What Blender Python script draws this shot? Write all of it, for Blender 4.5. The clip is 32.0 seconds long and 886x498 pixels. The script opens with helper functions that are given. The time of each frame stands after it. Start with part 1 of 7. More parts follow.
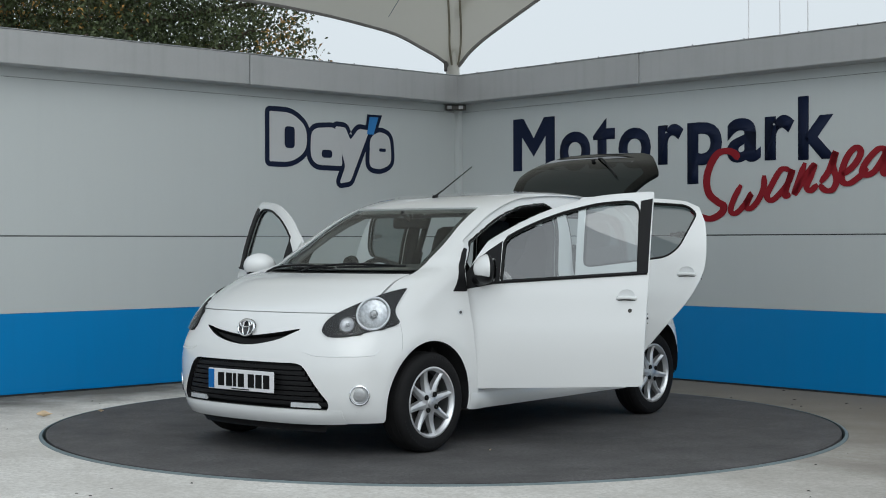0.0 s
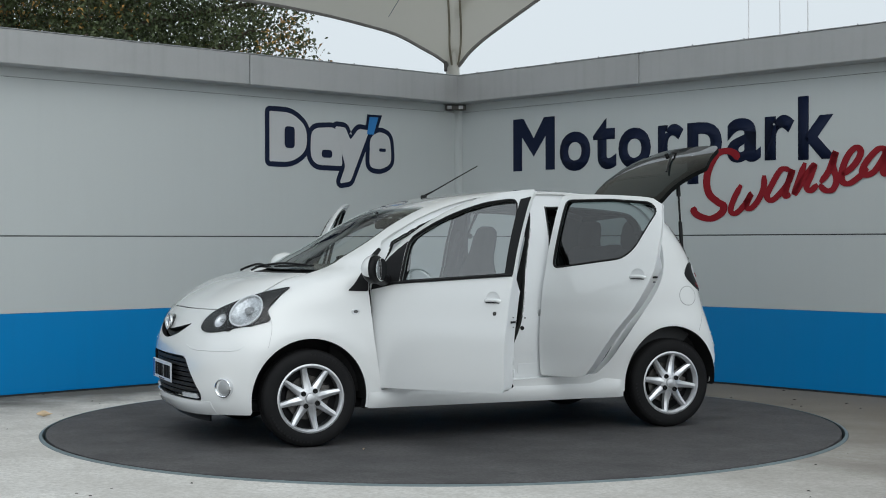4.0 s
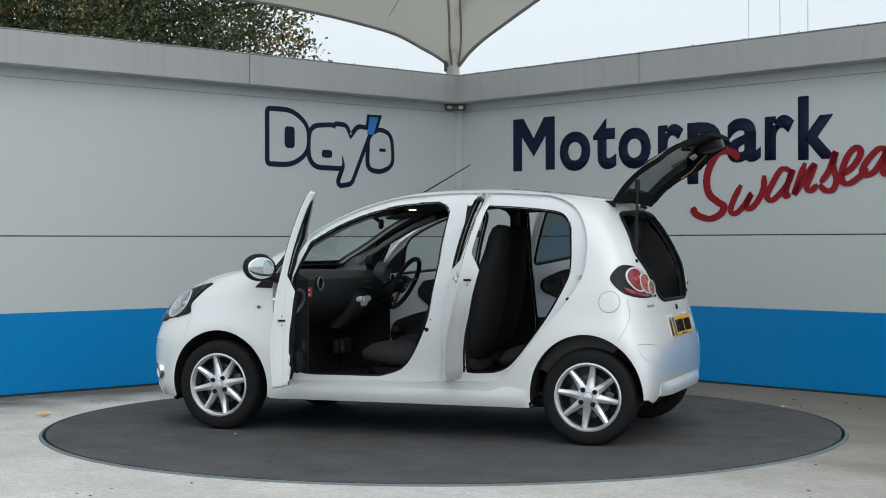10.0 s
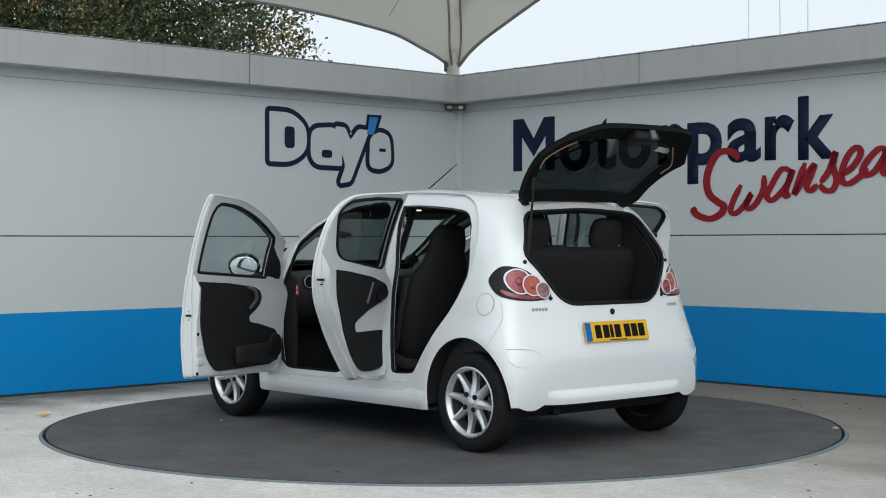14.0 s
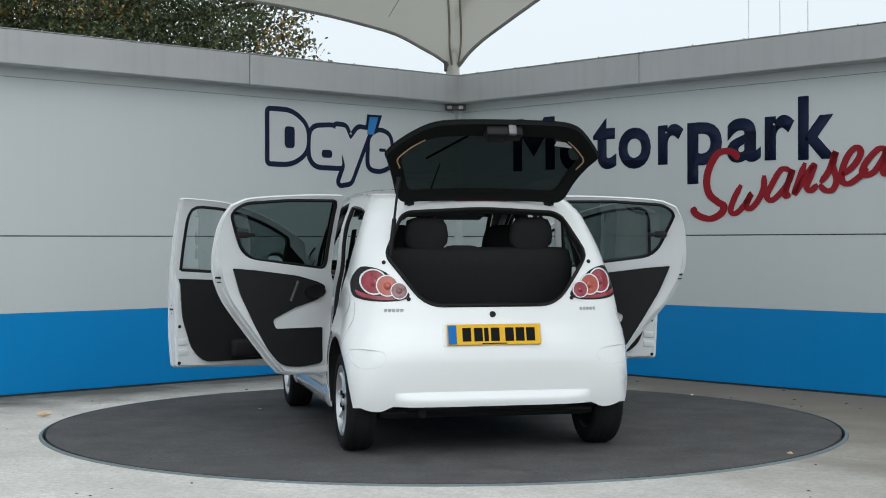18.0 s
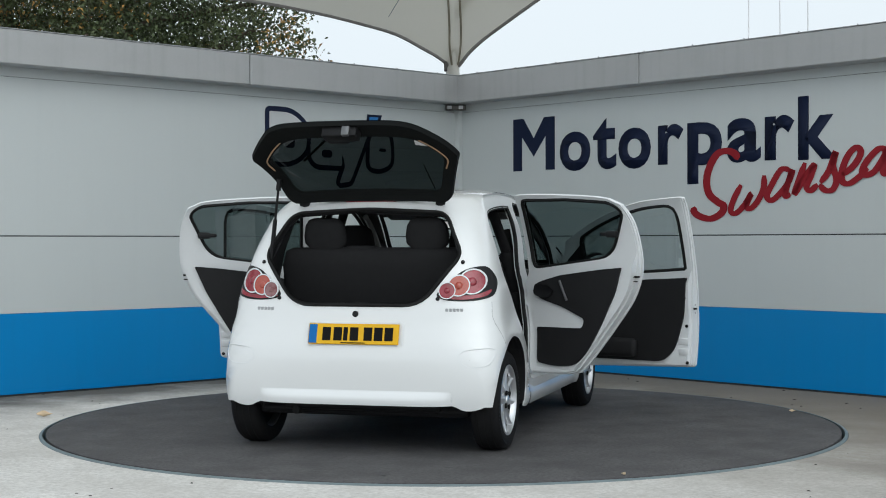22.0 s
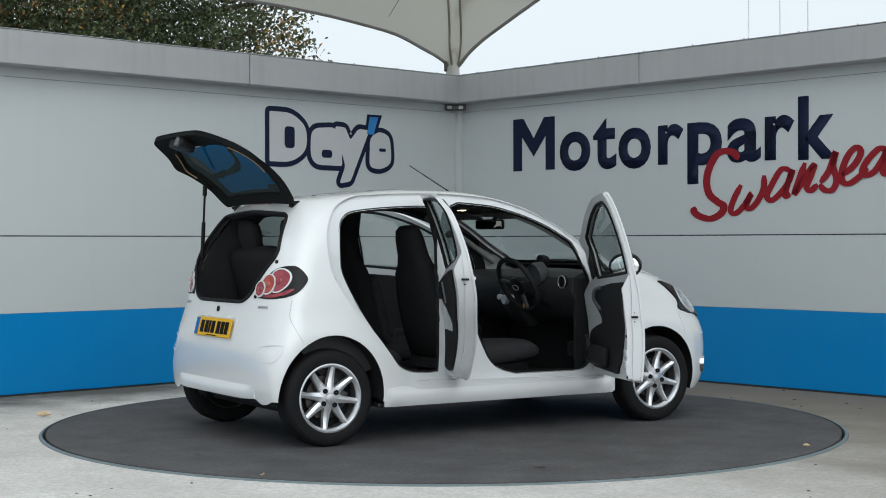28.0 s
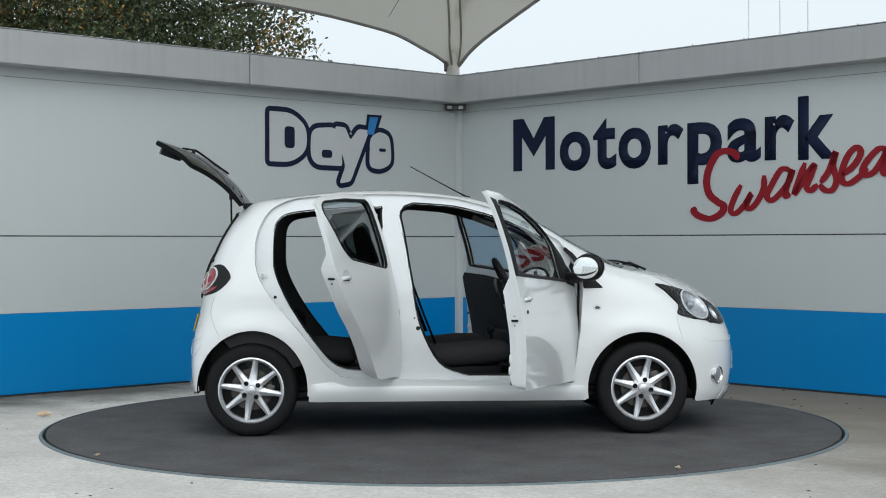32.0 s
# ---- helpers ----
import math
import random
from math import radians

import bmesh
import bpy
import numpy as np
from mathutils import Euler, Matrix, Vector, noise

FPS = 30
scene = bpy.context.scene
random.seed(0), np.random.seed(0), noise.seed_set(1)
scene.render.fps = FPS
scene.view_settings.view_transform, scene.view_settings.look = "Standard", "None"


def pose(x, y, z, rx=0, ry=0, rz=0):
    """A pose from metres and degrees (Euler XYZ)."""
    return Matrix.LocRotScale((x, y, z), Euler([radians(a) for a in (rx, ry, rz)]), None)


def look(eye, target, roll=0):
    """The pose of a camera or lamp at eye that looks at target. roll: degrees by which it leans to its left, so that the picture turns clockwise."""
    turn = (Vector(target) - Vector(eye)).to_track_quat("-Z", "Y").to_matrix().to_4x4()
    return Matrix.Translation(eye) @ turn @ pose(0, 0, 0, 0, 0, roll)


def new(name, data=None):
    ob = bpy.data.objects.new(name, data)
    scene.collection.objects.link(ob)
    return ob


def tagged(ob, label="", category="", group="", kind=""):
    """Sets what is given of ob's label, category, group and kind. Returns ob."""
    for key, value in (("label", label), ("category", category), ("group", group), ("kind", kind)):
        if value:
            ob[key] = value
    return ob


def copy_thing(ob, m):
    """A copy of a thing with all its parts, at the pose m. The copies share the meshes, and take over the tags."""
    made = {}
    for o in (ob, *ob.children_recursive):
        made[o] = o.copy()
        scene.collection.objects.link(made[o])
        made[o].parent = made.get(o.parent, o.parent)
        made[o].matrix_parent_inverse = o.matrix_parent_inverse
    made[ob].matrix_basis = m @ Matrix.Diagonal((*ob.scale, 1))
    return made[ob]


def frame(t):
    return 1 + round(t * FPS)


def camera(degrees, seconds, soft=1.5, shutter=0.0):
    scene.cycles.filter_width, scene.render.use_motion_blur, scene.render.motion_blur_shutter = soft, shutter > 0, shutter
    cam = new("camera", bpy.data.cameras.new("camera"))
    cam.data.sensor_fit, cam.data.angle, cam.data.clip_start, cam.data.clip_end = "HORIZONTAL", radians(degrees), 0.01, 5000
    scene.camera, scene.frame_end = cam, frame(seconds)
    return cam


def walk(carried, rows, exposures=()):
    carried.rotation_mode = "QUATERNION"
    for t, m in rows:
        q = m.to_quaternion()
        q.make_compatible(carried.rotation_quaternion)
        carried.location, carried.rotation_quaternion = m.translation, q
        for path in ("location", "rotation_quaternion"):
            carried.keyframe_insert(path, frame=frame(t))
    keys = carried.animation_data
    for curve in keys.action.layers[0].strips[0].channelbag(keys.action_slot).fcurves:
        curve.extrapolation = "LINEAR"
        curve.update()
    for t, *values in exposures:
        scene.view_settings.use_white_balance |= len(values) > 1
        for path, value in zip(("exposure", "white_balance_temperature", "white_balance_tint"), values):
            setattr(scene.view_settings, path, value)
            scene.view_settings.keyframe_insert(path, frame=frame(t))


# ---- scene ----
# ---- camera ----
cam = camera(32.98, 32.0, 1.0)
EYE = Vector((0.0, -9.85, 1.161))
YAW, PITCH = radians(-0.053), radians(-0.259)
AIM = EYE + 10 * Vector((math.sin(YAW), math.cos(YAW), math.sin(PITCH)))
view = look(EYE, AIM, -0.115)
walk(cam, [(0.0, view), (32.0, view)], [(0.0, -0.20, 6100, 5), (7.0, -0.14, 6100, 5), (12.0, 0.02, 6100, 5), (32.0, 0.02, 6100, 5)])

# ---- sky and sun: a bright overcast day ----
sky = bpy.data.worlds.new("sky")
scene.world = sky
sky.use_nodes = True
wn, wl = sky.node_tree.nodes, sky.node_tree.links
wn.clear()
sky_tex = wn.new("ShaderNodeTexSky")
sky_tex.sky_type, sky_tex.sun_disc = "NISHITA", False
sky_tex.sun_elevation, sky_tex.sun_rotation = radians(37), radians(168)
sky_tex.dust_density, sky_tex.air_density = 4.0, 1.0
sky_grey = wn.new("ShaderNodeHueSaturation")
sky_grey.inputs["Saturation"].default_value = 0.22
cloud = wn.new("ShaderNodeMix")
cloud.data_type = "RGBA"
cloud.inputs["Factor"].default_value = 0.75
cloud.inputs["B"].default_value = (8.55, 8.8, 9.05, 1)
sky_out = wn.new("ShaderNodeBackground")
sky_out.inputs["Strength"].default_value = 0.116
world_out = wn.new("ShaderNodeOutputWorld")
wl.new(sky_tex.outputs[0], sky_grey.inputs["Color"])
wl.new(sky_grey.outputs[0], cloud.inputs["A"])
wl.new(cloud.outputs["Result"], sky_out.inputs["Color"])
wl.new(sky_out.outputs[0], world_out.inputs["Surface"])

sun = new("sun", bpy.data.lights.new("sun", "SUN"))
sun.data.energy, sun.data.angle, sun.data.color = 0.74, radians(60), (1.0, 0.97, 0.93)
sun.matrix_world = look((2.0, -9.0, 8.2), (0, 0, 0))


# ---- materials ----
def mat(name, base, rough=0.5, metal=0.0, coat=0.0, vary=0.0, scale=6.0, fine=0.0, fine_scale=90.0, bump=0.0, bump_scale=200.0, spec=0.5, second=None, island=0.0, alpha=1.0):
    """A procedural surface: base colour with broad stains, fine grain and relief."""
    m = bpy.data.materials.new(name)
    m.use_nodes = True
    n, l = m.node_tree.nodes, m.node_tree.links
    b = n["Principled BSDF"]
    b.inputs["Base Color"].default_value = (*base, 1)
    b.inputs["Roughness"].default_value = rough
    b.inputs["Metallic"].default_value = metal
    b.inputs["Coat Weight"].default_value = coat
    b.inputs["Coat Roughness"].default_value = 0.04
    b.inputs["Specular IOR Level"].default_value = spec
    tc = n.new("ShaderNodeTexCoord")
    col = None
    if vary > 0 or fine > 0 or island > 0:
        rgb = n.new("ShaderNodeRGB")
        rgb.outputs[0].default_value = (*base, 1)
        col = rgb.outputs[0]
        dark = second or tuple(c * 0.55 for c in base)
        for amount, sc, det in ((vary, scale, 6.0), (fine, fine_scale, 4.0)):
            if amount <= 0:
                continue
            t = n.new("ShaderNodeTexNoise")
            t.inputs["Scale"].default_value, t.inputs["Detail"].default_value = sc, det
            t.inputs["Roughness"].default_value = 0.62
            l.new(tc.outputs["Object"], t.inputs["Vector"])
            r = n.new("ShaderNodeMapRange")
            r.inputs["From Min"].default_value, r.inputs["From Max"].default_value = 0.35, 0.72
            r.inputs["To Max"].default_value = amount
            l.new(t.outputs["Fac"], r.inputs["Value"])
            mx = n.new("ShaderNodeMix")
            mx.data_type = "RGBA"
            mx.inputs["B"].default_value = (*dark, 1)
            l.new(r.outputs[0], mx.inputs["Factor"])
            l.new(col, mx.inputs["A"])
            col = mx.outputs["Result"]
        if island > 0:
            g = n.new("ShaderNodeNewGeometry")
            hs = n.new("ShaderNodeHueSaturation")
            r = n.new("ShaderNodeMapRange")
            r.inputs["To Min"].default_value, r.inputs["To Max"].default_value = 1 - island, 1 + island
            l.new(g.outputs["Random Per Island"], r.inputs["Value"])
            l.new(r.outputs[0], hs.inputs["Value"])
            l.new(col, hs.inputs["Color"])
            col = hs.outputs[0]
        l.new(col, b.inputs["Base Color"])
    if bump > 0:
        t = n.new("ShaderNodeTexNoise")
        t.inputs["Scale"].default_value, t.inputs["Detail"].default_value = bump_scale, 5.0
        l.new(tc.outputs["Object"], t.inputs["Vector"])
        bp = n.new("ShaderNodeBump")
        bp.inputs["Strength"].default_value, bp.inputs["Distance"].default_value = bump, 0.004
        l.new(t.outputs["Fac"], bp.inputs["Height"])
        l.new(bp.outputs[0], b.inputs["Normal"])
    return m


def glass_mat(name, tint, rough=0.0, least=0.07, most=0.65):
    """A thin pane: clear through a tint, with a sharp reflection that grows towards grazing views."""
    m = bpy.data.materials.new(name)
    m.use_nodes = True
    n, l = m.node_tree.nodes, m.node_tree.links
    n.clear()
    out = n.new("ShaderNodeOutputMaterial")
    tr = n.new("ShaderNodeBsdfTransparent")
    tr.inputs["Color"].default_value = (*tint, 1)
    gl = n.new("ShaderNodeBsdfGlossy")
    gl.inputs["Roughness"].default_value = rough
    lw = n.new("ShaderNodeLayerWeight")
    lw.inputs["Blend"].default_value = 0.5
    pw = n.new("ShaderNodeMath")
    pw.operation = "POWER"
    pw.inputs[1].default_value = 4.0
    rg = n.new("ShaderNodeMapRange")
    rg.inputs["To Min"].default_value, rg.inputs["To Max"].default_value = least, most
    mx = n.new("ShaderNodeMixShader")
    l.new(lw.outputs["Facing"], pw.inputs[0])
    l.new(pw.outputs[0], rg.inputs["Value"])
    l.new(rg.outputs[0], mx.inputs["Fac"])
    l.new(tr.outputs[0], mx.inputs[1])
    l.new(gl.outputs[0], mx.inputs[2])
    l.new(mx.outputs[0], out.inputs["Surface"])
    return m


M_PAINT = mat("white_car_paint", (0.75, 0.76, 0.76), 0.24, coat=1.0, vary=0.04, scale=1.5, second=(0.66, 0.67, 0.67))
M_JAMB = mat("white_jamb_paint", (0.72, 0.735, 0.745), 0.35, coat=0.5, vary=0.10, scale=9, second=(0.5, 0.51, 0.52))
M_BLACK = mat("black_plastic", (0.009, 0.009, 0.010), 0.5, vary=0.3, scale=14, second=(0.014, 0.014, 0.015), bump=0.12, bump_scale=500, spec=0.2)
M_GATE = mat("matt_black_tailgate_lining", (0.008, 0.009, 0.009), 0.8, vary=0.3, scale=20, spec=0.1)
M_SEAM = mat("panel_gap_grey", (0.36, 0.365, 0.37), 0.6)
M_GLOSSB = mat("gloss_black", (0.012, 0.012, 0.013), 0.12, coat=0.6, vary=0.1, scale=20)
M_TRIM = mat("soft_black_trim", (0.014, 0.014, 0.015), 0.6, vary=0.3, scale=10, second=(0.020, 0.020, 0.021), bump=0.3, bump_scale=420, spec=0.16)
M_FABRIC = mat("dark_seat_fabric", (0.018, 0.018, 0.019), 0.95, vary=0.4, scale=25, second=(0.026, 0.026, 0.027), fine=0.5, fine_scale=480, bump=0.5, bump_scale=650, spec=0.08)
M_FABRIC2 = mat("charcoal_seat_fabric", (0.040, 0.040, 0.043), 0.95, vary=0.4, scale=25, fine=0.5, fine_scale=480, bump=0.5, bump_scale=650, spec=0.1)
M_DASH = mat("dark_grey_dash_moulding", (0.030, 0.031, 0.033), 0.5, vary=0.3, scale=12, second=(0.022, 0.023, 0.024), bump=0.3, bump_scale=420, spec=0.3)
M_PALETRIM = mat("pale_grey_pillar_trim", (0.24, 0.24, 0.235), 0.85, vary=0.2, scale=8, bump=0.2, bump_scale=500, spec=0.1)
M_CARPET = mat("black_carpet", (0.021, 0.021, 0.022), 0.98, vary=0.4, scale=18, second=(0.030, 0.030, 0.029), bump=0.6, bump_scale=500, spec=0.1)
M_LINER = mat("grey_headliner", (0.11, 0.11, 0.112), 0.95, vary=0.2, scale=8, bump=0.2, bump_scale=600, spec=0.1)
M_RUBBER = mat("tyre_rubber", (0.009, 0.009, 0.010), 0.75, vary=0.4, scale=12, second=(0.016, 0.0155, 0.015), bump=0.25, bump_scale=300, spec=0.2)
M_SEAL = mat("black_rubber_seal", (0.008, 0.008, 0.008), 0.55, vary=0.2, scale=30, spec=0.2)
M_ALLOY = mat("silver_alloy", (0.70, 0.71, 0.73), 0.33, metal=0.75, vary=0.15, scale=14, second=(0.4, 0.41, 0.42))
# darker copy of the alloy: the shade inside the wheel is in its colour
M_BARREL = mat("shaded_barrel_alloy", (0.16, 0.165, 0.17), 0.45, metal=0.6, vary=0.3, scale=14)
M_STEEL = mat("dark_brake_steel", (0.09, 0.085, 0.08), 0.45, metal=0.8, vary=0.4, scale=30)
M_CHROME = mat("chrome", (0.82, 0.83, 0.85), 0.08, metal=1.0, vary=0.05, scale=30)
M_REFLECTOR = mat("faceted_lamp_reflector", (0.66, 0.68, 0.70), 0.28, metal=0.8, vary=0.8, scale=42, second=(0.25, 0.26, 0.27), bump=0.7, bump_scale=60)
M_MIRROR = mat("mirror_glass", (0.85, 0.87, 0.88), 0.01, metal=1.0)
M_GLASS = glass_mat("clear_car_glass", (0.80, 0.86, 0.85))
M_DOORGLASS = glass_mat("clear_door_glass", (0.74, 0.81, 0.81), 0.0, 0.27, 0.85)
M_DARKGLASS = glass_mat("tinted_car_glass", (0.20, 0.25, 0.25), 0.0, 0.12, 0.8)
M_LENS = glass_mat("clear_lamp_lens", (0.96, 0.97, 0.98), 0.0, 0.035, 0.5)
M_BEZEL = mat("satin_black_bezel", (0.010, 0.010, 0.011), 0.45, vary=0.2, scale=30, spec=0.25)
M_GATEGLASS = glass_mat("dark_tailgate_glass", (0.050, 0.062, 0.062), 0.0, 0.035, 0.85)
M_RED = mat("red_lamp_lens", (0.17, 0.003, 0.008), 0.2, coat=0.6, spec=0.4, vary=0.85, scale=16, second=(0.36, 0.045, 0.07), fine=0.4, fine_scale=110)
M_AMBER = mat("amber_lamp_lens", (0.34, 0.035, 0.015), 0.2, coat=0.6, spec=0.4, vary=0.85, scale=16, second=(0.42, 0.10, 0.07), fine=0.4, fine_scale=110)
M_PINK = mat("pale_red_lens", (0.13, 0.022, 0.026), 0.25, coat=0.2, spec=0.4, vary=0.85, scale=18, second=(0.36, 0.22, 0.22), fine=0.4, fine_scale=110)
M_YELLOW = mat("yellow_plate", (0.74, 0.42, 0.012), 0.45, spec=0.25, vary=0.06, scale=20)
M_WHITEP = mat("white_plate", (0.74, 0.74, 0.76), 0.35, coat=0.4, vary=0.06, scale=20)
M_EUBLUE = mat("blue_plate_band", (0.01, 0.13, 0.40), 0.5, spec=0.2)
M_INK = mat("black_plate_ink", (0.008, 0.008, 0.008), 0.7, spec=0.1)
M_LENS_WHITE = mat("frosted_white_lens", (0.72, 0.74, 0.76), 0.25, coat=0.5, vary=0.3, scale=60)
M_WARM = mat("worn_hatch_tape", (0.42, 0.26, 0.15), 0.7, vary=0.3, scale=30)
M_LABEL = mat("white_sticker", (0.7, 0.7, 0.72), 0.5)
M_BEIGE = mat("beige_airbag_label", (0.6, 0.58, 0.45), 0.5)
M_GREYPL = mat("grey_dash_plastic", (0.075, 0.075, 0.08), 0.4, vary=0.2, scale=20)
M_REDSIGN = mat("red_button", (0.5, 0.03, 0.04), 0.4)

M_WALL = mat("pale_grey_cladding", (0.55, 0.58, 0.58), 0.42, vary=0.12, scale=0.9, second=(0.46, 0.49, 0.495), fine=0.05, fine_scale=60)
M_BLUE = mat("blue_painted_cladding", (0.004, 0.22, 0.555), 0.4, vary=0.15, scale=1.6, second=(0.004, 0.175, 0.455), fine=0.06, fine_scale=50)
M_FASCIA = mat("grey_metal_fascia", (0.43, 0.435, 0.44), 0.45, vary=0.3, scale=2.2, second=(0.32, 0.325, 0.33), fine=0.1, fine_scale=40)
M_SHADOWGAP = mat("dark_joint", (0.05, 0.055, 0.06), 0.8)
M_NAVY = mat("navy_vinyl_letter", (0.007, 0.013, 0.04), 0.6, vary=0.1, scale=6, spec=0.2)
M_LOGOWHITE = mat("pale_vinyl", (0.55, 0.56, 0.57), 0.4, vary=0.06, scale=6)
M_LOGOBLUE = mat("bright_blue_vinyl", (0.03, 0.2, 0.52), 0.4, vary=0.06, scale=6)
M_SIGNRED = mat("red_vinyl_letter", (0.25, 0.008, 0.016), 0.55, vary=0.2, scale=5, second=(0.24, 0.008, 0.014), spec=0.25)
M_DISC = mat("dark_turntable_surface", (0.135, 0.130, 0.131), 0.8, vary=0.9, scale=3.1, second=(0.062, 0.060, 0.061), fine=0.9, fine_scale=48, bump=0.8, bump_scale=120, spec=0.25)
M_RING = mat("blue_grey_steel_ring", (0.20, 0.25, 0.265), 0.5, metal=0.3, vary=0.4, scale=6)
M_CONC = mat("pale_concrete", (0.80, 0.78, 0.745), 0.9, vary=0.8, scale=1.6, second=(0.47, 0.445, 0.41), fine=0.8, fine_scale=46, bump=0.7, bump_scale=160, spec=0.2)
# moss and damp grime in the corner and along the walls, their shade painted in with it
gn, gl = M_CONC.node_tree.nodes, M_CONC.node_tree.links


def node(kind, **values):
    nd = gn.new(kind)
    for key, value in values.items():
        if key == "op":
            nd.operation = value
        else:
            nd.inputs[key.replace("_", " ")].default_value = value
    return nd


floor_pos = node("ShaderNodeNewGeometry")
grime_shade_noise = node("ShaderNodeTexNoise", Scale=1.7, Detail=7.0, Roughness=0.65)
gl.new(floor_pos.outputs["Position"], grime_shade_noise.inputs["Vector"])
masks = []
# the east band spreads wide to put that side's dimmer light into the floor
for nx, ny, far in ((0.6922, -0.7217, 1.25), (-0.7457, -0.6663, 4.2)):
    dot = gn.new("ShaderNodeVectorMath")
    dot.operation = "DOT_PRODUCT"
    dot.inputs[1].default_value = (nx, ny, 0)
    gl.new(floor_pos.outputs["Position"], dot.inputs[0])
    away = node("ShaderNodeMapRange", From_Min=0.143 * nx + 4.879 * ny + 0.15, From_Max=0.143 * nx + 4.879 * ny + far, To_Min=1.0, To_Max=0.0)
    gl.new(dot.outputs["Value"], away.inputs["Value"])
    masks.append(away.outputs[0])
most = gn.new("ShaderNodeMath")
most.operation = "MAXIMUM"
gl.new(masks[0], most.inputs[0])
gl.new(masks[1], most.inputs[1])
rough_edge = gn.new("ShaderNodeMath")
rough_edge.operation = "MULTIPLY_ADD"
gl.new(grime_shade_noise.outputs["Fac"], rough_edge.inputs[0])
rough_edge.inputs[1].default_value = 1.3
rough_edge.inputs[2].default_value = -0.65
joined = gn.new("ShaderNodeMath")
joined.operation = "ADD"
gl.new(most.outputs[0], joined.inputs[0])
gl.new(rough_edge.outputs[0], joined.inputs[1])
grime_shade = node("ShaderNodeMapRange", From_Min=0.12, From_Max=0.95, To_Max=0.9)
gl.new(joined.outputs[0], grime_shade.inputs["Value"])
grime_shaded = gn.new("ShaderNodeMix")
grime_shaded.data_type = "RGBA"
grime_shaded.inputs["B"].default_value = (0.095, 0.089, 0.072, 1)
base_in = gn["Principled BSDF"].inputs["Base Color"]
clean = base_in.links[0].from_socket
gl.new(grime_shade.outputs[0], grime_shaded.inputs["Factor"])
gl.new(clean, grime_shaded.inputs["A"])
gl.new(grime_shaded.outputs["Result"], base_in)
# brownish dirt that also paints in the shade over the lettered wall's side
dirt_shade_noise = node("ShaderNodeTexNoise", Scale=0.9, Detail=8.0, Roughness=0.7)
gl.new(floor_pos.outputs["Position"], dirt_shade_noise.inputs["Vector"])
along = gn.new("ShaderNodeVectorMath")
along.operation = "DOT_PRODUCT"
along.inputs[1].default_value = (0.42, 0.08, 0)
gl.new(floor_pos.outputs["Position"], along.inputs[0])
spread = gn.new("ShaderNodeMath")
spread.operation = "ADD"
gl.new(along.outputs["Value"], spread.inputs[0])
gl.new(dirt_shade_noise.outputs["Fac"], spread.inputs[1])
dirt_shade = node("ShaderNodeMapRange", From_Min=0.55, From_Max=1.75, To_Max=0.85)
gl.new(spread.outputs[0], dirt_shade.inputs["Value"])
dirt_shaded = gn.new("ShaderNodeMix")
dirt_shaded.data_type = "RGBA"
dirt_shaded.inputs["B"].default_value = (0.22, 0.195, 0.165, 1)
dirt_shade.inputs["To Max"].default_value = 0.92
gl.new(dirt_shade.outputs[0], dirt_shaded.inputs["Factor"])
gl.new(grime_shaded.outputs["Result"], dirt_shaded.inputs["A"])
gl.new(dirt_shaded.outputs["Result"], base_in)


def streaked(m, amount, tone):
    """Rain streaks that run down a sheet metal face."""
    n, l = m.node_tree.nodes, m.node_tree.links
    g = n.new("ShaderNodeNewGeometry")
    mp = n.new("ShaderNodeMapping")
    mp.inputs["Scale"].default_value = (13.0, 13.0, 0.7)
    t = n.new("ShaderNodeTexNoise")
    t.inputs["Scale"].default_value, t.inputs["Detail"].default_value = 1.0, 6.0
    r = n.new("ShaderNodeMapRange")
    r.inputs["From Min"].default_value, r.inputs["From Max"].default_value = 0.5, 0.78
    r.inputs["To Max"].default_value = amount
    mx = n.new("ShaderNodeMix")
    mx.data_type = "RGBA"
    mx.inputs["B"].default_value = (*tone, 1)
    base = n["Principled BSDF"].inputs["Base Color"]
    l.new(g.outputs["Position"], mp.inputs["Vector"])
    l.new(mp.outputs[0], t.inputs["Vector"])
    l.new(t.outputs["Fac"], r.inputs["Value"])
    l.new(r.outputs[0], mx.inputs["Factor"])
    l.new(base.links[0].from_socket, mx.inputs["A"])
    l.new(mx.outputs["Result"], base)


streaked(M_FASCIA, 0.26, (0.26, 0.27, 0.255))
streaked(M_WALL, 0.045, (0.36, 0.385, 0.38))
streaked(M_BLUE, 0.12, (0.006, 0.15, 0.37))
M_GLOW = bpy.data.materials.new("lit_courtesy_lamp")
M_GLOW.use_nodes = True
M_GLOW.node_tree.nodes["Principled BSDF"].inputs["Emission Color"].default_value = (1.0, 0.72, 0.42, 1)
M_GLOW.node_tree.nodes["Principled BSDF"].inputs["Emission Strength"].default_value = 2.5
M_CANVAS = mat("cream_canopy_membrane", (0.72, 0.70, 0.63), 0.6, vary=0.2, scale=1.5, second=(0.58, 0.55, 0.47), fine=0.1, fine_scale=30)
M_MAST = mat("white_painted_steel", (0.72, 0.71, 0.66), 0.4, vary=0.3, scale=5, second=(0.5, 0.46, 0.38))
M_GALV = mat("galvanised_steel", (0.45, 0.46, 0.47), 0.4, metal=0.6, vary=0.3, scale=20)
M_POLE = mat("pale_flagpole_paint", (0.85, 0.86, 0.88), 0.5, vary=0.1, scale=3)
M_BARK = mat("grey_brown_bark", (0.10, 0.08, 0.06), 0.9, vary=0.6, scale=5, bump=0.8, bump_scale=40)
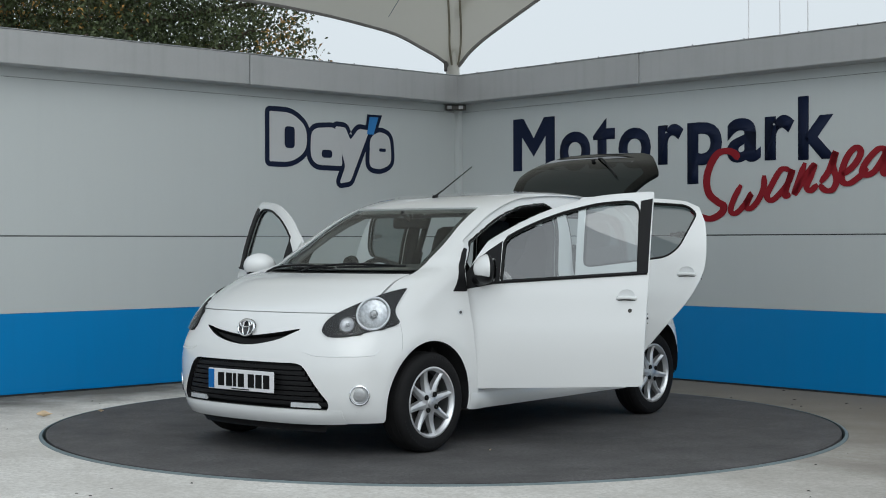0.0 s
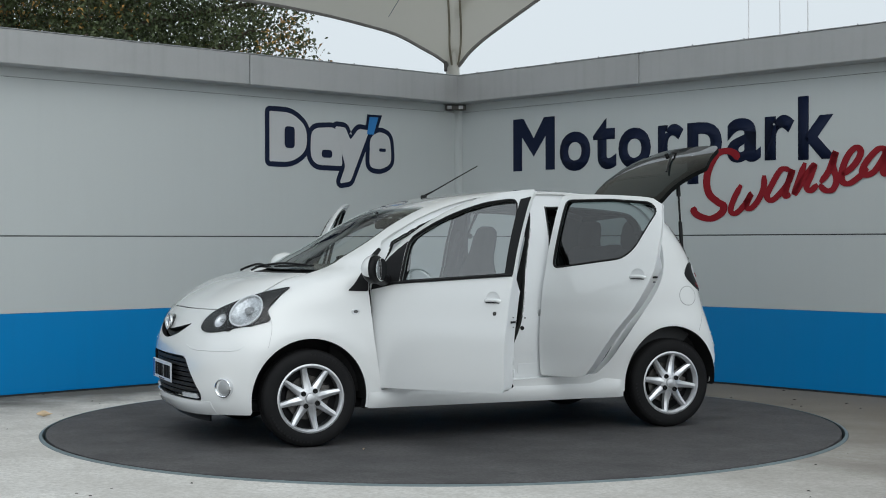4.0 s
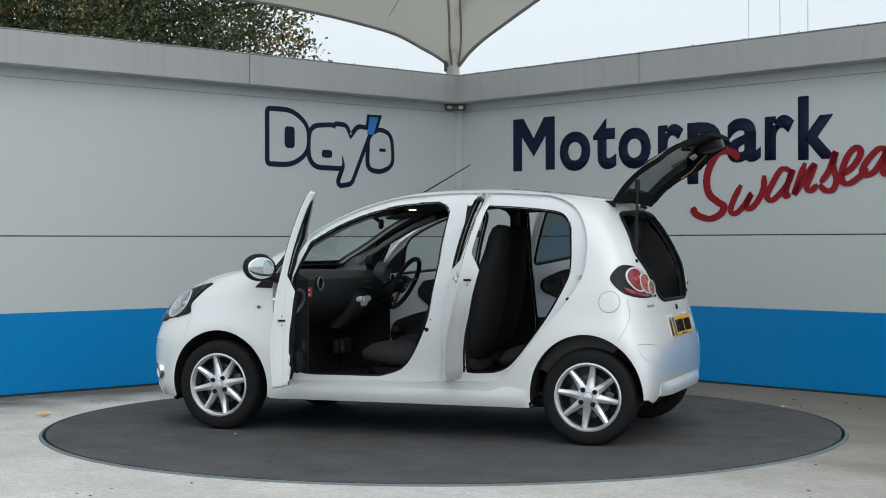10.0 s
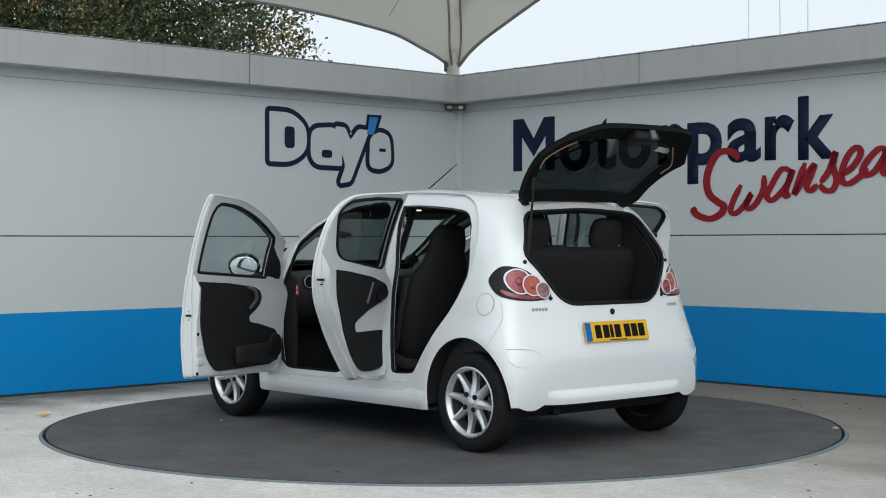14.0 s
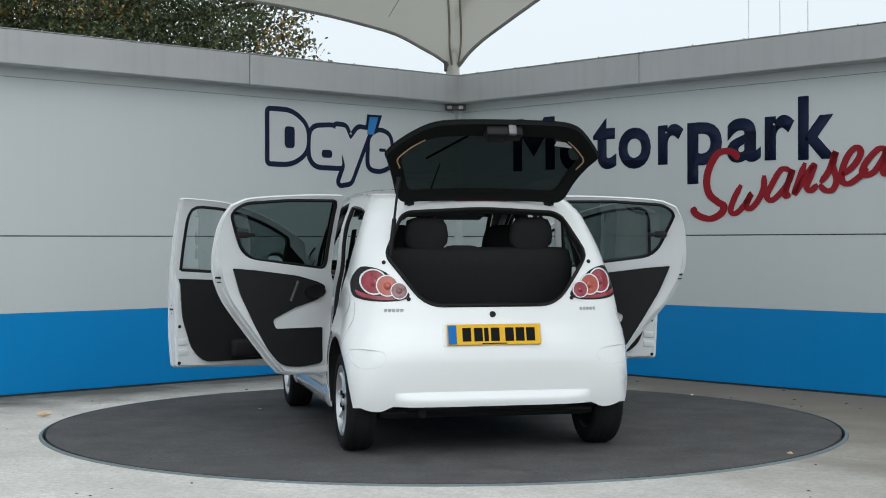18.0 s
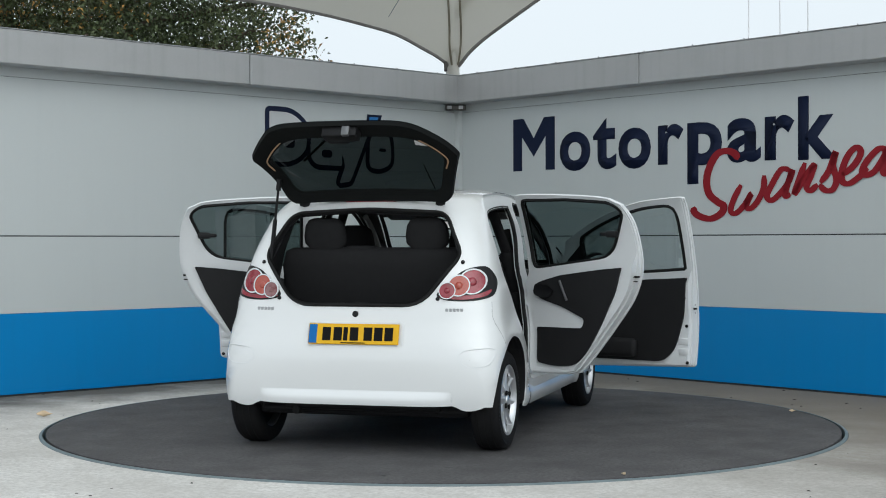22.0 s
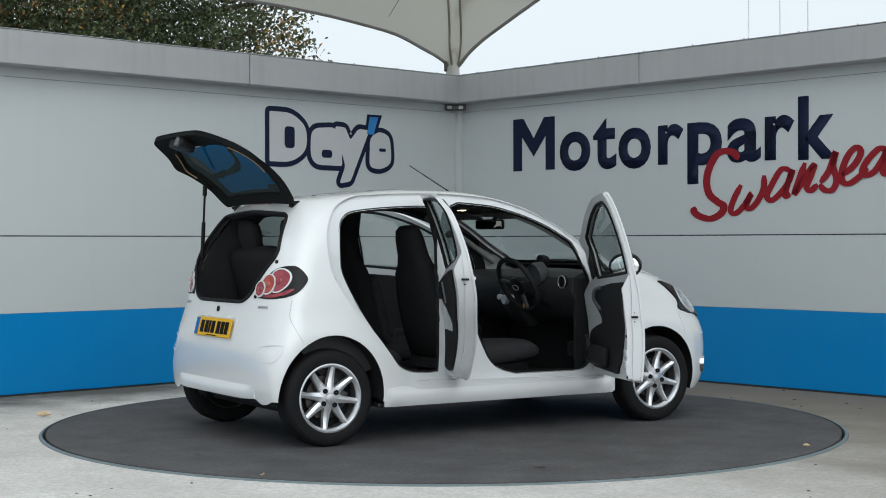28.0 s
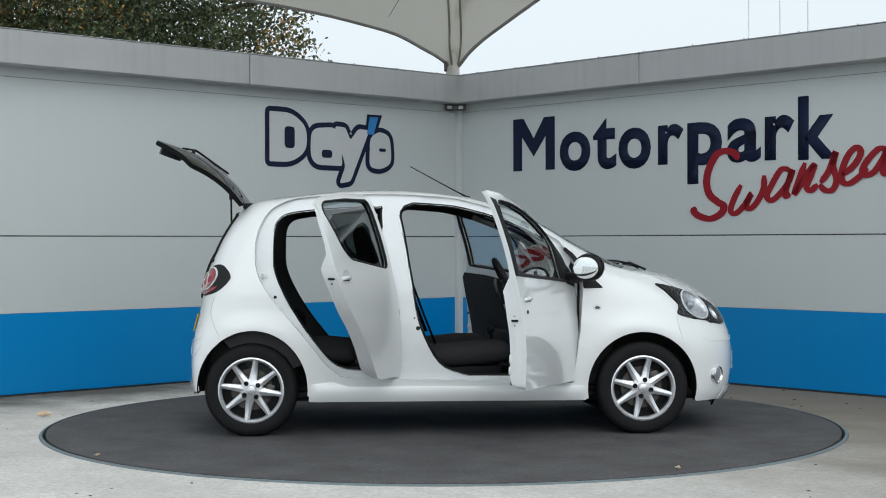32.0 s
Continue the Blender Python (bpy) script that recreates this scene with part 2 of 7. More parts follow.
M_LEAF = mat("dark_green_leaves", (0.05, 0.075, 0.03), 0.6, vary=0.5, scale=0.7, second=(0.09, 0.085, 0.025), island=0.55)
M_AUTUMN = mat("yellow_autumn_leaves", (0.32, 0.20, 0.04), 0.6, vary=0.5, scale=1.5, second=(0.25, 0.09, 0.03), island=0.4)
M_DRYLEAF = mat("dry_fallen_leaf", (0.62, 0.48, 0.32), 0.8, vary=0.4, scale=40)
M_SPECK = mat("dark_ground_speck", (0.05, 0.045, 0.04), 0.9)


# ---- mesh helpers ----
def part(name, bm, material, parent=None, label="", smooth=None, kind=""):
    """Links a bmesh as one mesh object, under a parent if one is given."""
    me = bpy.data.meshes.new(name)
    bm.normal_update()
    bm.to_mesh(me)
    bm.free()
    mats = material if isinstance(material, (list, tuple)) else [material]
    for m in mats:
        me.materials.append(m)
    if smooth is not None:
        me.shade_smooth()
        if smooth < 180:
            me.set_sharp_from_angle(angle=radians(smooth))
    ob = new(name, me)
    if parent is not None:
        ob.parent = parent
    return tagged(ob, label=label, kind=kind)


def box(bm, lo, hi, bevel=0.0, m=None, seg=2):
    """A box from corner to corner, with rounded edges, under the matrix m."""
    r = bmesh.ops.create_cube(bm, size=1.0)
    vs = r["verts"]
    size = [hi[i] - lo[i] for i in range(3)]
    mid = [(hi[i] + lo[i]) / 2 for i in range(3)]
    for v in vs:
        v.co = Vector((v.co.x * size[0] + mid[0], v.co.y * size[1] + mid[1], v.co.z * size[2] + mid[2]))
    if m is not None:
        bmesh.ops.transform(bm, matrix=m, verts=vs)
    if bevel > 0:
        es = list({e for v in vs for e in v.link_edges})
        bmesh.ops.bevel(bm, geom=es, offset=min(bevel, min(size) * 0.49), segments=seg, affect="EDGES", profile=0.5)
    return bm


def lathe(bm, profile, steps=48, m=None, arc=2 * math.pi, close=False):
    """Turns (radius, along) pairs about the local y axis."""
    m = m or Matrix()
    full = abs(arc - 2 * math.pi) < 1e-6
    n = steps if full else steps + 1
    rings = []
    for i in range(n):
        a = arc * i / steps
        rings.append([bm.verts.new(m @ Vector((r * math.cos(a), y, r * math.sin(a)))) for r, y in profile])
    k = len(profile)
    for i in range(steps):
        p, q = rings[i], rings[(i + 1) % n]
        for j in range(k if close else k - 1):
            a, b, c, d = p[j], p[(j + 1) % k], q[(j + 1) % k], q[j]
            try:
                bm.faces.new((a, b, c, d))
            except ValueError:
                pass
    return bm


def tube(bm, pts, radius, sides=8, closed=False, flat=1.0):
    """A round bar along a line of points; radius may be a number or one for each point."""
    pts = [Vector(p) for p in pts]
    n = len(pts)
    rad = [radius] * n if isinstance(radius, (int, float)) else list(radius)
    rings = []
    up = Vector((0.13, 0.21, 0.97)).normalized()
    for i, p in enumerate(pts):
        a = pts[(i - 1) % n] if closed or i > 0 else p
        b = pts[(i + 1) % n] if closed or i < n - 1 else p
        d = (b - a).normalized() if (b - a).length > 1e-9 else Vector((1, 0, 0))
        u = up - d * up.dot(d)
        if u.length < 1e-3:
            u = d.orthogonal()
        u.normalize()
        v = d.cross(u)
        rings.append([bm.verts.new(p + (u * math.cos(t) * flat + v * math.sin(t)) * rad[i]) for t in (2 * math.pi * j / sides for j in range(sides))])
    for i in range(n if closed else n - 1):
        p, q = rings[i], rings[(i + 1) % n]
        for j in range(sides):
            bm.faces.new((p[j], p[(j + 1) % sides], q[(j + 1) % sides], q[j]))
    if not closed:
        bm.faces.new(rings[0][::-1])
        bm.faces.new(rings[-1])
    return bm


def loft(bm, rings, cap=True):
    """Skins rings of points of equal count."""
    rows = [[bm.verts.new(p) for p in r] for r in rings]
    n = len(rows[0])
    for i in range(len(rows) - 1):
        for j in range(n):
            bm.faces.new((rows[i][j], rows[i][(j + 1) % n], rows[i + 1][(j + 1) % n], rows[i + 1][j]))
    if cap:
        bm.faces.new(rows[0][::-1])
        bm.faces.new(rows[-1])
    bmesh.ops.recalc_face_normals(bm, faces=bm.faces)
    return bm


def spline(pts, n, closed=False):
    """A smooth line through the points (Catmull-Rom), n steps from point to point."""
    P = [np.array(p, float) for p in pts]
    k = len(P)
    out = []
    for i in range(k if closed else k - 1):
        p1, p2 = P[i], P[(i + 1) % k]
        p0 = P[(i - 1) % k] if closed or i > 0 else 2 * p1 - p2
        p3 = P[(i + 2) % k] if closed or i < k - 2 else 2 * p2 - p1
        for j in range(n):
            t = j / n
            out.append(0.5 * (2 * p1 + (p2 - p0) * t + (2 * p0 - 5 * p1 + 4 * p2 - p3) * t * t + (3 * p1 - p0 - 3 * p2 + p3) * t ** 3))
    if not closed:
        out.append(P[-1])
    return out


def resample(poly, step, closed=True):
    """The same outline with its corners kept and its long sides divided."""
    out = []
    n = len(poly)
    for i in range(n if closed else n - 1):
        a, b = np.array(poly[i], float), np.array(poly[(i + 1) % n], float)
        k = max(1, int(math.ceil(np.linalg.norm(b - a) / step)))
        out += [a + (b - a) * j / k for j in range(k)]
    if not closed:
        out.append(np.array(poly[-1], float))
    return out


def rounded(poly, r, seg=4):
    """An outline with its corners rounded; r is one radius or one for each corner."""
    n = len(poly)
    P = [np.array(p, float) for p in poly]
    out = []
    for i in range(n):
        ri = r if isinstance(r, (int, float)) else r[i]
        a, b, c = P[i - 1], P[i], P[(i + 1) % n]
        u, v = a - b, c - b
        lu, lv = np.linalg.norm(u), np.linalg.norm(v)
        d = min(ri, lu * 0.45, lv * 0.45)
        if d < 1e-4:
            out.append(b)
            continue
        s, e = b + u / lu * d, b + v / lv * d
        for j in range(seg + 1):
            t = j / seg
            out.append((1 - t) ** 2 * s + 2 * t * (1 - t) * b + t * t * e)
    return out


def inside(poly, pts):
    """Which of the points lie within the outline."""
    poly, pts = np.asarray(poly), np.asarray(pts)
    x, y = pts[:, 0], pts[:, 1]
    res = np.zeros(len(pts), bool)
    n = len(poly)
    for i in range(n):
        (x0, y0), (x1, y1) = poly[i - 1], poly[i]
        c = (y0 > y) != (y1 > y)
        if y0 != y1:
            res ^= c & (x < (x1 - x0) * (y - y0) / (y1 - y0) + x0)
    return res


def near(poly, pts, d):
    """Which of the points lie closer than d to the outline."""
    poly, pts = np.asarray(poly), np.asarray(pts)
    res = np.zeros(len(pts), bool)
    for i in range(len(poly)):
        a, b = poly[i - 1], poly[i]
        ab = b - a
        t = np.clip(((pts - a) @ ab) / max(ab @ ab, 1e-12), 0, 1)
        q = pts - (a + t[:, None] * ab)
        res |= (q * q).sum(1) < d * d
    return res


def fill(outer, holes, h):
    """Triangles over an outline with holes, with an even grid of points inside: points, triangles, closed border loops."""
    from mathutils.geometry import delaunay_2d_cdt
    loops = [np.array(outer)] + [np.array(q) for q in holes]
    lo, hi = loops[0].min(0), loops[0].max(0)
    gx, gy = np.meshgrid(np.arange(lo[0] + h / 2, hi[0], h), np.arange(lo[1] + h / 2, hi[1], h))
    g = np.c_[gx.ravel(), gy.ravel()]
    ok = inside(loops[0], g)
    for q in loops[1:]:
        ok &= ~inside(q, g)
    for q in loops:
        ok &= ~near(q, g, 0.45 * h)
    g = g[ok]
    pts = [Vector(p) for q in loops for p in q] + [Vector(p) for p in g]
    edges, k = [], 0
    for q in loops:
        edges += [(k + i, k + (i + 1) % len(q)) for i in range(len(q))]
        k += len(q)
    vs, es, fs, ov, oe, of = delaunay_2d_cdt(pts, edges, [], 0, 1e-5, True)
    V = np.array([(v.x, v.y) for v in vs])
    cen = np.array([V[list(f)].mean(0) for f in fs])
    keep = inside(loops[0], cen)
    for q in loops[1:]:
        keep &= ~inside(q, cen)
    F = [tuple(f) for f, k in zip(fs, keep) if k]
    back = {}
    for i, ids in enumerate(ov):
        for o in ids:
            back[o] = i
    L, k = [], 0
    for q in loops:
        loop = [back[k + i] for i in range(len(q))]
        L.append([v for i, v in enumerate(loop) if v != loop[i - 1]])
        k += len(q)
    return V, F, L


def extruded(outline, depth, at, right, up, bevel=0.0, holes=(), h=None):
    """A flat plate of that outline, its front at `at`, lying along right and up, its back depth behind."""
    bm = bmesh.new()
    right, up = Vector(right).normalized(), Vector(up).normalized()
    n = right.cross(up)
    V, F, L = fill(outline, holes, h or 10.0)
    at = Vector(at)
    fr = [bm.verts.new(at + right * p[0] + up * p[1]) for p in V]
    bk = [bm.verts.new(at + right * p[0] + up * p[1] - n * depth) for p in V]
    for f in F:
        p = [V[i] for i in f]
        if (p[1][0] - p[0][0]) * (p[2][1] - p[0][1]) - (p[1][1] - p[0][1]) * (p[2][0] - p[0][0]) < 0:
            f = f[::-1]
        bm.faces.new([fr[i] for i in f])
        bm.faces.new([bk[i] for i in f[::-1]])
    for lp in L:
        for i in range(len(lp)):
            a, b = lp[i - 1], lp[i]
            try:
                bm.faces.new((fr[a], bk[a], bk[b], fr[b]))
            except ValueError:
                pass
    bmesh.ops.recalc_face_normals(bm, faces=bm.faces)
    return bm


# ---- ground ----
CORNER = Vector((0.143, 4.879, 0.0))
ANG_L, ANG_R = radians(43.81), radians(-48.22)
DL = Vector((math.cos(ANG_L), math.sin(ANG_L), 0))
DR = Vector((math.cos(ANG_R), math.sin(ANG_R), 0))
NL = Vector((math.sin(ANG_L), -math.cos(ANG_L), 0))
NR = Vector((math.sin(ANG_R), -math.cos(ANG_R), 0))
NR = -NR if NR.y > 0 else NR
DISC_C, DISC_R = Vector((-0.007, -0.133, 0.0)), 2.523
GROUND_Z = -0.012

bm = bmesh.new()
ring_in = [bm.verts.new((DISC_C.x + (DISC_R + 0.018) * math.cos(a), DISC_C.y + (DISC_R + 0.018) * math.sin(a), GROUND_Z)) for a in (2 * math.pi * i / 128 for i in range(128))]
ring_prev = ring_in
for rad in (4, 8, 20, 60, 250, 1500):
    ring = [bm.verts.new((DISC_C.x + rad * math.cos(a), DISC_C.y + rad * math.sin(a), GROUND_Z)) for a in (2 * math.pi * i / 128 for i in range(128))]
    for i in range(128):
        bm.faces.new((ring_prev[i - 1], ring[i - 1], ring[i], ring_prev[i]))
    ring_prev = ring
pit = [bm.verts.new(v.co - Vector((0, 0, 0.12))) for v in ring_in]
for i in range(128):
    bm.faces.new((pit[i - 1], ring_in[i - 1], ring_in[i], pit[i]))
bm.faces.new(pit)
tagged(part("ground", bm, M_CONC, kind="structure"), "pale weathered concrete yard with damp stains and painted-in shade", "ground")
# places along the walls
def wall_point(side, s, z, out=0.0):
    d, n = (DL, NL) if side == "L" else (DR, NR)
    return CORNER + d * s + n * out + Vector((0, 0, z))


# ---- walls: two clad walls that meet in a corner ----
def wall_block(bm, side, s0, s1, z0, z1, out0, out1, bevel=0.004):
    """A block that lies along a wall, from out0 to out1 in front of its face."""
    d, n = (DL, NL) if side == "L" else (DR, NR)
    m = Matrix(((d.x, n.x, 0, CORNER.x), (d.y, n.y, 0, CORNER.y), (0, 0, 1, 0), (0, 0, 0, 1)))
    box(bm, (min(s0, s1), out0, z0), (max(s0, s1), out1, z1), bevel, m, 1)
    bmesh.ops.recalc_face_normals(bm, faces=bm.faces)


REACH = 9.0
for side, sgn, nm in (("L", -1, "wall_west"), ("R", 1, "wall_east")):
    bm = bmesh.new()
    wall_block(bm, side, 0, sgn * REACH, GROUND_Z, 2.70, -0.20, -0.012, 0.0)
    wall = tagged(part(nm, bm, M_SHADOWGAP, kind="structure"), "clad boundary wall with a blue lower band", "wall")
    first = 0.03
    joints = (first, 4.9, REACH)
    for k in range(2):
        a, b = sgn * (joints[k] + 0.0), sgn * (joints[k + 1] - 0.004)
        bm = bmesh.new()
        wall_block(bm, side, a, b, 0.004, 0.6208, -0.012, 0.0, 0.002)
        part("panel", bm, M_BLUE, wall, "blue painted panel")
        bm = bmesh.new()
        wall_block(bm, side, a, b, 0.6222, 1.2105, -0.012, 0.0, 0.0012)
        part("panel", bm, M_WALL, wall)
        bm = bmesh.new()
        wall_block(bm, side, a, b, 1.2195, 2.4295, -0.012, 0.0, 0.0012)
        part("panel", bm, M_WALL, wall)
        bm = bmesh.new()
        wall_block(bm, side, a, b, 2.4325, 2.62, -0.012, 0.0, 0.002)
        part("panel", bm, M_WALL, wall)
    bm = bmesh.new()
    cut = 2.675 if side == "L" else 2.491
    fascia = None
    for a, b in ((0.0, cut - 0.004), (cut + 0.004, cut + 3.2), (cut + 3.208, REACH)):
        bm = bmesh.new()
        wall_block(bm, side, sgn * (a + (0.20 if a == 0.0 and side == "R" else 0.0)), sgn * b, 2.506, 2.764, 0.0, 0.20, 0.006)
        part("fascia", bm, M_FASCIA, wall, "grey metal coping fascia")
    bm = bmesh.new()
    wall_block(bm, side, 0.0, sgn * REACH, 2.7655, 2.773, -0.24, 0.203, 0.002)
    part("coping", bm, M_GALV, wall, "thin metal coping cap")
    for i in range(16):
        s = 0.45 + i * 0.52
        bm = bmesh.new()
        d, n = (DL, NL) if side == "L" else (DR, NR)
        c = wall_point(side, sgn * s, 2.773, 0.17)
        bmesh.ops.create_cone(bm, cap_ends=True, segments=8, radius1=0.010, radius2=0.004, depth=0.014, matrix=Matrix.Translation(c + Vector((0, 0, 0.006))))
        part("coping_bolt", bm, M_GALV, wall)
    for s, z in ((cut - 0.03, 2.62), (cut + 0.03, 2.55), (cut + 0.03, 2.70)):
        bm = bmesh.new()
        c = wall_point(side, sgn * s, z - 0.008, 0.2)
        bmesh.ops.create_uvsphere(bm, u_segments=8, v_segments=5, radius=0.006, matrix=Matrix.Translation(c))
        part("fascia_screw", bm, M_GALV, wall)

# corner post, gap strip and the small lamp bracket under the fascia
bm = bmesh.new()
box(bm, (-0.035, -0.035, 0.0), (0.035, 0.035, 2.512), 0.012, Matrix.Translation(CORNER + Vector((0, -0.03, 0))) @ Matrix.Rotation(radians(43), 4, "Z"))
tagged(part("corner_trim", bm, M_WALL, kind="structure"), "pale grey metal trim in the wall corner", "trim")
bm = bmesh.new()
box(bm, (-0.008, -0.006, 2.515), (0.008, 0.006, 2.765), 0.002, Matrix.Translation(CORNER + Vector((0.01, -0.285, -0.006))))
tagged(part("corner_joint", bm, M_SHADOWGAP, kind="structure"), "dark joint where the two fascias meet", "trim")
bracket = tagged(new("corner_bracket"), "small dark metal bracket under the fascia corner", "bracket")
bm = bmesh.new()
box(bm, (-0.10, -0.03, 2.445), (0.10, 0.02, 2.50), 0.008, Matrix.Translation(CORNER + Vector((-0.03, -0.14, 0))))
part("housing", bm, M_STEEL, bracket)
for dx in (-0.06, 0.05):
    bm = bmesh.new()
    box(bm, (dx - 0.022, -0.038, 2.455), (dx + 0.022, -0.028, 2.49), 0.004, Matrix.Translation(CORNER + Vector((-0.03, -0.14, 0))))
    part("clip", bm, M_GALV, bracket)

# ---- lettering on the walls ----
def glyph(ch, bold):
    cu = bpy.data.curves.new("glyph", "FONT")
    cu.body, cu.offset, cu.resolution_u = ch, bold, 5
    cu.fill_mode = "BOTH"
    ob = new("glyph", cu)
    me = bpy.data.meshes.new_from_object(ob.evaluated_get(bpy.context.evaluated_depsgraph_get()))
    bpy.data.objects.remove(ob)
    return me


def wall_matrix(side, s, z, out):
    d, n = (DL, NL) if side == "L" else (DR, NR)
    p = wall_point(side, s, z, out)
    return Matrix(((d.x, 0, n.x, p.x), (d.y, 0, n.y, p.y), (0, 1, 0, p.z), (0, 0, 0, 1)))


def flat_on_wall(side, outline, out, thick, material, name, parent, label="", holes=()):
    d, n = (DL, NL) if side == "L" else (DR, NR)
    bm = extruded(outline, thick, wall_point(side, 0, 0, out), d, (0, 0, 1), holes=holes)
    return part(name, bm, material, parent, label)


sign = tagged(new("wall_sign"), "navy MOTORPARK lettering on the pale grey wall", "sign")
for ch, s0, s1, z0, z1 in (("M", 0.771, 1.311, 1.828, 2.317), ("o", 1.376, 1.754, 1.804, 2.162), ("t", 1.788, 2.063, 1.805, 2.262), ("o", 2.09, 2.458, 1.797, 2.156), ("r", 2.54, 2.817, 1.82, 2.161),
                           ("p", 2.86, 3.22, 1.645, 2.158), ("a", 3.272, 3.609, 1.805, 2.166), ("r", 3.648, 3.928, 1.811, 2.166), ("k", 3.965, 4.316, 1.80, 2.300)):
    if ch == "M":
        w, h, t = s1 - s0, z1 - z0, 0.115
        flat_on_wall("R", [(s0, z0), (s0 + t, z0), (s0 + t, z1 - .17), (s0 + w / 2, z0 + .13), (s1 - t, z1 - .17), (s1 - t, z0), (s1, z0), (s1, z1), (s1 - t - .02, z1), (s0 + w / 2, z0 + .30), (s0 + t + .02, z1), (s0, z1)], 0.005, 0.004, M_NAVY, "letter", sign)
        continue
    me = glyph(ch, 0.03)
    co = np.array([v.co[:] for v in me.vertices])
    lo, hi = co.min(0), co.max(0)
    for v in me.vertices:
        v.co = Vector((s0 + (v.co.x - lo[0]) / (hi[0] - lo[0]) * (s1 - s0), z0 + (v.co.y - lo[1]) / (hi[1] - lo[1]) * (z1 - z0), 0))
    bm = bmesh.new()
    bm.from_mesh(me)
    bmesh.ops.remove_doubles(bm, verts=bm.verts, dist=0.0005)
    ex = bmesh.ops.extrude_face_region(bm, geom=bm.faces[:])
    for v in ex["geom"]:
        if isinstance(v, bmesh.types.BMVert):
            v.co.z += 0.004
    bmesh.ops.transform(bm, matrix=wall_matrix("R", 0, 0, 0.001), verts=bm.verts)
    bmesh.ops.recalc_face_normals(bm, faces=bm.faces)
    part("letter", bm, M_NAVY, sign)

script_sign = tagged(new("wall_sign"), "red flowing SWANSEA lettering on the pale wall", "sign")
STROKES = (
    [(3.395, 1.838), (3.339, 1.887), (3.26, 1.906), (3.174, 1.883), (3.102, 1.793), (3.064, 1.679), (3.087, 1.562), (3.174, 1.491), (3.237, 1.455), (3.217, 1.398), (3.116, 1.353), (3.014, 1.366), (2.941, 1.402), (2.92, 1.45)],
    [(3.415, 1.622), (3.344, 1.51), (3.311, 1.419), (3.358, 1.391), (3.442, 1.451), (3.517, 1.547), (3.47, 1.462), (3.498, 1.427), (3.566, 1.471), (3.635, 1.582), (3.643, 1.693)],
    [(3.902, 1.722), (3.809, 1.732), (3.716, 1.613), (3.67, 1.525), (3.716, 1.49), (3.796, 1.544), (3.875, 1.63), (3.915, 1.728), (3.854, 1.576), (3.849, 1.521), (3.894, 1.537)],
    [(4.032, 1.778), (3.967, 1.627), (3.936, 1.54), (4.019, 1.648), (4.114, 1.758), (4.083, 1.667), (4.045, 1.592), (4.083, 1.558), (4.147, 1.604)],
    [(4.172, 1.617), (4.248, 1.705), (4.311, 1.848), (4.286, 1.746), (4.318, 1.638), (4.286, 1.564), (4.223, 1.555), (4.16, 1.6)],
    [(4.368, 1.668), (4.471, 1.739), (4.532, 1.832), (4.495, 1.876), (4.427, 1.826), (4.373, 1.722), (4.368, 1.626), (4.427, 1.602), (4.52, 1.652), (4.592, 1.713)],
    [(4.758, 1.842), (4.688, 1.856), (4.592, 1.776), (4.544, 1.694), (4.58, 1.661), (4.652, 1.69), (4.723, 1.781), (4.763, 1.848), (4.723, 1.708), (4.739, 1.666), (4.793, 1.689)])
for k, stroke in enumerate(STROKES):
    bm = bmesh.new()
    line = spline(stroke, 8)
    m = wall_matrix("R", 0, 0, 0.007 + 0.0006 * k)
    wide = 0.034 if k == 0 else 0.027
    vs = []
    for i, p in enumerate(line):
        a, b = line[max(i - 1, 0)], line[min(i + 1, len(line) - 1)]
        d = (b - a) / max(np.linalg.norm(b - a), 1e-9)
        w = wide * (0.72 + 0.35 * abs(d[1]))
        t = min(i, len(line) - 1 - i)
        w *= min(1.0, 0.55 + 0.15 * t)
        q = np.array((-d[1], d[0])) * w
        vs.append([bm.verts.new(m @ Vector((p[0] + q[0] * s, p[1] + q[1] * s, z))) for s, z in ((1, -0.003), (1, 0), (-1, 0), (-1, -0.003))])
    for i in range(len(vs) - 1):
        for j in range(3):
            bm.faces.new((vs[i][j], vs[i][j + 1], vs[i + 1][j + 1], vs[i + 1][j]))
    for i in (0, -1):
        bm.faces.new(vs[i])
    bmesh.ops.recalc_face_normals(bm, faces=bm.faces)
    part("letter", bm, M_SIGNRED, script_sign)

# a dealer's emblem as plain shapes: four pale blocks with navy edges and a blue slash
emblem = tagged(new("wall_emblem"), "pale and navy block emblem with a blue slash", "sign")


def block_shape(outline, grow):
    """An outline pushed out from its middle by about that much."""
    P = np.array(outline)
    n = len(P)
    out = []
    for i in range(n):
        a, b, d = P[i - 1], P[i], P[(i + 1) % n]
        e1, e2 = b - a, d - b
        n1, n2 = np.array((e1[1], -e1[0])), np.array((e2[1], -e2[0]))
        q = n1 / (np.linalg.norm(n1) + 1e-9) + n2 / (np.linalg.norm(n2) + 1e-9)
        q = q / (np.linalg.norm(q) + 1e-9)
        out.append(b + q * grow)
    return out


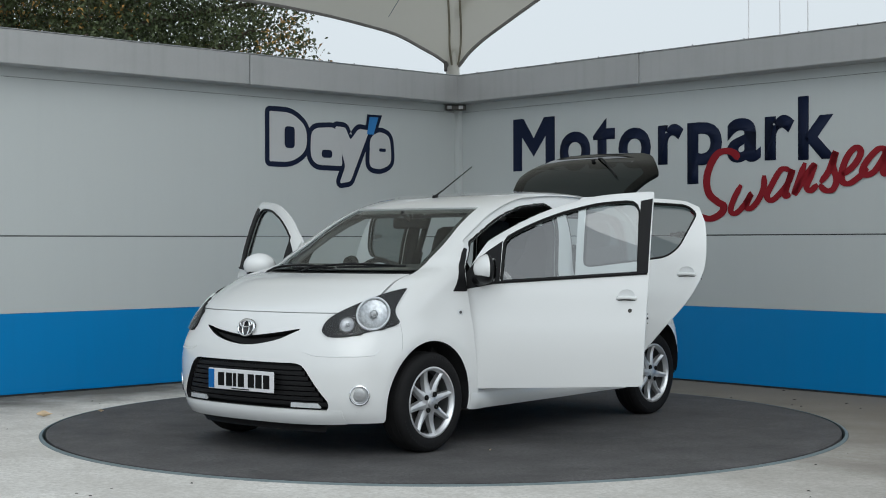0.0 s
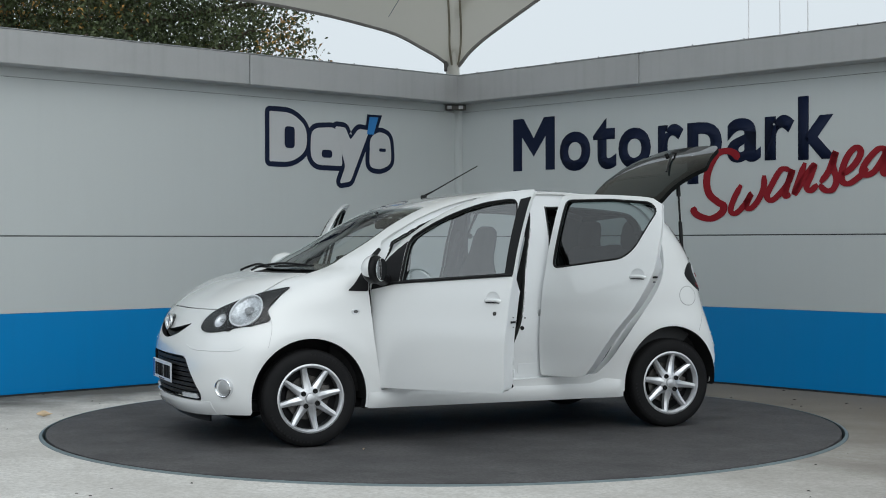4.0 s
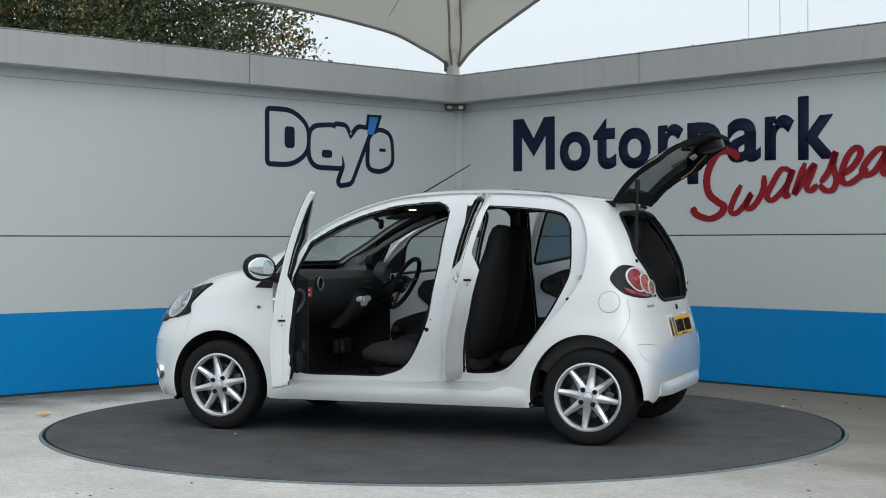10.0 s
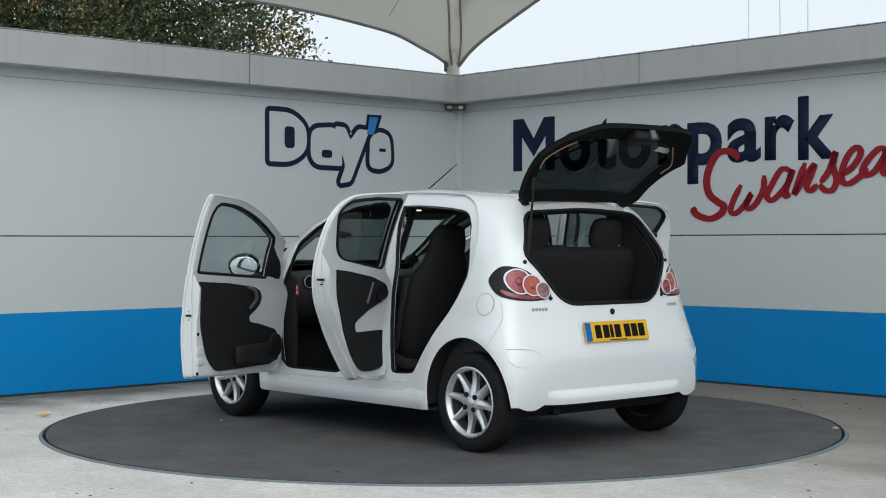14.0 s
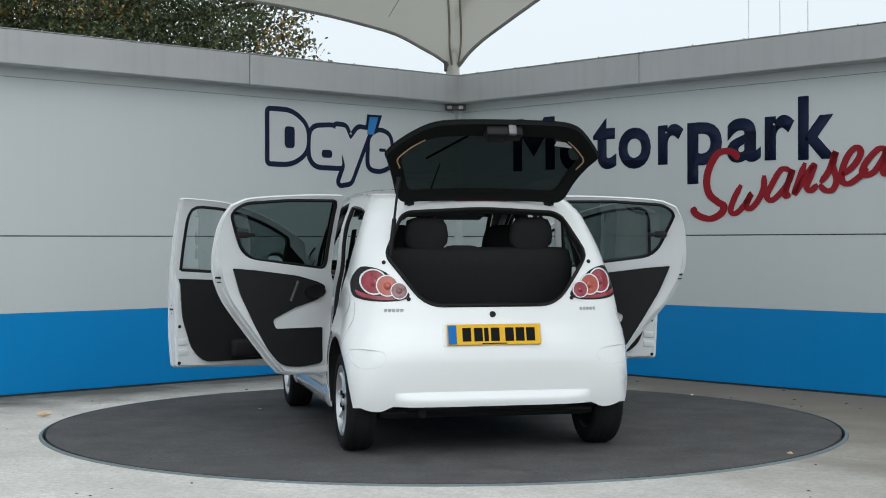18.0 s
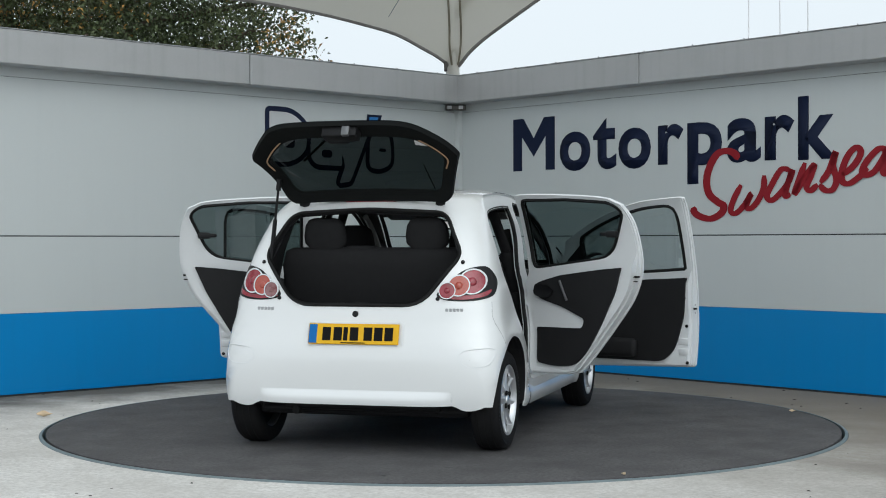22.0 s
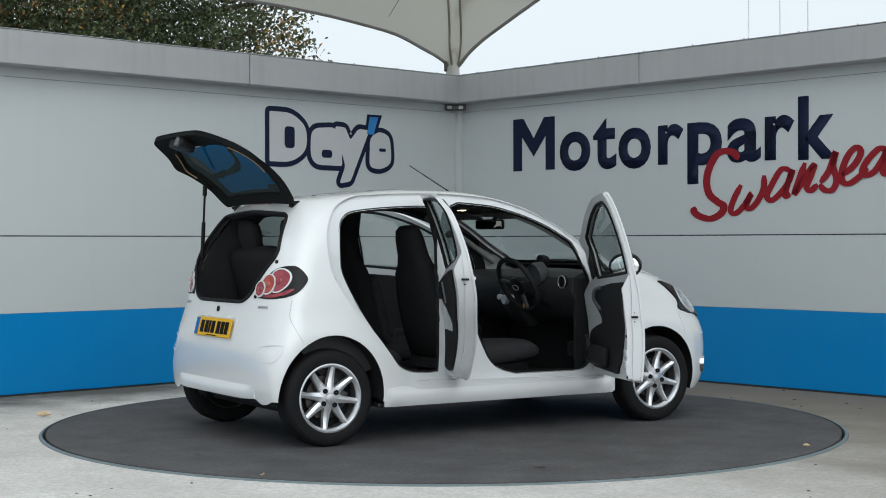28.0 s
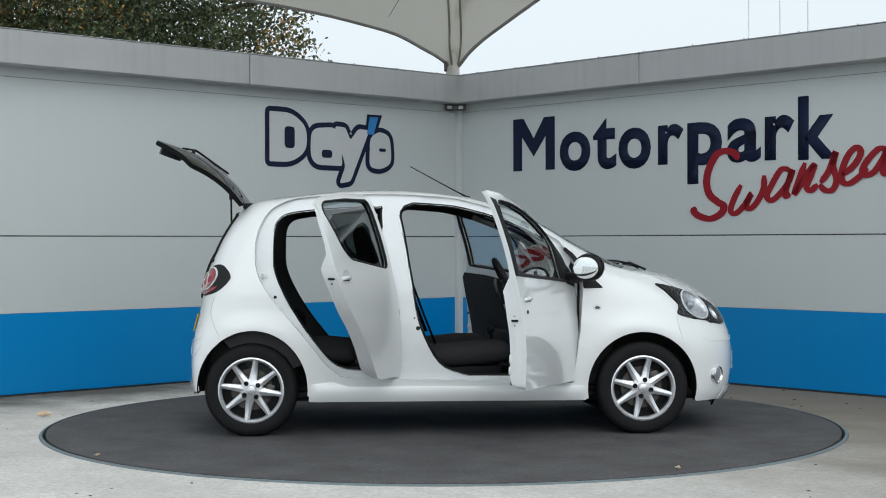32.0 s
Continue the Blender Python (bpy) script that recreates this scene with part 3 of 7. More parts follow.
EMBLEM = (
    (rounded([(-2.325, 1.875), (-2.08, 1.875), (-1.91, 1.98), (-1.91, 2.20), (-2.08, 2.315), (-2.325, 2.315)], [0.01, 0.12, 0.14, 0.14, 0.12, 0.01], 6), [(-2.16, 2.0), (-2.05, 2.0), (-2.05, 2.19), (-2.16, 2.19)]),
    (rounded([(-1.87, 1.86), (-1.50, 1.86), (-1.50, 2.10), (-1.58, 2.21), (-1.86, 2.19)], [0.14, 0.02, 0.1, 0.1, 0.1], 6), [(-1.74, 1.93), (-1.62, 1.93), (-1.62, 2.00), (-1.74, 2.00)]),
    (rounded([(-1.53, 1.70), (-1.40, 1.72), (-1.17, 2.20), (-1.30, 2.21), (-1.40, 2.10), (-1.46, 2.215), (-1.585, 2.22), (-1.46, 1.86)][::1], 0.03, 4), None),
    (rounded([(-1.17, 1.86), (-1.03, 1.84), (-0.90, 1.90), (-0.90, 2.02), (-0.92, 2.16), (-1.04, 2.20), (-1.16, 2.14)], 0.06, 5), [(-1.05, 2.01), (-0.97, 2.01), (-0.97, 2.04), (-1.05, 2.04)]))
for k, (shape, mark) in enumerate(EMBLEM):
    flat_on_wall("L", block_shape(shape, 0.046), 0.004 + 0.0005 * k, 0.003, M_NAVY, "outline", emblem)
for k, (shape, mark) in enumerate(EMBLEM):
    flat_on_wall("L", shape, 0.0085 + 0.0005 * k, 0.003, M_LOGOWHITE, "block", emblem)
    if mark:
        flat_on_wall("L", rounded(mark, 0.035, 4), 0.013, 0.003, M_NAVY, "slot", emblem)
flat_on_wall("L", [(-1.215, 2.20), (-1.07, 2.20), (-1.01, 2.35), (-1.19, 2.35)], 0.0068, 0.003, M_NAVY, "outline", emblem)
flat_on_wall("L", [(-1.20, 2.165), (-1.12, 2.165), (-1.06, 2.328), (-1.165, 2.328)], 0.0115, 0.003, M_LOGOBLUE, "slash", emblem, "bright blue slash")

# ---- turntable ----
turntable = tagged(new("turntable"), "large dark round car turntable set flush in concrete", "turntable")
turntable.location = DISC_C
bm = bmesh.new()
lathe(bm, [(0.0, 0.0), (0.6, 0.0), (1.3, 0.0), (2.0, 0.0), (DISC_R - 0.035, 0.0), (DISC_R - 0.024, -0.003), (DISC_R - 0.022, -0.06)], 128, Matrix.Rotation(radians(90), 4, "X"))
bmesh.ops.remove_doubles(bm, verts=bm.verts, dist=1e-5)
bmesh.ops.recalc_face_normals(bm, faces=bm.faces)
part("platform", bm, M_DISC, turntable, smooth=30)
bm = bmesh.new()
rnd = random.Random(11)
for i in range(110):
    a, r = rnd.uniform(0, 6.28), 2.35 * math.sqrt(rnd.uniform(0.02, 1))
    c = Vector((r * math.cos(a), r * math.sin(a), 0.0025))
    l = rnd.uniform(0.006, 0.026) * (1.6 if rnd.random() < .12 else 1)
    w, t = l * rnd.uniform(0.45, 1.0), rnd.uniform(0, 3.14)
    vs = [bm.verts.new(c + Vector((math.cos(t) * l * math.cos(q) - math.sin(t) * w * math.sin(q), math.sin(t) * l * math.cos(q) + math.cos(t) * w * math.sin(q), 0)) * rnd.uniform(0.8, 1.15)) for q in (2 * math.pi * j / 9 for j in range(9))]
    bm.faces.new(vs)
part("scuff", bm, mat("black_scuff", (0.045, 0.044, 0.045), 0.8, vary=0.7, scale=40, second=(0.085, 0.083, 0.084)), turntable, "small dark rubber scuffs", kind="stuff")
bm = bmesh.new()
lathe(bm, [(DISC_R - 0.006, -0.10), (DISC_R - 0.004, -0.004), (DISC_R + 0.004, -0.004), (DISC_R + 0.009, GROUND_Z + 0.004), (DISC_R + 0.016, GROUND_Z + 0.002), (DISC_R + 0.0185, -0.10)], 128, Matrix.Translation(DISC_C) @ Matrix.Rotation(radians(90), 4, "X"))
bmesh.ops.recalc_face_normals(bm, faces=bm.faces)
tagged(part("turntable_ring", bm, M_RING, smooth=30, kind="structure"), "blue-grey steel ring round the turntable", "ring")


# ---- fallen leaves and specks ----
def fallen_leaf(name, size, colour, label, where, turn):
    bm = bmesh.new()
    out = []
    for j in range(14):
        q = 2 * math.pi * j / 14
        r = size * (0.75 + 0.25 * math.cos(2 * q) + 0.12 * math.cos(5 * q))
        out.append(bm.verts.new((r * math.cos(q), 0.6 * r * math.sin(q), 0.004 + 0.55 * size * (math.sin(q) ** 2) * (1.3 if math.sin(q) > 0 else 0.6) + 0.30 * size * math.cos(q) ** 2)))
    mid = bm.verts.new((0, 0, 0.003))
    for j in range(14):
        bm.faces.new((mid, out[j - 1], out[j]))
    ex = bmesh.ops.extrude_face_region(bm, geom=bm.faces[:])
    for v in ex["geom"]:
        if isinstance(v, bmesh.types.BMVert):
            v.co.z += 0.0015
    bmesh.ops.recalc_face_normals(bm, faces=bm.faces)
    ob = tagged(part(name, bm, colour, None, smooth=40), label, "leaf")
    ob.matrix_world = Matrix.Translation(where) @ Matrix.Rotation(turn, 4, "Z")
    return ob


fallen_leaf("fallen_leaf", 0.055, M_DRYLEAF, "large dry pale leaf lying on the concrete", Vector((-2.70, 0.22, GROUND_Z + 0.001)), 0.4)
LEAF_SPOTS = ((2.41, 296.5, 0.022), (2.465, 217.0, 0.02), (1.44, 49.7, 0.012))
MOVING_LEAVES = []
for r, a, s in LEAF_SPOTS:
    MOVING_LEAVES.append((fallen_leaf("fallen_leaf", s, M_DRYLEAF, "small dry leaf lying on the turntable", Vector((0, 0, 0)), 0.0), r, a))
bm = bmesh.new()
rnd = random.Random(21)
for i in range(260):
    x, y = rnd.uniform(-4.6, 4.6), rnd.uniform(-5.5, 3.0)
    if (Vector((x, y, 0)) - DISC_C).length < DISC_R + 0.1:
        continue
    r = rnd.uniform(0.003, 0.011)
    bmesh.ops.create_cone(bm, cap_ends=True, segments=6, radius1=r, radius2=r * 0.5, depth=r * 0.5, matrix=Matrix.Translation((x, y, GROUND_Z + r * 0.25)) @ Matrix.Rotation(rnd.uniform(0, 3), 4, "Z") @ Matrix.Diagonal((1.6, 0.8, 1, 1)))
tagged(part("grit", bm, M_SPECK, kind="stuff"), "dark grit and crumbs scattered on concrete", "grit")

# ---- canopy: a tensioned cream membrane with its foot on a post behind the corner ----
canopy = tagged(new("canopy"), "cream tensioned fabric canopy on a white steel post", "canopy")
FOOT = CORNER + Vector((-0.10, 0.55, 0.0))
n_, l_ = M_CANVAS.node_tree.nodes, M_CANVAS.node_tree.links
thin = n_.new("ShaderNodeBsdfTranslucent")
thin.inputs["Color"].default_value = (0.62, 0.60, 0.54, 1)
blend = n_.new("ShaderNodeMixShader")
blend.inputs["Fac"].default_value = 0.45
l_.new(n_["Principled BSDF"].outputs[0], blend.inputs[1])
l_.new(thin.outputs[0], blend.inputs[2])
l_.new(blend.outputs[0], n_["Material Output"].inputs["Surface"])
EDGE_L = spline([(0.07, 5.46, 2.95), (-0.06, 5.41, 3.045), (-0.20, 5.36, 3.12), (-0.48, 5.28, 3.26), (-0.82, 5.18, 3.35), (-1.27, 5.02, 3.44), (-1.88, 4.78, 3.52), (-3.0, 4.6, 3.64), (-5.0, 4.2, 3.95), (-8.0, 3.5, 4.6)], 4)
EDGE_R = spline([(0.15, 5.46, 2.96), (0.20, 5.41, 3.02), (0.28, 5.36, 3.11), (0.43, 5.26, 3.23), (0.64, 5.06, 3.36), (0.91, 4.86, 3.53), (1.42, 4.36, 3.83), (2.32, 3.37, 4.29), (3.8, 1.4, 4.7), (6.2, -2.4, 5.0)], 4)
RIDGE = spline([(0.11, 5.46, 2.96), (0.11, 5.41, 3.05), (0.11, 5.34, 3.18), (0.11, 5.24, 3.32), (0.10, 5.10, 3.52), (0.08, 4.9, 3.8), (0.05, 4.4, 4.35), (0.0, 3.3, 5.0), (0.2, 1.4, 5.7), (0.8, -1.2, 6.4)], 4)
for nm, ea, eb in (("membrane", EDGE_L, RIDGE), ("membrane", RIDGE, EDGE_R)):
    bm = bmesh.new()
    grid = []
    for a, b in zip(ea, eb):
        row = []
        for j in range(13):
            t = j / 12
            p = Vector(a * (1 - t) + b * t)
            gap = Vector(b - a).length
            p.z -= 0.10 * gap * t * (1 - t)
            row.append(bm.verts.new(p))
        grid.append(row)
    for i in range(len(grid) - 1):
        for j in range(12):
            bm.faces.new((grid[i][j], grid[i][j + 1], grid[i + 1][j + 1], grid[i + 1][j]))
    part(nm, bm, M_CANVAS, canopy, "cream stretched fabric", smooth=180)
for line, r in ((EDGE_L, 0.018), (EDGE_R, 0.018)):
    bm = bmesh.new()
    tube(bm, line, r, 6)
    part("edge_cable", bm, mat("grey_edge_webbing", (0.22, 0.21, 0.2), 0.7), canopy, "grey edge webbing", smooth=60)
for dx in (-0.055, 0.06):
    bm = bmesh.new()
    tube(bm, [(p[0] + dx * min(1.0, 0.55 + 0.06 * i), p[1] - 0.04, p[2] + 0.01) for i, p in enumerate(RIDGE[:26])], 0.011, 6)
    part("ridge_webbing", bm, mat("stained_webbing", (0.30, 0.27, 0.2), 0.8, vary=0.6, scale=9, second=(0.08, 0.07, 0.05)), canopy, "stained ridge seam", smooth=60)
bm = bmesh.new()
tube(bm, [(0.09, 5.50, GROUND_Z), (0.09, 5.50, 1.5), (0.09, 5.50, 2.9), (0.10, 5.42, 3.15)], [0.075, 0.075, 0.07, 0.05], 16)
part("post", bm, M_MAST, canopy, "white painted steel post", smooth=40)
bm = bmesh.new()
box(bm, (0.0, 5.36, 2.90), (0.035, 5.42, 3.0), 0.008)
part("clamp", bm, M_STEEL, canopy)
bm = bmesh.new()
tube(bm, [(0.12, 5.2, 3.45), (0.35, 4.9, 3.75), (0.8, 4.3, 4.15)], 0.03, 8)
part("strut", bm, M_MAST, canopy, smooth=40)
bm = bmesh.new()
tube(bm, [(-0.55, 5.02, 3.40), (-0.30, 4.75, 3.75)], 0.004, 5)
part("seam", bm, M_RING, canopy)

# ---- far flagpoles ----
for k, x in enumerate((4.48, 4.94, 5.35)):
    pole = tagged(new("flagpole"), "slender pale flagpole beyond the wall", "flagpole", "flagpoles beyond the wall")
    pole.location = (x, 12.17, GROUND_Z)
    bm = bmesh.new()
    tube(bm, [(0, 0, 0), (0, 0, 4), (0, 0, 9)], [0.013, 0.009, 0.007], 10)
    part("pole_shaft", bm, M_POLE, pole, smooth=40)
    bm = bmesh.new()
    bmesh.ops.create_uvsphere(bm, u_segments=10, v_segments=6, radius=0.05, matrix=Matrix.Translation((0, 0, 9.04)))
    part("finial", bm, M_POLE, pole, smooth=40)

# ---- tree behind the wall ----
tree = tagged(new("tree"), "broad dark green tree turning yellow behind the wall", "tree")
tree.location = (-6.4, 13.6, GROUND_Z)
rnd = random.Random(4)
bm = bmesh.new()
tube(bm, spline([(0, 0, 0), (0.1, 0.05, 1.2), (-0.05, 0.1, 2.6), (0.1, 0, 4.0)], 4), [0.34 - 0.014 * i for i in range(13)], 12)
part("trunk", bm, M_BARK, tree, smooth=60)
clumps = []
for i in range(15):
    a = i * 2.4 + rnd.uniform(-0.3, 0.3)
    reach, rise = rnd.uniform(1.8, 4.4), rnd.uniform(0.5, 3.6)
    z0 = rnd.uniform(2.0, 3.8)
    p0 = Vector((0, 0, z0))
    p3 = Vector((reach * math.cos(a), reach * math.sin(a), z0 + rise))
    p1 = p0.lerp(p3, 0.4) + Vector((0, 0, 0.35))
    line = spline([p0, p1, p3], 5)
    bm = bmesh.new()
    tube(bm, line, [0.13 * (1 - k / 11.5) + 0.012 for k in range(11)], 7)
    part("limb", bm, M_BARK, tree, smooth=60)
    for k in range(3, 11):
        for _ in range(3):
            clumps.append((Vector(line[k]) + Vector((rnd.gauss(0, 0.5), rnd.gauss(0, 0.5), rnd.gauss(0.15, 0.45))), rnd.uniform(0.35, 0.8)))
for i in range(70):
    clumps.append((Vector((rnd.uniform(-2.0, 4.0), rnd.uniform(-2.2, -0.4), rnd.uniform(2.6, 6.0))), rnd.uniform(0.4, 0.85)))


def leaf_mass(count, rnd, want):
    verts, faces = [], []
    while len(faces) < count:
        c, r = rnd.choice(clumps)
        p = c + Vector((rnd.gauss(0, 1), rnd.gauss(0, 1), rnd.gauss(0, 0.85))) * r * 0.62
        hue = noise.noise(p * 0.55)
        if want is not None and (hue > 0.16) != want:
            continue
        if p.x > 4.6 + 0.5 * noise.noise(p * 1.3):
            continue
        l, w = rnd.uniform(0.024, 0.050), rnd.uniform(0.015, 0.029)
        e = Euler((rnd.uniform(-1.1, 1.1), rnd.uniform(-1.1, 1.1), rnd.uniform(0, 6.28))).to_matrix()
        k = len(verts)
        for q in ((-l, 0, 0), (-0.2 * l, w, 0.012), (l, 0, -0.01), (-0.2 * l, -w, 0.012)):
            verts.append(p + e @ Vector(q))
        faces.append((k, k + 1, k + 2, k + 3))
    me = bpy.data.meshes.new("crown")
    me.from_pydata(verts, [], faces)
    return me


for count, material, want, seed in ((95000, M_LEAF, None, 8), (9500, M_AUTUMN, True, 9)):
    me = leaf_mass(count, random.Random(seed), want)
    me.materials.append(material)
    ob = new("crown", me)
    ob.parent = tree
    tagged(ob, kind="stuff")


# =====================================================================
# ---- the car: a small five-door hatchback, nose along +x, left side +y, ground at z 0 ----
car = tagged(new("car"), "small white five-door hatchback with all doors and tailgate open", "car")


def pchip(xs, ys):
    """A smooth curve through the knots that makes no overshoot."""
    xs, ys = np.array(xs, float), np.array(ys, float)
    h, d = np.diff(xs), np.diff(ys) / np.diff(xs)
    m = np.zeros(len(xs))
    m[0], m[-1] = d[0], d[-1]
    for i in range(1, len(xs) - 1):
        if d[i - 1] * d[i] > 0:
            w1, w2 = 2 * h[i] + h[i - 1], h[i] + 2 * h[i - 1]
            m[i] = (w1 + w2) / (w1 / d[i - 1] + w2 / d[i])

    def f(x):
        x = np.asarray(x, float)
        i = np.clip(np.searchsorted(xs, x) - 1, 0, len(h) - 1)
        t = np.clip((x - xs[i]) / h[i], 0, 1)
        return (2 * t ** 3 - 3 * t ** 2 + 1) * ys[i] + (t ** 3 - 2 * t ** 2 + t) * h[i] * m[i] + (3 * t ** 2 - 2 * t ** 3) * ys[i + 1] + (t ** 3 - t ** 2) * h[i] * m[i + 1]
    return f


TOP = 1.495
XF = pchip([.15, .25, .35, .45, .55, .63, .70, .75, .80, .85, .90, .95, .985, 1.02, 1.08, 1.15, 1.20, 1.25, 1.33, 1.38, 1.42, 1.455, 1.475, 1.488, TOP],
           [1.765, 1.83, 1.85, 1.855, 1.845, 1.822, 1.793, 1.762, 1.72, 1.655, 1.568, 1.455, 1.30, 1.135, 1.00, .86, .772, .69, .54, .42, .29, .12, -.06, -.22, -.38])
XR = pchip([.15, .23, .37, .50, .58, .65, .72, .80, .87, 1.0, 1.10, 1.22, 1.36, 1.41, 1.43, 1.455, 1.475, 1.488, TOP],
           [-1.51, -1.545, -1.568, -1.576, -1.568, -1.552, -1.535, -1.522, -1.510, -1.488, -1.455, -1.395, -1.288, -1.235, -1.15, -.95, -.75, -.56, -.38])
WID = pchip([.15, .25, .35, .45, .55, .65, .75, .85, .92, 1.0, 1.1, 1.2, 1.3, 1.36, 1.41, 1.44, 1.46, 1.475, 1.488, TOP],
            [.765, .787, .795, .802, .806, .803, .790, .778, .764, .744, .720, .690, .655, .631, .605, .583, .55, .495, .37, .05])
PF = pchip([.15, .55, .70, .95, 1.02, 1.08, 1.35, TOP], [14, 13, 10.5, 8.5, 8.5, 10, 9.5, 4])
PR = pchip([.15, .36, .50, .65, .95, 1.3, 1.40, TOP], [90, 74, 46, 32, 24, 16, 8, 4])
XM = pchip([.15, 1.2, 1.42, TOP], [-.1, -.1, -.40, -.38])
Q = 2.3


def skin_y(x, z, flare=True):
    """Half width of the body at x and height z."""
    x, z = np.asarray(x, float), np.asarray(z, float)
    xm = XM(z)
    front = x >= xm
    a = np.where(front, XF(z) - xm, xm - XR(z))
    p = np.where(front, PF(z), PR(z))
    xi = np.clip(np.abs(x - xm) / np.maximum(a, 1e-6), 0, 1)
    y = WID(z) * np.maximum(1 - xi ** p, 0) ** (1 / Q)
    if flare:
        for cx, s0, s1 in ((1.18, 1.52, 1.63), (-1.18, -1.36, -1.49)):
            d = np.hypot(x - cx, z - 0.275)
            fade = np.clip((s1 - x) / (s1 - s0), 0, 1)
            y = y + 0.012 * np.exp(-((d - 0.37) / 0.075) ** 2) * fade * np.clip((0.85 - z) / 0.2, 0, 1)
    return y


def skin_x(y, z, front):
    """Where the nose or the tail lies at y and height z."""
    y, z = np.asarray(y, float), np.asarray(z, float)
    xm = XM(z)
    a = np.where(front, XF(z) - xm, xm - XR(z))
    p = np.where(front, PF(z), PR(z))
    k = np.maximum(1 - np.clip(np.abs(y) / WID(z), 0, 1) ** Q, 1e-9) ** (1 / p)
    return xm + np.where(front, 1, -1) * a * k


def skin_z(x, y):
    """Height of bonnet, screen and roof at x and y."""
    x, y = np.asarray(x, float), np.abs(np.asarray(y, float))
    lo, hi = np.full(x.shape, 0.60), np.full(x.shape, TOP)
    for _ in range(46):
        mid = (lo + hi) / 2
        ok = skin_y(x, mid, False) >= y
        ok &= (x <= XF(mid)) & (x >= XR(mid))
        lo, hi = np.where(ok, mid, lo), np.where(ok, hi, mid)
    return lo


def skin_normal(P):
    """Outward directions of the body's surface."""
    def f(x, y, z):
        z = np.clip(z, 0.15, TOP - 1e-4)
        xm = XM(z)
        front = x >= xm
        a = np.maximum(np.where(front, XF(z) - xm, xm - XR(z)), 0.05)
        p = np.where(front, PF(z), PR(z))
        return (np.abs(x - xm) / a) ** p + (np.abs(y) / WID(z)) ** Q
    x, y, z = P[:, 0], P[:, 1], P[:, 2]
    e = 0.004
    g = np.c_[f(x + e, y, z) - f(x - e, y, z), f(x, y + e, z) - f(x, y - e, z), f(x, y, z + e) - f(x, y, z - e)]
    n = np.linalg.norm(g, axis=1)
    g[n < 1e-12] = (0, 0, 1)
    return g / np.maximum(n, 1e-12)[:, None]


def on_side(V):
    P = np.c_[V[:, 0], skin_y(V[:, 0], V[:, 1]), V[:, 1]]
    e = 0.006
    g = np.c_[-(skin_y(V[:, 0] + e, V[:, 1]) - skin_y(V[:, 0] - e, V[:, 1])) / (2 * e), np.ones(len(V)), -(skin_y(V[:, 0], V[:, 1] + e) - skin_y(V[:, 0], V[:, 1] - e)) / (2 * e)]
    edge = skin_normal(P)
    g = g / np.linalg.norm(g, axis=1)[:, None]
    t = (np.clip((np.abs(edge[:, 1]) - 0.75) / 0.2, 0, 1))[:, None]
    g = g * t + edge * (1 - t)
    return P, g / np.linalg.norm(g, axis=1)[:, None]


def on_top(V):
    P = np.c_[V[:, 0], V[:, 1], skin_z(V[:, 0], V[:, 1])]
    return P, skin_normal(P)


def on_nose(V):
    P = np.c_[skin_x(V[:, 0], V[:, 1], True), V[:, 0], V[:, 1]]
    return P, skin_normal(P)


def on_tail(V):
    P = np.c_[skin_x(V[:, 0], V[:, 1], False), V[:, 0], V[:, 1]]
    return P, skin_normal(P)


def wrap(front):
    """Maps (angle, height): round the corner of the car in plan, 0 at the middle and 90 degrees at the flank."""
    def f(V):
        th, z = V[:, 0], V[:, 1]
        xm = XM(z)
        a = XF(z) - xm if front else xm - XR(z)
        p = PF(z) if front else PR(z)
        x = xm + (1 if front else -1) * a * np.abs(np.cos(th)) ** (2 / p)
        y = WID(z) * np.abs(np.sin(th)) ** (2 / Q)
        P = np.c_[x, y, z]
        return P, skin_normal(P)
    return f


def wrap_y(y, z):
    return float(np.arcsin(min(1.0, abs(y) / float(WID(z))) ** (Q / 2)))


def wrap_x(x, z, front=True):
    xm = float(XM(z))
    a = float(XF(z)) - xm if front else xm - float(XR(z))
    p = float(PF(z) if front else PR(z))
    return float(np.arccos(min(1.0, abs(x - xm) / a) ** (p / 2)))


# headlamp outline: angle round the corner, height
HEADLAMP = spline([(.62, .688), (.652, .664), (.72, .652), (.87, .656), (1.03, .678), (1.19, .699), (1.25, .722), (1.205, .757), (1.168, .79), (1.15, .833), (1.132, .884), (1.11, .901), (.974, .874), (.84, .83), (.69, .771), (.632, .73)], 4, True)


def dented(P, N):
    """Presses the skin in behind the headlamps."""
    y, z = np.abs(P[:, 1]), P[:, 2]
    th = np.arcsin(np.clip(y / WID(z), 0, 1) ** (Q / 2))
    inner = inside(HEADLAMP, np.c_[th, z]) & ~near([np.array(q) for q in HEADLAMP], np.c_[th, z], .02) & (P[:, 0] > 1.1)
    return P - N * np.where(inner, .05, 0.0)[:, None]


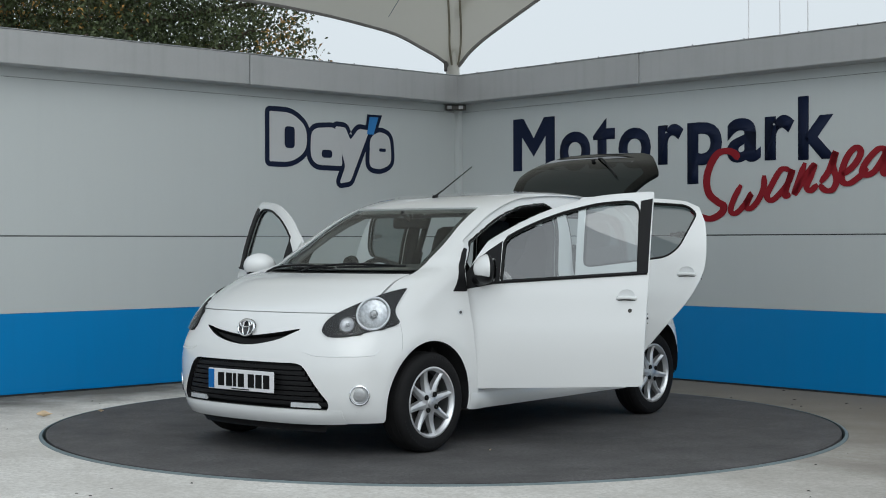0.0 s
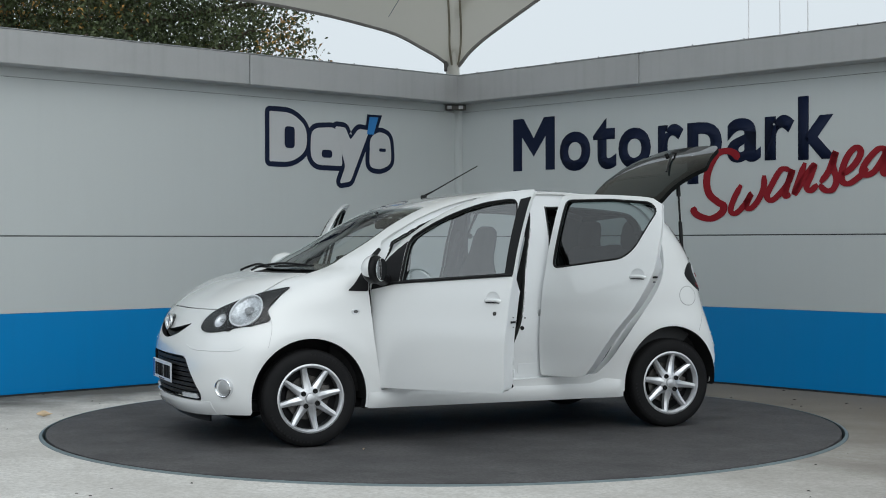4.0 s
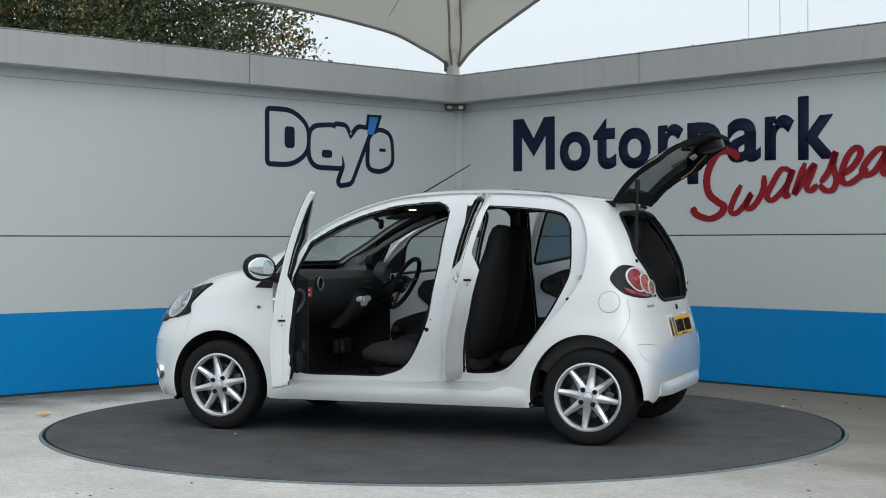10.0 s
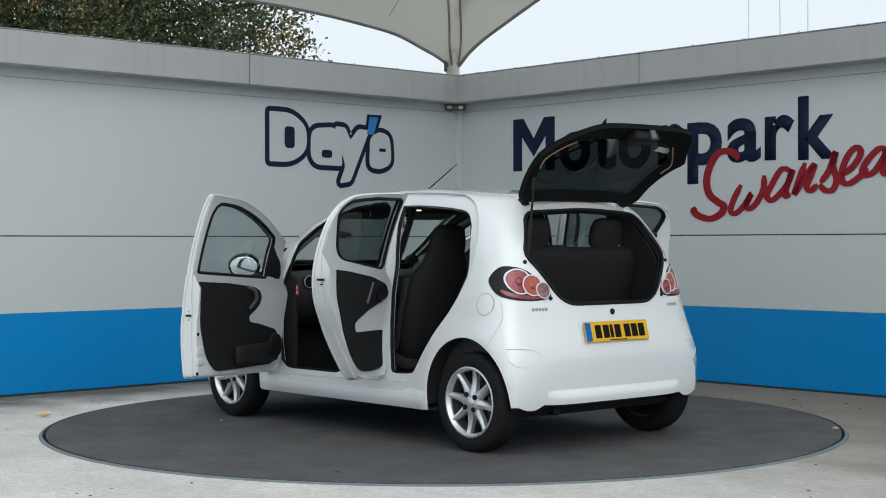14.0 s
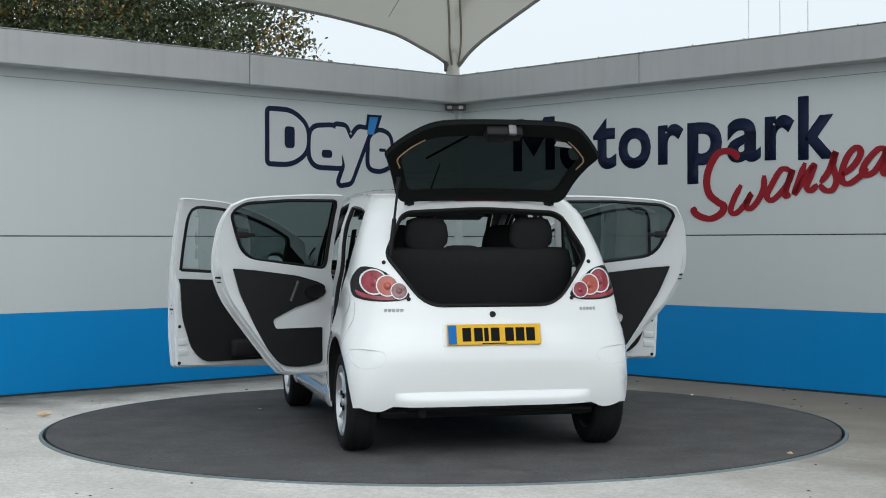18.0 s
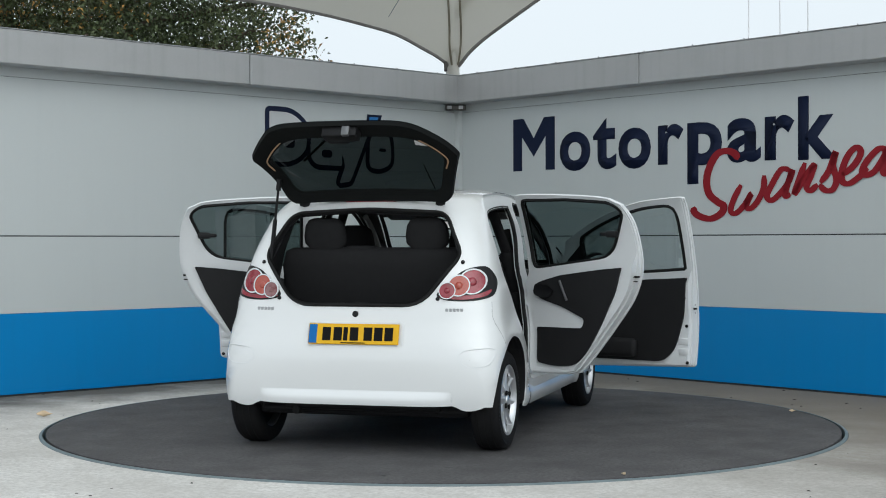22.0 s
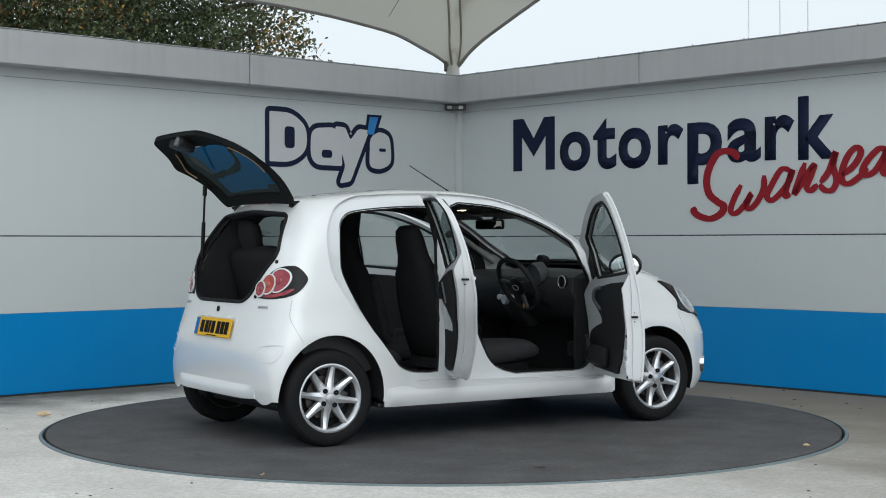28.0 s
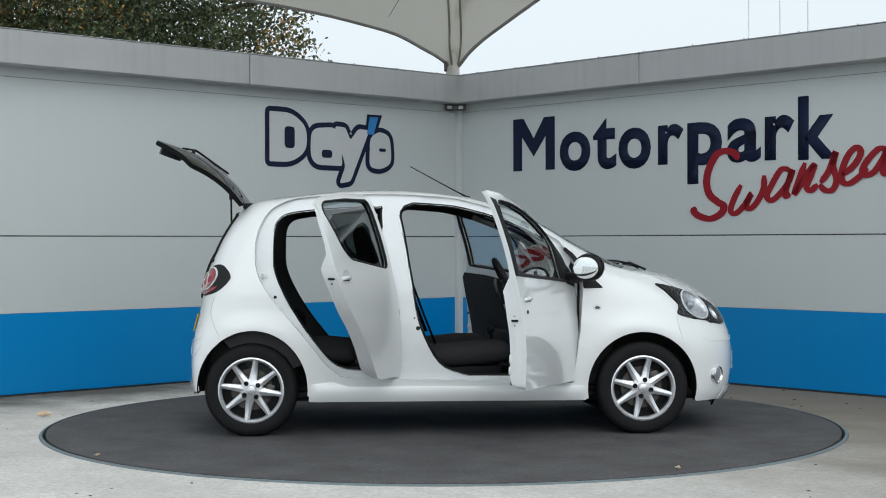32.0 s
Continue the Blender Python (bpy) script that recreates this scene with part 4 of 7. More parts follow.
class Shell:
    """Gathers panels that follow the body's surface into one mesh."""

    def __init__(self):
        self.v, self.n, self.f, self.m = [], [], [], []

    def add(self, mapper, outer, holes=(), h=0.03, lift=0.0, thick=0.0, side_thick=None, mats=(0, 0, 0), both=False, outer_rim=None, rim_below=9.0):
        V, F, L = fill(outer, holes, h)
        P, N = mapper(V)
        P = dented(P, N) + N * lift if abs(lift) < .0012 else P + N * lift
        for mirror in ((1, -1) if both else (1,)):
            s = np.array((1, mirror, 1))
            p, n = P * s, N * s
            self.sheet(p, n, F, mats[0])
            if side_thick is not None or thick > 0:
                if side_thick is not None:
                    q = p - np.c_[np.zeros(len(p)), mirror * side_thick(V), np.zeros(len(p))]
                else:
                    q = p - n * thick
                self.sheet(q, -n, F, mats[2])
                self.rim(p, q, n, L[:1], mats[1] if outer_rim is None else outer_rim, rim_below)
                self.rim(p, q, n, L[1:], mats[1])
        return V, F, L

    def sheet(self, p, n, F, mi):
        k = len(self.v)
        self.v += p.tolist()
        self.n += n.tolist()
        for f in F:
            a, b, c = (p[i] for i in f[:3])
            if np.cross(b - a, c - a) @ n[f[0]] < 0:
                f = f[::-1]
            self.f.append(tuple(k + i for i in f))
            self.m.append(mi)

    def rim(self, p, q, n, L, mi, below=9.0):
        for lp in L:
            for i in range(len(lp)):
                a, b = lp[i - 1], lp[i]
                if p[a][2] > below:
                    continue
                quad = np.array((p[a], p[b], q[b], q[a]))
                nn = np.cross(quad[1] - quad[0], quad[3] - quad[0])
                ln = np.linalg.norm(nn)
                if ln < 1e-10:
                    continue
                k = len(self.v)
                self.v += quad.tolist()
                self.n += [(nn / ln).tolist()] * 4
                self.f.append((k, k + 1, k + 2, k + 3))
                self.m.append(mi)

    def make(self, name, materials, parent, label="", origin=(0, 0, 0), mirror=False):
        v, n = np.array(self.v) , np.array(self.n)
        f = self.f
        if mirror:
            v, n = v * (1, -1, 1), n * (1, -1, 1)
            f = [q[::-1] for q in f]
        v = v - np.array(origin)
        me = bpy.data.meshes.new(name)
        me.from_pydata(v.tolist(), [], f)
        for m in materials if isinstance(materials, (list, tuple)) else [materials]:
            me.materials.append(m)
        me.polygons.foreach_set("material_index", self.m)
        me.shade_smooth()
        me.normals_split_custom_set_from_vertices(n.tolist())
        me.update()
        ob = new(name, me)
        ob.parent = parent
        return tagged(ob, label=label)


def swell(P, N, z, rise):
    """Raises a surface by rise(z) along its normals and turns the normals to suit."""
    e = .003
    N2 = N + np.c_[np.zeros(len(P)), np.zeros(len(P)), -(rise(z + e) - rise(z - e)) / (2 * e)]
    return P + N * rise(z)[:, None], N2 / np.linalg.norm(N2, axis=1)[:, None]


def both_sides(name, mapper, outer, materials, parent, label="", holes=(), h=0.03, lift=0.0, thick=0.004):
    """The same panel on the left and on the right."""
    for mirror in (False, True):
        s = Shell()
        s.add(mapper, outer, holes, h, lift, thick)
        s.make(name, materials, parent, label, mirror=mirror)


# ---- seams between flank, top, nose and tail ----
X_NOSE, Z_NOSE, Z_TAIL = 1.66, 0.72, 1.36
ZB = pchip([-1.24, -1.1, -.9, -.4, 0.0, .2, .4, .6, .8, 1.0, 1.2, 1.4, X_NOSE], [1.36, 1.405, 1.440, 1.462, 1.442, 1.400, 1.330, 1.228, 1.105, .985, .93, .85, Z_NOSE])
STEP = 0.03
TAIL_IN = pchip([.246, .66, .80, .90, 1.0, 1.1, 1.25, 1.36], [.032, .032, .045, .065, .085, .095, .085, .06])
x_tail = lambda z: float(XR(z)) + float(TAIL_IN(z))
T2X = x_tail(Z_TAIL)
edge_top = [(x, float(ZB(x))) for x in np.linspace(X_NOSE, T2X, 110)]
edge_top[-1] = (T2X, Z_TAIL)
edge_nose = [(X_NOSE, z) for z in np.linspace(0.19, Z_NOSE, 20)]
edge_tail = [(x_tail(z), z) for z in np.linspace(Z_TAIL, 0.268, 40)]
# wheel arches: middle, half length and height
ARCHES = {1: (1.18, .335, .338), -1: (-1.172, .330, .356)}


def arch(end, z0, z1):
    cx, rx, rz = ARCHES[end]
    a0, a1 = math.asin((z0 - 0.278) / rz), math.asin((z1 - 0.278) / rz)
    return [(cx + rx * math.cos(t), 0.278 + rz * math.sin(t)) for t in np.linspace(math.pi - a0, a1, 40)]


bottom = arch(-1, 0.268, 0.242) + resample([(-.84, .238), (.842, .212)], STEP, False) + arch(1, 0.215, 0.205) + resample([(1.515, .19), (1.63, .19)], STEP, False)
flank = edge_nose + edge_top[1:] + edge_tail[1:] + bottom

# ---- outlines of doors and door openings on the flank: (x, z) ----
roof_line = lambda x0, x1, drop, n=20: [(x, float(ZB(x)) - drop) for x in np.linspace(x0, x1, n)]
soft = lambda pts, r: rounded(pts, [r.get(i, r.get(i - len(pts), 0)) for i in range(len(pts))], 4)
FD = soft([(.745, .320), (.79, .62), (.81, .88), (.795, .97), (.735, 1.075)] + roof_line(.68, -.25, .012) + [(-.278, 1.444), (-.266, .95), (-.237, .352)], {0: .035, 3: .05, 4: .03, -3: .02, -1: .03})
RD = soft([(-.60, .356), (-.318, .354), (-.318, 1.0), (-.318, 1.446)] + roof_line(-.38, -1.0, .012, 14), {1: .03, 3: .02}) + spline([(-1.080, 1.378), (-1.124, 1.27), (-1.136, 1.127), (-1.128, 1.006), (-1.092, .905), (-1.020, .785), (-.90, .645), (-.80, .525), (-.722, .43), (-.665, .372)], 4)
UNION = soft([(.752, .308), (.80, .62), (.82, .88), (.805, .975), (.742, 1.085)] + roof_line(.69, -.90, .005, 48), {3: .05, 4: .03}) + spline([(-.985, 1.410), (-1.062, 1.365), (-1.118, 1.29), (-1.149, 1.21), (-1.160, 1.12), (-1.153, 1.006), (-1.114, .905), (-1.030, .785), (-.908, .645), (-.807, .52), (-.727, .42), (-.645, .355)], 4) + [(-.58, .345), (-.30, .341)]
FA = spline([(.40, .352), (.60, .352), (.672, .372), (.708, .43), (.718, .62), (.727, .90), (.712, .975), (.685, 1.04)], 4) + roof_line(.62, -.20, .060) + spline([(-.255, 1.378), (-.282, 1.335), (-.278, 1.28), (-.25, 1.135), (-.21, .88), (-.165, .65), (-.05, .43), (.10, .36), (.20, .352)], 4)
RA = spline([(-.54, .39), (-.45, .39), (-.425, .42), (-.42, .65), (-.40, .95), (-.395, 1.33), (-.43, 1.37), (-.7, 1.362), (-.93, 1.338), (-1.01, 1.305), (-1.045, 1.24), (-1.054, 1.10), (-1.045, .98), (-.99, .845), (-.90, .69), (-.80, .555), (-.70, .44), (-.62, .40)], 4, True)
FD, RD, UNION, FA, RA = (resample(q, STEP) for q in (FD, RD, UNION, FA, RA))

# ---- body shell ----


def recess(V):
    """How far the jambs lie inside the outer skin: deep below the belt line, shallow under the roof."""
    t = np.clip((np.asarray(V)[:, 1] - .95) / .36, 0, 1)
    return .078 - .050 * t * t * (3 - 2 * t)


def on_jamb(V):
    P, N = on_side(V)
    return P - np.c_[np.zeros(len(P)), recess(V), np.zeros(len(P))], N


MAT_BODY = [M_PAINT, M_JAMB, M_TRIM, M_LINER]
for mirror in (False, True):
    s = Shell()
    s.add(on_side, flank, [UNION], STEP, 0, 0, recess, mats=(0, 1, 1), outer_rim=2, rim_below=.68)
    s.make("side_panel", MAT_BODY, car, "glossy white painted body side", mirror=mirror)
# recessed jamb round the door openings
for mirror in (False, True):
    s = Shell()
    s.add(on_jamb, UNION, [FA, RA], STEP, 0, 0, lambda V: np.full(len(V), .03), mats=(1, 1, 2))
    s.make("door_jamb", MAT_BODY, car, "white painted door jamb", mirror=mirror)

# top: roof and pillars, open at bonnet and windscreen
K_HOOD, K_SCREEN = 0.84, 0.80
Z_HOOD0, Z_COWL, Z_HEAD = 0.775, 0.985, 1.372


def rail(k, z):
    y = k * float(WID(z))
    return (float(skin_x(y, z, True)), y)


def contour(z, k0, k1, n):
    return [(float(skin_x(k * float(WID(z)), z, True)), k * float(WID(z))) for k in np.linspace(k0, k1, n)]


def mirror_line(q):
    return [(x, -y) for x, y in q[::-1]]


half_top = [(x, float(skin_y(x, z, False))) for x, z in edge_top]
nose_line = contour(Z_NOSE, -half_top[0][1] / float(WID(Z_NOSE)), half_top[0][1] / float(WID(Z_NOSE)), 44)
tail_half = half_top[-1][1]
tail_line = [(float(skin_x(y, Z_TAIL, False)), y) for y in np.linspace(tail_half, -tail_half, 38)]
top_outline = nose_line[1:-1] + half_top + tail_line[1:-1] + mirror_line(half_top)
side_rail = [rail(K_HOOD, z) for z in np.linspace(Z_HOOD0, Z_COWL, 14)] + [rail(K_HOOD + (K_SCREEN - K_HOOD) * t, Z_COWL + (1.02 - Z_COWL) * t) for t in (0.5, 1.0)] + [rail(K_SCREEN, z) for z in np.linspace(1.045, Z_HEAD, 18)]
opening = contour(Z_HOOD0, -K_HOOD, K_HOOD, 40)[1:-1] + side_rail + contour(Z_HEAD, K_SCREEN, -K_SCREEN, 30)[1:-1] + mirror_line(side_rail)
s = Shell()
s.add(on_top, top_outline, [opening], STEP, 0, 0.028, mats=(0, 0, 3))
s.make("roof", MAT_BODY, car, "white roof with screen pillars")

# nose: bumper with two grille openings
half_nose = [(float(skin_y(X_NOSE, z, False)), z) for _, z in edge_nose]
nose_outline = [(-y, z) for y, z in half_nose[::-1]] + [(y, .19) for y in np.linspace(-half_nose[0][0], half_nose[0][0], 44)[1:-1]] + half_nose + [(y, Z_NOSE) for y in np.linspace(half_nose[-1][0], -half_nose[-1][0], 44)[1:-1]]
GRILLE = resample(rounded([(-.555, .258), (.555, .258), (.572, .30), (.425, .512), (-.425, .512), (-.572, .30)], [.02, .02, .03, .05, .05, .03], 4), STEP)
SLIT = resample(spline([(-.37, .695), (-.20, .668), (0, .650), (.20, .668), (.37, .695)], 5) + spline([(.36, .684), (.22, .628), (0, .598), (-.22, .628), (-.36, .684)], 5), STEP)
s = Shell()
s.add(on_nose, nose_outline, [GRILLE, SLIT], STEP, 0, 0.03, mats=(0, 2, 2))
s.make("front_bumper", MAT_BODY, car, "white front bumper with black grilles")

# tail: bumper and hatch opening
half_tail = [(float(skin_y(x_tail(z), z, False)), z) for _, z in edge_tail]
HATCH = resample(rounded([(-.37, .815), (.37, .815), (.575, 1.09), (.455, 1.325), (0, 1.348), (-.455, 1.325), (-.575, 1.09)], [.10, .10, .05, .06, .1, .06, .05], 5), STEP)
yb = half_tail[-1][0]
low_z = lambda y: .274 - .028 * float(np.clip((abs(y) - .55) / .08, 0, 1) ** 2 * (3 - 2 * np.clip((abs(y) - .55) / .08, 0, 1))) + .022 * float(np.clip((abs(y) - .645) / (yb - .645), 0, 1) ** 2)
low_edge = [(y, low_z(y)) for y in np.linspace(-yb, yb, 60)]
tail_outline = [(y, Z_TAIL) for y in np.linspace(-half_tail[0][0], half_tail[0][0], 38)] + half_tail[1:-1] + [tuple(q) for q in low_edge[::-1]] + [(-y, z) for y, z in half_tail[::-1]][1:-1]
s = Shell()
s.add(on_tail, tail_outline, [HATCH], STEP, 0, 0.03, mats=(0, 2, 2), outer_rim=0)
s.make("rear_panel", MAT_BODY, car, "white rear panel and bumper")

# bonnet, cowl, windscreen
hood_rail = [rail(K_HOOD - 0.010, z) for z in np.linspace(Z_HOOD0 + 0.006, Z_COWL - 0.004, 16)]
s = Shell()
s.add(on_top, contour(Z_HOOD0 + 0.005, -K_HOOD + 0.010, K_HOOD - 0.010, 40)[1:-1] + hood_rail + contour(Z_COWL - 0.003, K_HOOD - 0.010, -K_HOOD + 0.010, 40)[1:-1] + mirror_line(hood_rail), [], STEP, 0.001, 0.02)
s.make("bonnet", M_PAINT, car, "white bonnet")
s = Shell()
cowl_rail = [rail(K_HOOD, Z_COWL - 0.02), rail(K_HOOD - 0.01, Z_COWL), rail(K_SCREEN + 0.01, 1.035)]
s.add(on_top, contour(Z_COWL - 0.02, -K_HOOD, K_HOOD, 30)[1:-1] + cowl_rail + contour(1.035, K_SCREEN, -K_SCREEN, 30)[1:-1] + mirror_line(cowl_rail), [], STEP, -0.024, 0.01)
s.make("cowl", M_BLACK, car, "black plastic cowl below the windscreen")
s = Shell()
scr_rail = [rail(K_SCREEN - 0.004, z) for z in np.linspace(1.012, Z_HEAD - 0.002, 20)]
SCREEN = contour(1.01, -K_SCREEN + 0.004, K_SCREEN - 0.004, 30)[1:-1] + scr_rail + contour(Z_HEAD - 0.002, K_SCREEN - 0.004, -K_SCREEN + 0.004, 30)[1:-1] + mirror_line(scr_rail)
s.add(on_top, SCREEN, [], 0.04, -0.004, 0.0)
windscreen = s.make("windscreen", M_GLASS, car, "clear windscreen")
windscreen.visible_shadow = False
s = Shell()
in_rail = [rail(K_SCREEN - 0.045, z) for z in np.linspace(1.045, Z_HEAD - 0.03, 20)]
s.add(on_top, SCREEN, [contour(1.043, -K_SCREEN + 0.05, K_SCREEN - 0.05, 30)[1:-1] + in_rail + contour(Z_HEAD - 0.028, K_SCREEN - 0.045, -K_SCREEN + 0.045, 30)[1:-1] + mirror_line(in_rail)], 0.04, -0.009, 0.004)
s.make("screen_border", M_GLOSSB, car, "black printed screen border")

# ---- grilles, lamps, badges on the nose ----
s = Shell()
s.add(on_nose, block_shape(GRILLE, 0.02), [], 0.05, -0.055, 0.0)
s.make("grille_backing", M_BLACK, car, "black grille backing")
s = Shell()
s.add(on_nose, block_shape(SLIT, 0.012), [], 0.05, -0.03, 0.0)
s.make("upper_grille", M_BLACK, car, "black upper grille")
for z, w in ((.290, .555), (.318, .535), (.346, .515), (.374, .495), (.402, .476), (.430, .457), (.458, .438), (.486, .419)):
    s = Shell()
    s.add(on_nose, [(y, z - .0105) for y in np.linspace(-w, w, 26)] + [(y, z + .0105) for y in np.linspace(w, -w, 26)], [], 0.06, -0.018, 0.024)
    s.make("grille_slat", M_BLACK, car)
both_sides("running_light", on_nose, [(y, .272) for y in np.linspace(.34, .52, 8)] + [(y, .296) for y in np.linspace(.505, .345, 8)], M_LENS_WHITE, car, "white daytime running light", h=0.04, lift=-0.006, thick=0.015)


def plate(parent, m, face, label):
    """A number plate, its characters as plain bars."""
    bm = bmesh.new()
    box(bm, (-.262, -.006, -.0575), (.262, .0, .0575), 0.004, m, 1)
    p = part("number_plate", bm, face, parent, label)
    bm = bmesh.new()
    box(bm, (-.258, -.0015, -.052), (-.212, .003, .052), 0.001, m, 1)
    part("blue_band", bm, M_EUBLUE, p)
    for x in (-.155, -.09, -.045, .005, .085, .145, .205):
        bm = bmesh.new()
        w = .012 if x == -.045 else .024
        box(bm, (x - w, -.0015, -.037), (x + w, .0032, .037), 0.001, m, 1)
        part("character_bar", bm, M_INK, p)
    bm = bmesh.new()
    box(bm, (-.07, -.0015, -.052), (.07, .003, -.047), 0.0005, m, 1)
    part("dealer_strip", bm, M_INK, p)
    return p


# the plate's face looks along its local +y
plate(car, Matrix.Translation((1.861, 0.0, 0.402)) @ Matrix.Rotation(radians(-90), 4, "Z") @ Matrix.Diagonal((-1, 1, 1, 1)), M_WHITEP, "white front number plate")
# round emblem on the nose: chrome ovals on a black backing
s = Shell()
s.add(on_nose, [(.056 * math.cos(a), .690 + .040 * math.sin(a)) for a in (2 * math.pi * i / 26 for i in range(26))], [], .03, .012, .02)
s.make("badge_backing", M_GLOSSB, car, "black oval behind the chrome badge")
for r1, r2, rr in ((.062, .044, .0075), (.026, .043, .006), (.044, .018, .005)):
    bm = bmesh.new()
    cz = .690 if r1 > .05 else (.690 if r2 > .03 else .712)
    tube(bm, [(1.816 - 0.55 * (r2 * math.sin(a)) * 0.35, r1 * math.cos(a), cz + r2 * math.sin(a)) for a in (2 * math.pi * i / 28 for i in range(28))], rr, 6, True)
    part("badge_ring", bm, M_CHROME, car, smooth=60)

lamp_map = wrap(True)


def facing(p, n):
    """A pose at p whose local y points along n."""
    return Matrix.Translation(p) @ n.to_track_quat("Y", "Z").to_matrix().to_4x4()


for mirror in (False, True):
    flip = Matrix.Diagonal((1, -1 if mirror else 1, 1, 1))
    side = np.array((-math.sin(radians(34)), math.cos(radians(34)), 0))
    across = lambda V: lamp_map(V)[0] @ side

    def round_at(x, z, r, n=30):
        """A circle on the skin as seen from ahead of the lamp."""
        u0 = float(across(np.array([(wrap_x(x, z), z)]))[0])
        q = np.arange(n) * 2 * math.pi / n
        u, h = u0 + r * np.cos(q), z + r * np.sin(q)
        lo, hi = np.full(n, .3), np.full(n, 1.5)
        for _ in range(26):
            mid = (lo + hi) / 2
            less = across(np.c_[mid, h]) < u
            lo, hi = np.where(less, mid, lo), np.where(less, hi, mid)
        return np.c_[lo, h]

    MAIN, SMALL = (1.524, .771, .082), (1.649, .716, .040)
    s = Shell()
    s.add(lamp_map, HEADLAMP, [[tuple(p) for p in round_at(*MAIN)], [tuple(p) for p in round_at(*SMALL)]], 0.02, 0.009, 0.018)
    lamp = s.make("headlamp", M_BEZEL, car, "black-bezel headlamp with a round chrome reflector", mirror=mirror)
    for (x, z, r), depth, m_bowl, m_rim, text in ((MAIN, .042, M_REFLECTOR, M_LENS_WHITE, "bright chrome"), (SMALL, .030, M_ALLOY, M_GREYPL, "dull grey")):
        axis = Vector((math.cos(radians(34)), math.sin(radians(34)), .05)).normalized()
        bm = bmesh.new()
        rings = []
        for k, d in ((1.0, 0.0), (.97, .012), (.86, .42), (.66, .68), (.44, .88), (.24, 1.0)):
            P, N = lamp_map(round_at(x, z, r * k))
            rings.append([flip @ (Vector(p + n * .008) - axis * depth * d) for p, n in zip(P, N)])
        loft(bm, rings, False)
        part("reflector", bm, m_bowl, lamp, text + " reflector bowl", smooth=30)
        bm = bmesh.new()
        P, N = lamp_map(round_at(x, z, r))
        tube(bm, [flip @ Vector(p + n * .008) for p, n in zip(P, N)], .0065 if r > .06 else .004, 6, True)
        part("reflector_rim", bm, m_rim, lamp, "pale reflector rim" if r > .06 else "", smooth=60)
        P, N = lamp_map(round_at(x, z, r * .22))
        c = sum((Vector(p + n * .008) for p, n in zip(P, N)), Vector()) / len(P) - axis * depth
        bm = bmesh.new()
        lathe(bm, [(r * .25, -.003), (r * .25, depth * .4), (r * .18, depth * .7), (.001, depth * .8)], 20, flip @ facing(c, axis))
        bmesh.ops.recalc_face_normals(bm, faces=bm.faces)
        part("bulb_cover", bm, M_GALV, lamp, "grey bulb cover", smooth=40)
    s = Shell()
    s.add(lamp_map, HEADLAMP, [], 0.04, 0.016, 0.0)
    o = s.make("lens", M_LENS, lamp, "clear plastic lens", mirror=mirror)
    o.visible_shadow = False
    # fog lamp
    P, N = on_nose(np.array([(.704, .346)]))
    n = (Vector(N[0]) + Vector((0.3, 0, 0))).normalized()
    m = flip @ facing(Vector(P[0]) - Vector(N[0]) * 0.003, n)
    bm = bmesh.new()
    lathe(bm, [(.056, -.02), (.055, .012), (.050, .015), (.045, .010), (.042, .002)], 28, m)
    bmesh.ops.recalc_face_normals(bm, faces=bm.faces)
    fog = part("fog_lamp", bm, M_CHROME, car, "round chrome-ringed fog lamp", smooth=45)
    bm = bmesh.new()
    lathe(bm, [(.043, .001), (.038, .006), (.022, .010), (.001, .011)], 28, m)
    bmesh.ops.recalc_face_normals(bm, faces=bm.faces)
    part("fog_lens", bm, M_GALV, fog, "grey domed lens", smooth=45)
    # side repeater
    y = float(skin_y(.905, .763))
    bm = bmesh.new()
    spot = flip @ facing(Vector((.905, y, .763)), Vector((0, 1, 0))) @ Matrix.Diagonal((1.55, 1, 1, 1))
    lathe(bm, [(.0165, -.004), (.016, .003), (.0135, .005), (.009, .004)], 20, spot)
    bmesh.ops.recalc_face_normals(bm, faces=bm.faces)
    rep = part("side_repeater", bm, M_LENS_WHITE, car, "small oval side indicator", smooth=40)
    bm = bmesh.new()
    lathe(bm, [(.010, .001), (.006, .0045), (.001, .005)], 20, spot)
    bmesh.ops.recalc_face_normals(bm, faces=bm.faces)
    part("repeater_lens", bm, M_GREYPL, rep, smooth=40)

# chin under the bumper
s = Shell()
s.add(on_nose, [(y, .135) for y in np.linspace(-.48, .48, 30)] + [(y, .205) for y in np.linspace(.56, -.56, 30)], [], 0.05, -0.03, 0.012)
s.make("chin_spoiler", M_BLACK, car, "black plastic lip under the bumper")
# rolled lower lip of the bumper
def on_lip(V):
    P, N = on_nose(V)
    rise = lambda z: .013 * np.clip(1 - (np.abs(V[:, 0]) / .63) ** 5, 0, 1) * np.sin(np.clip((.262 - z) / .075, 0, 1) * math.pi * .62)
    return swell(P, N, V[:, 1], rise)


s = Shell()
s.add(on_lip, resample([(y, .188) for y in np.linspace(-.625, .625, 50)] + [(y, .2625) for y in np.linspace(.625, -.625, 50)], .02), [], .018, 0.0015, 0.012)
s.make("bumper_lip", M_PAINT, car, "white rolled lip of the front bumper")
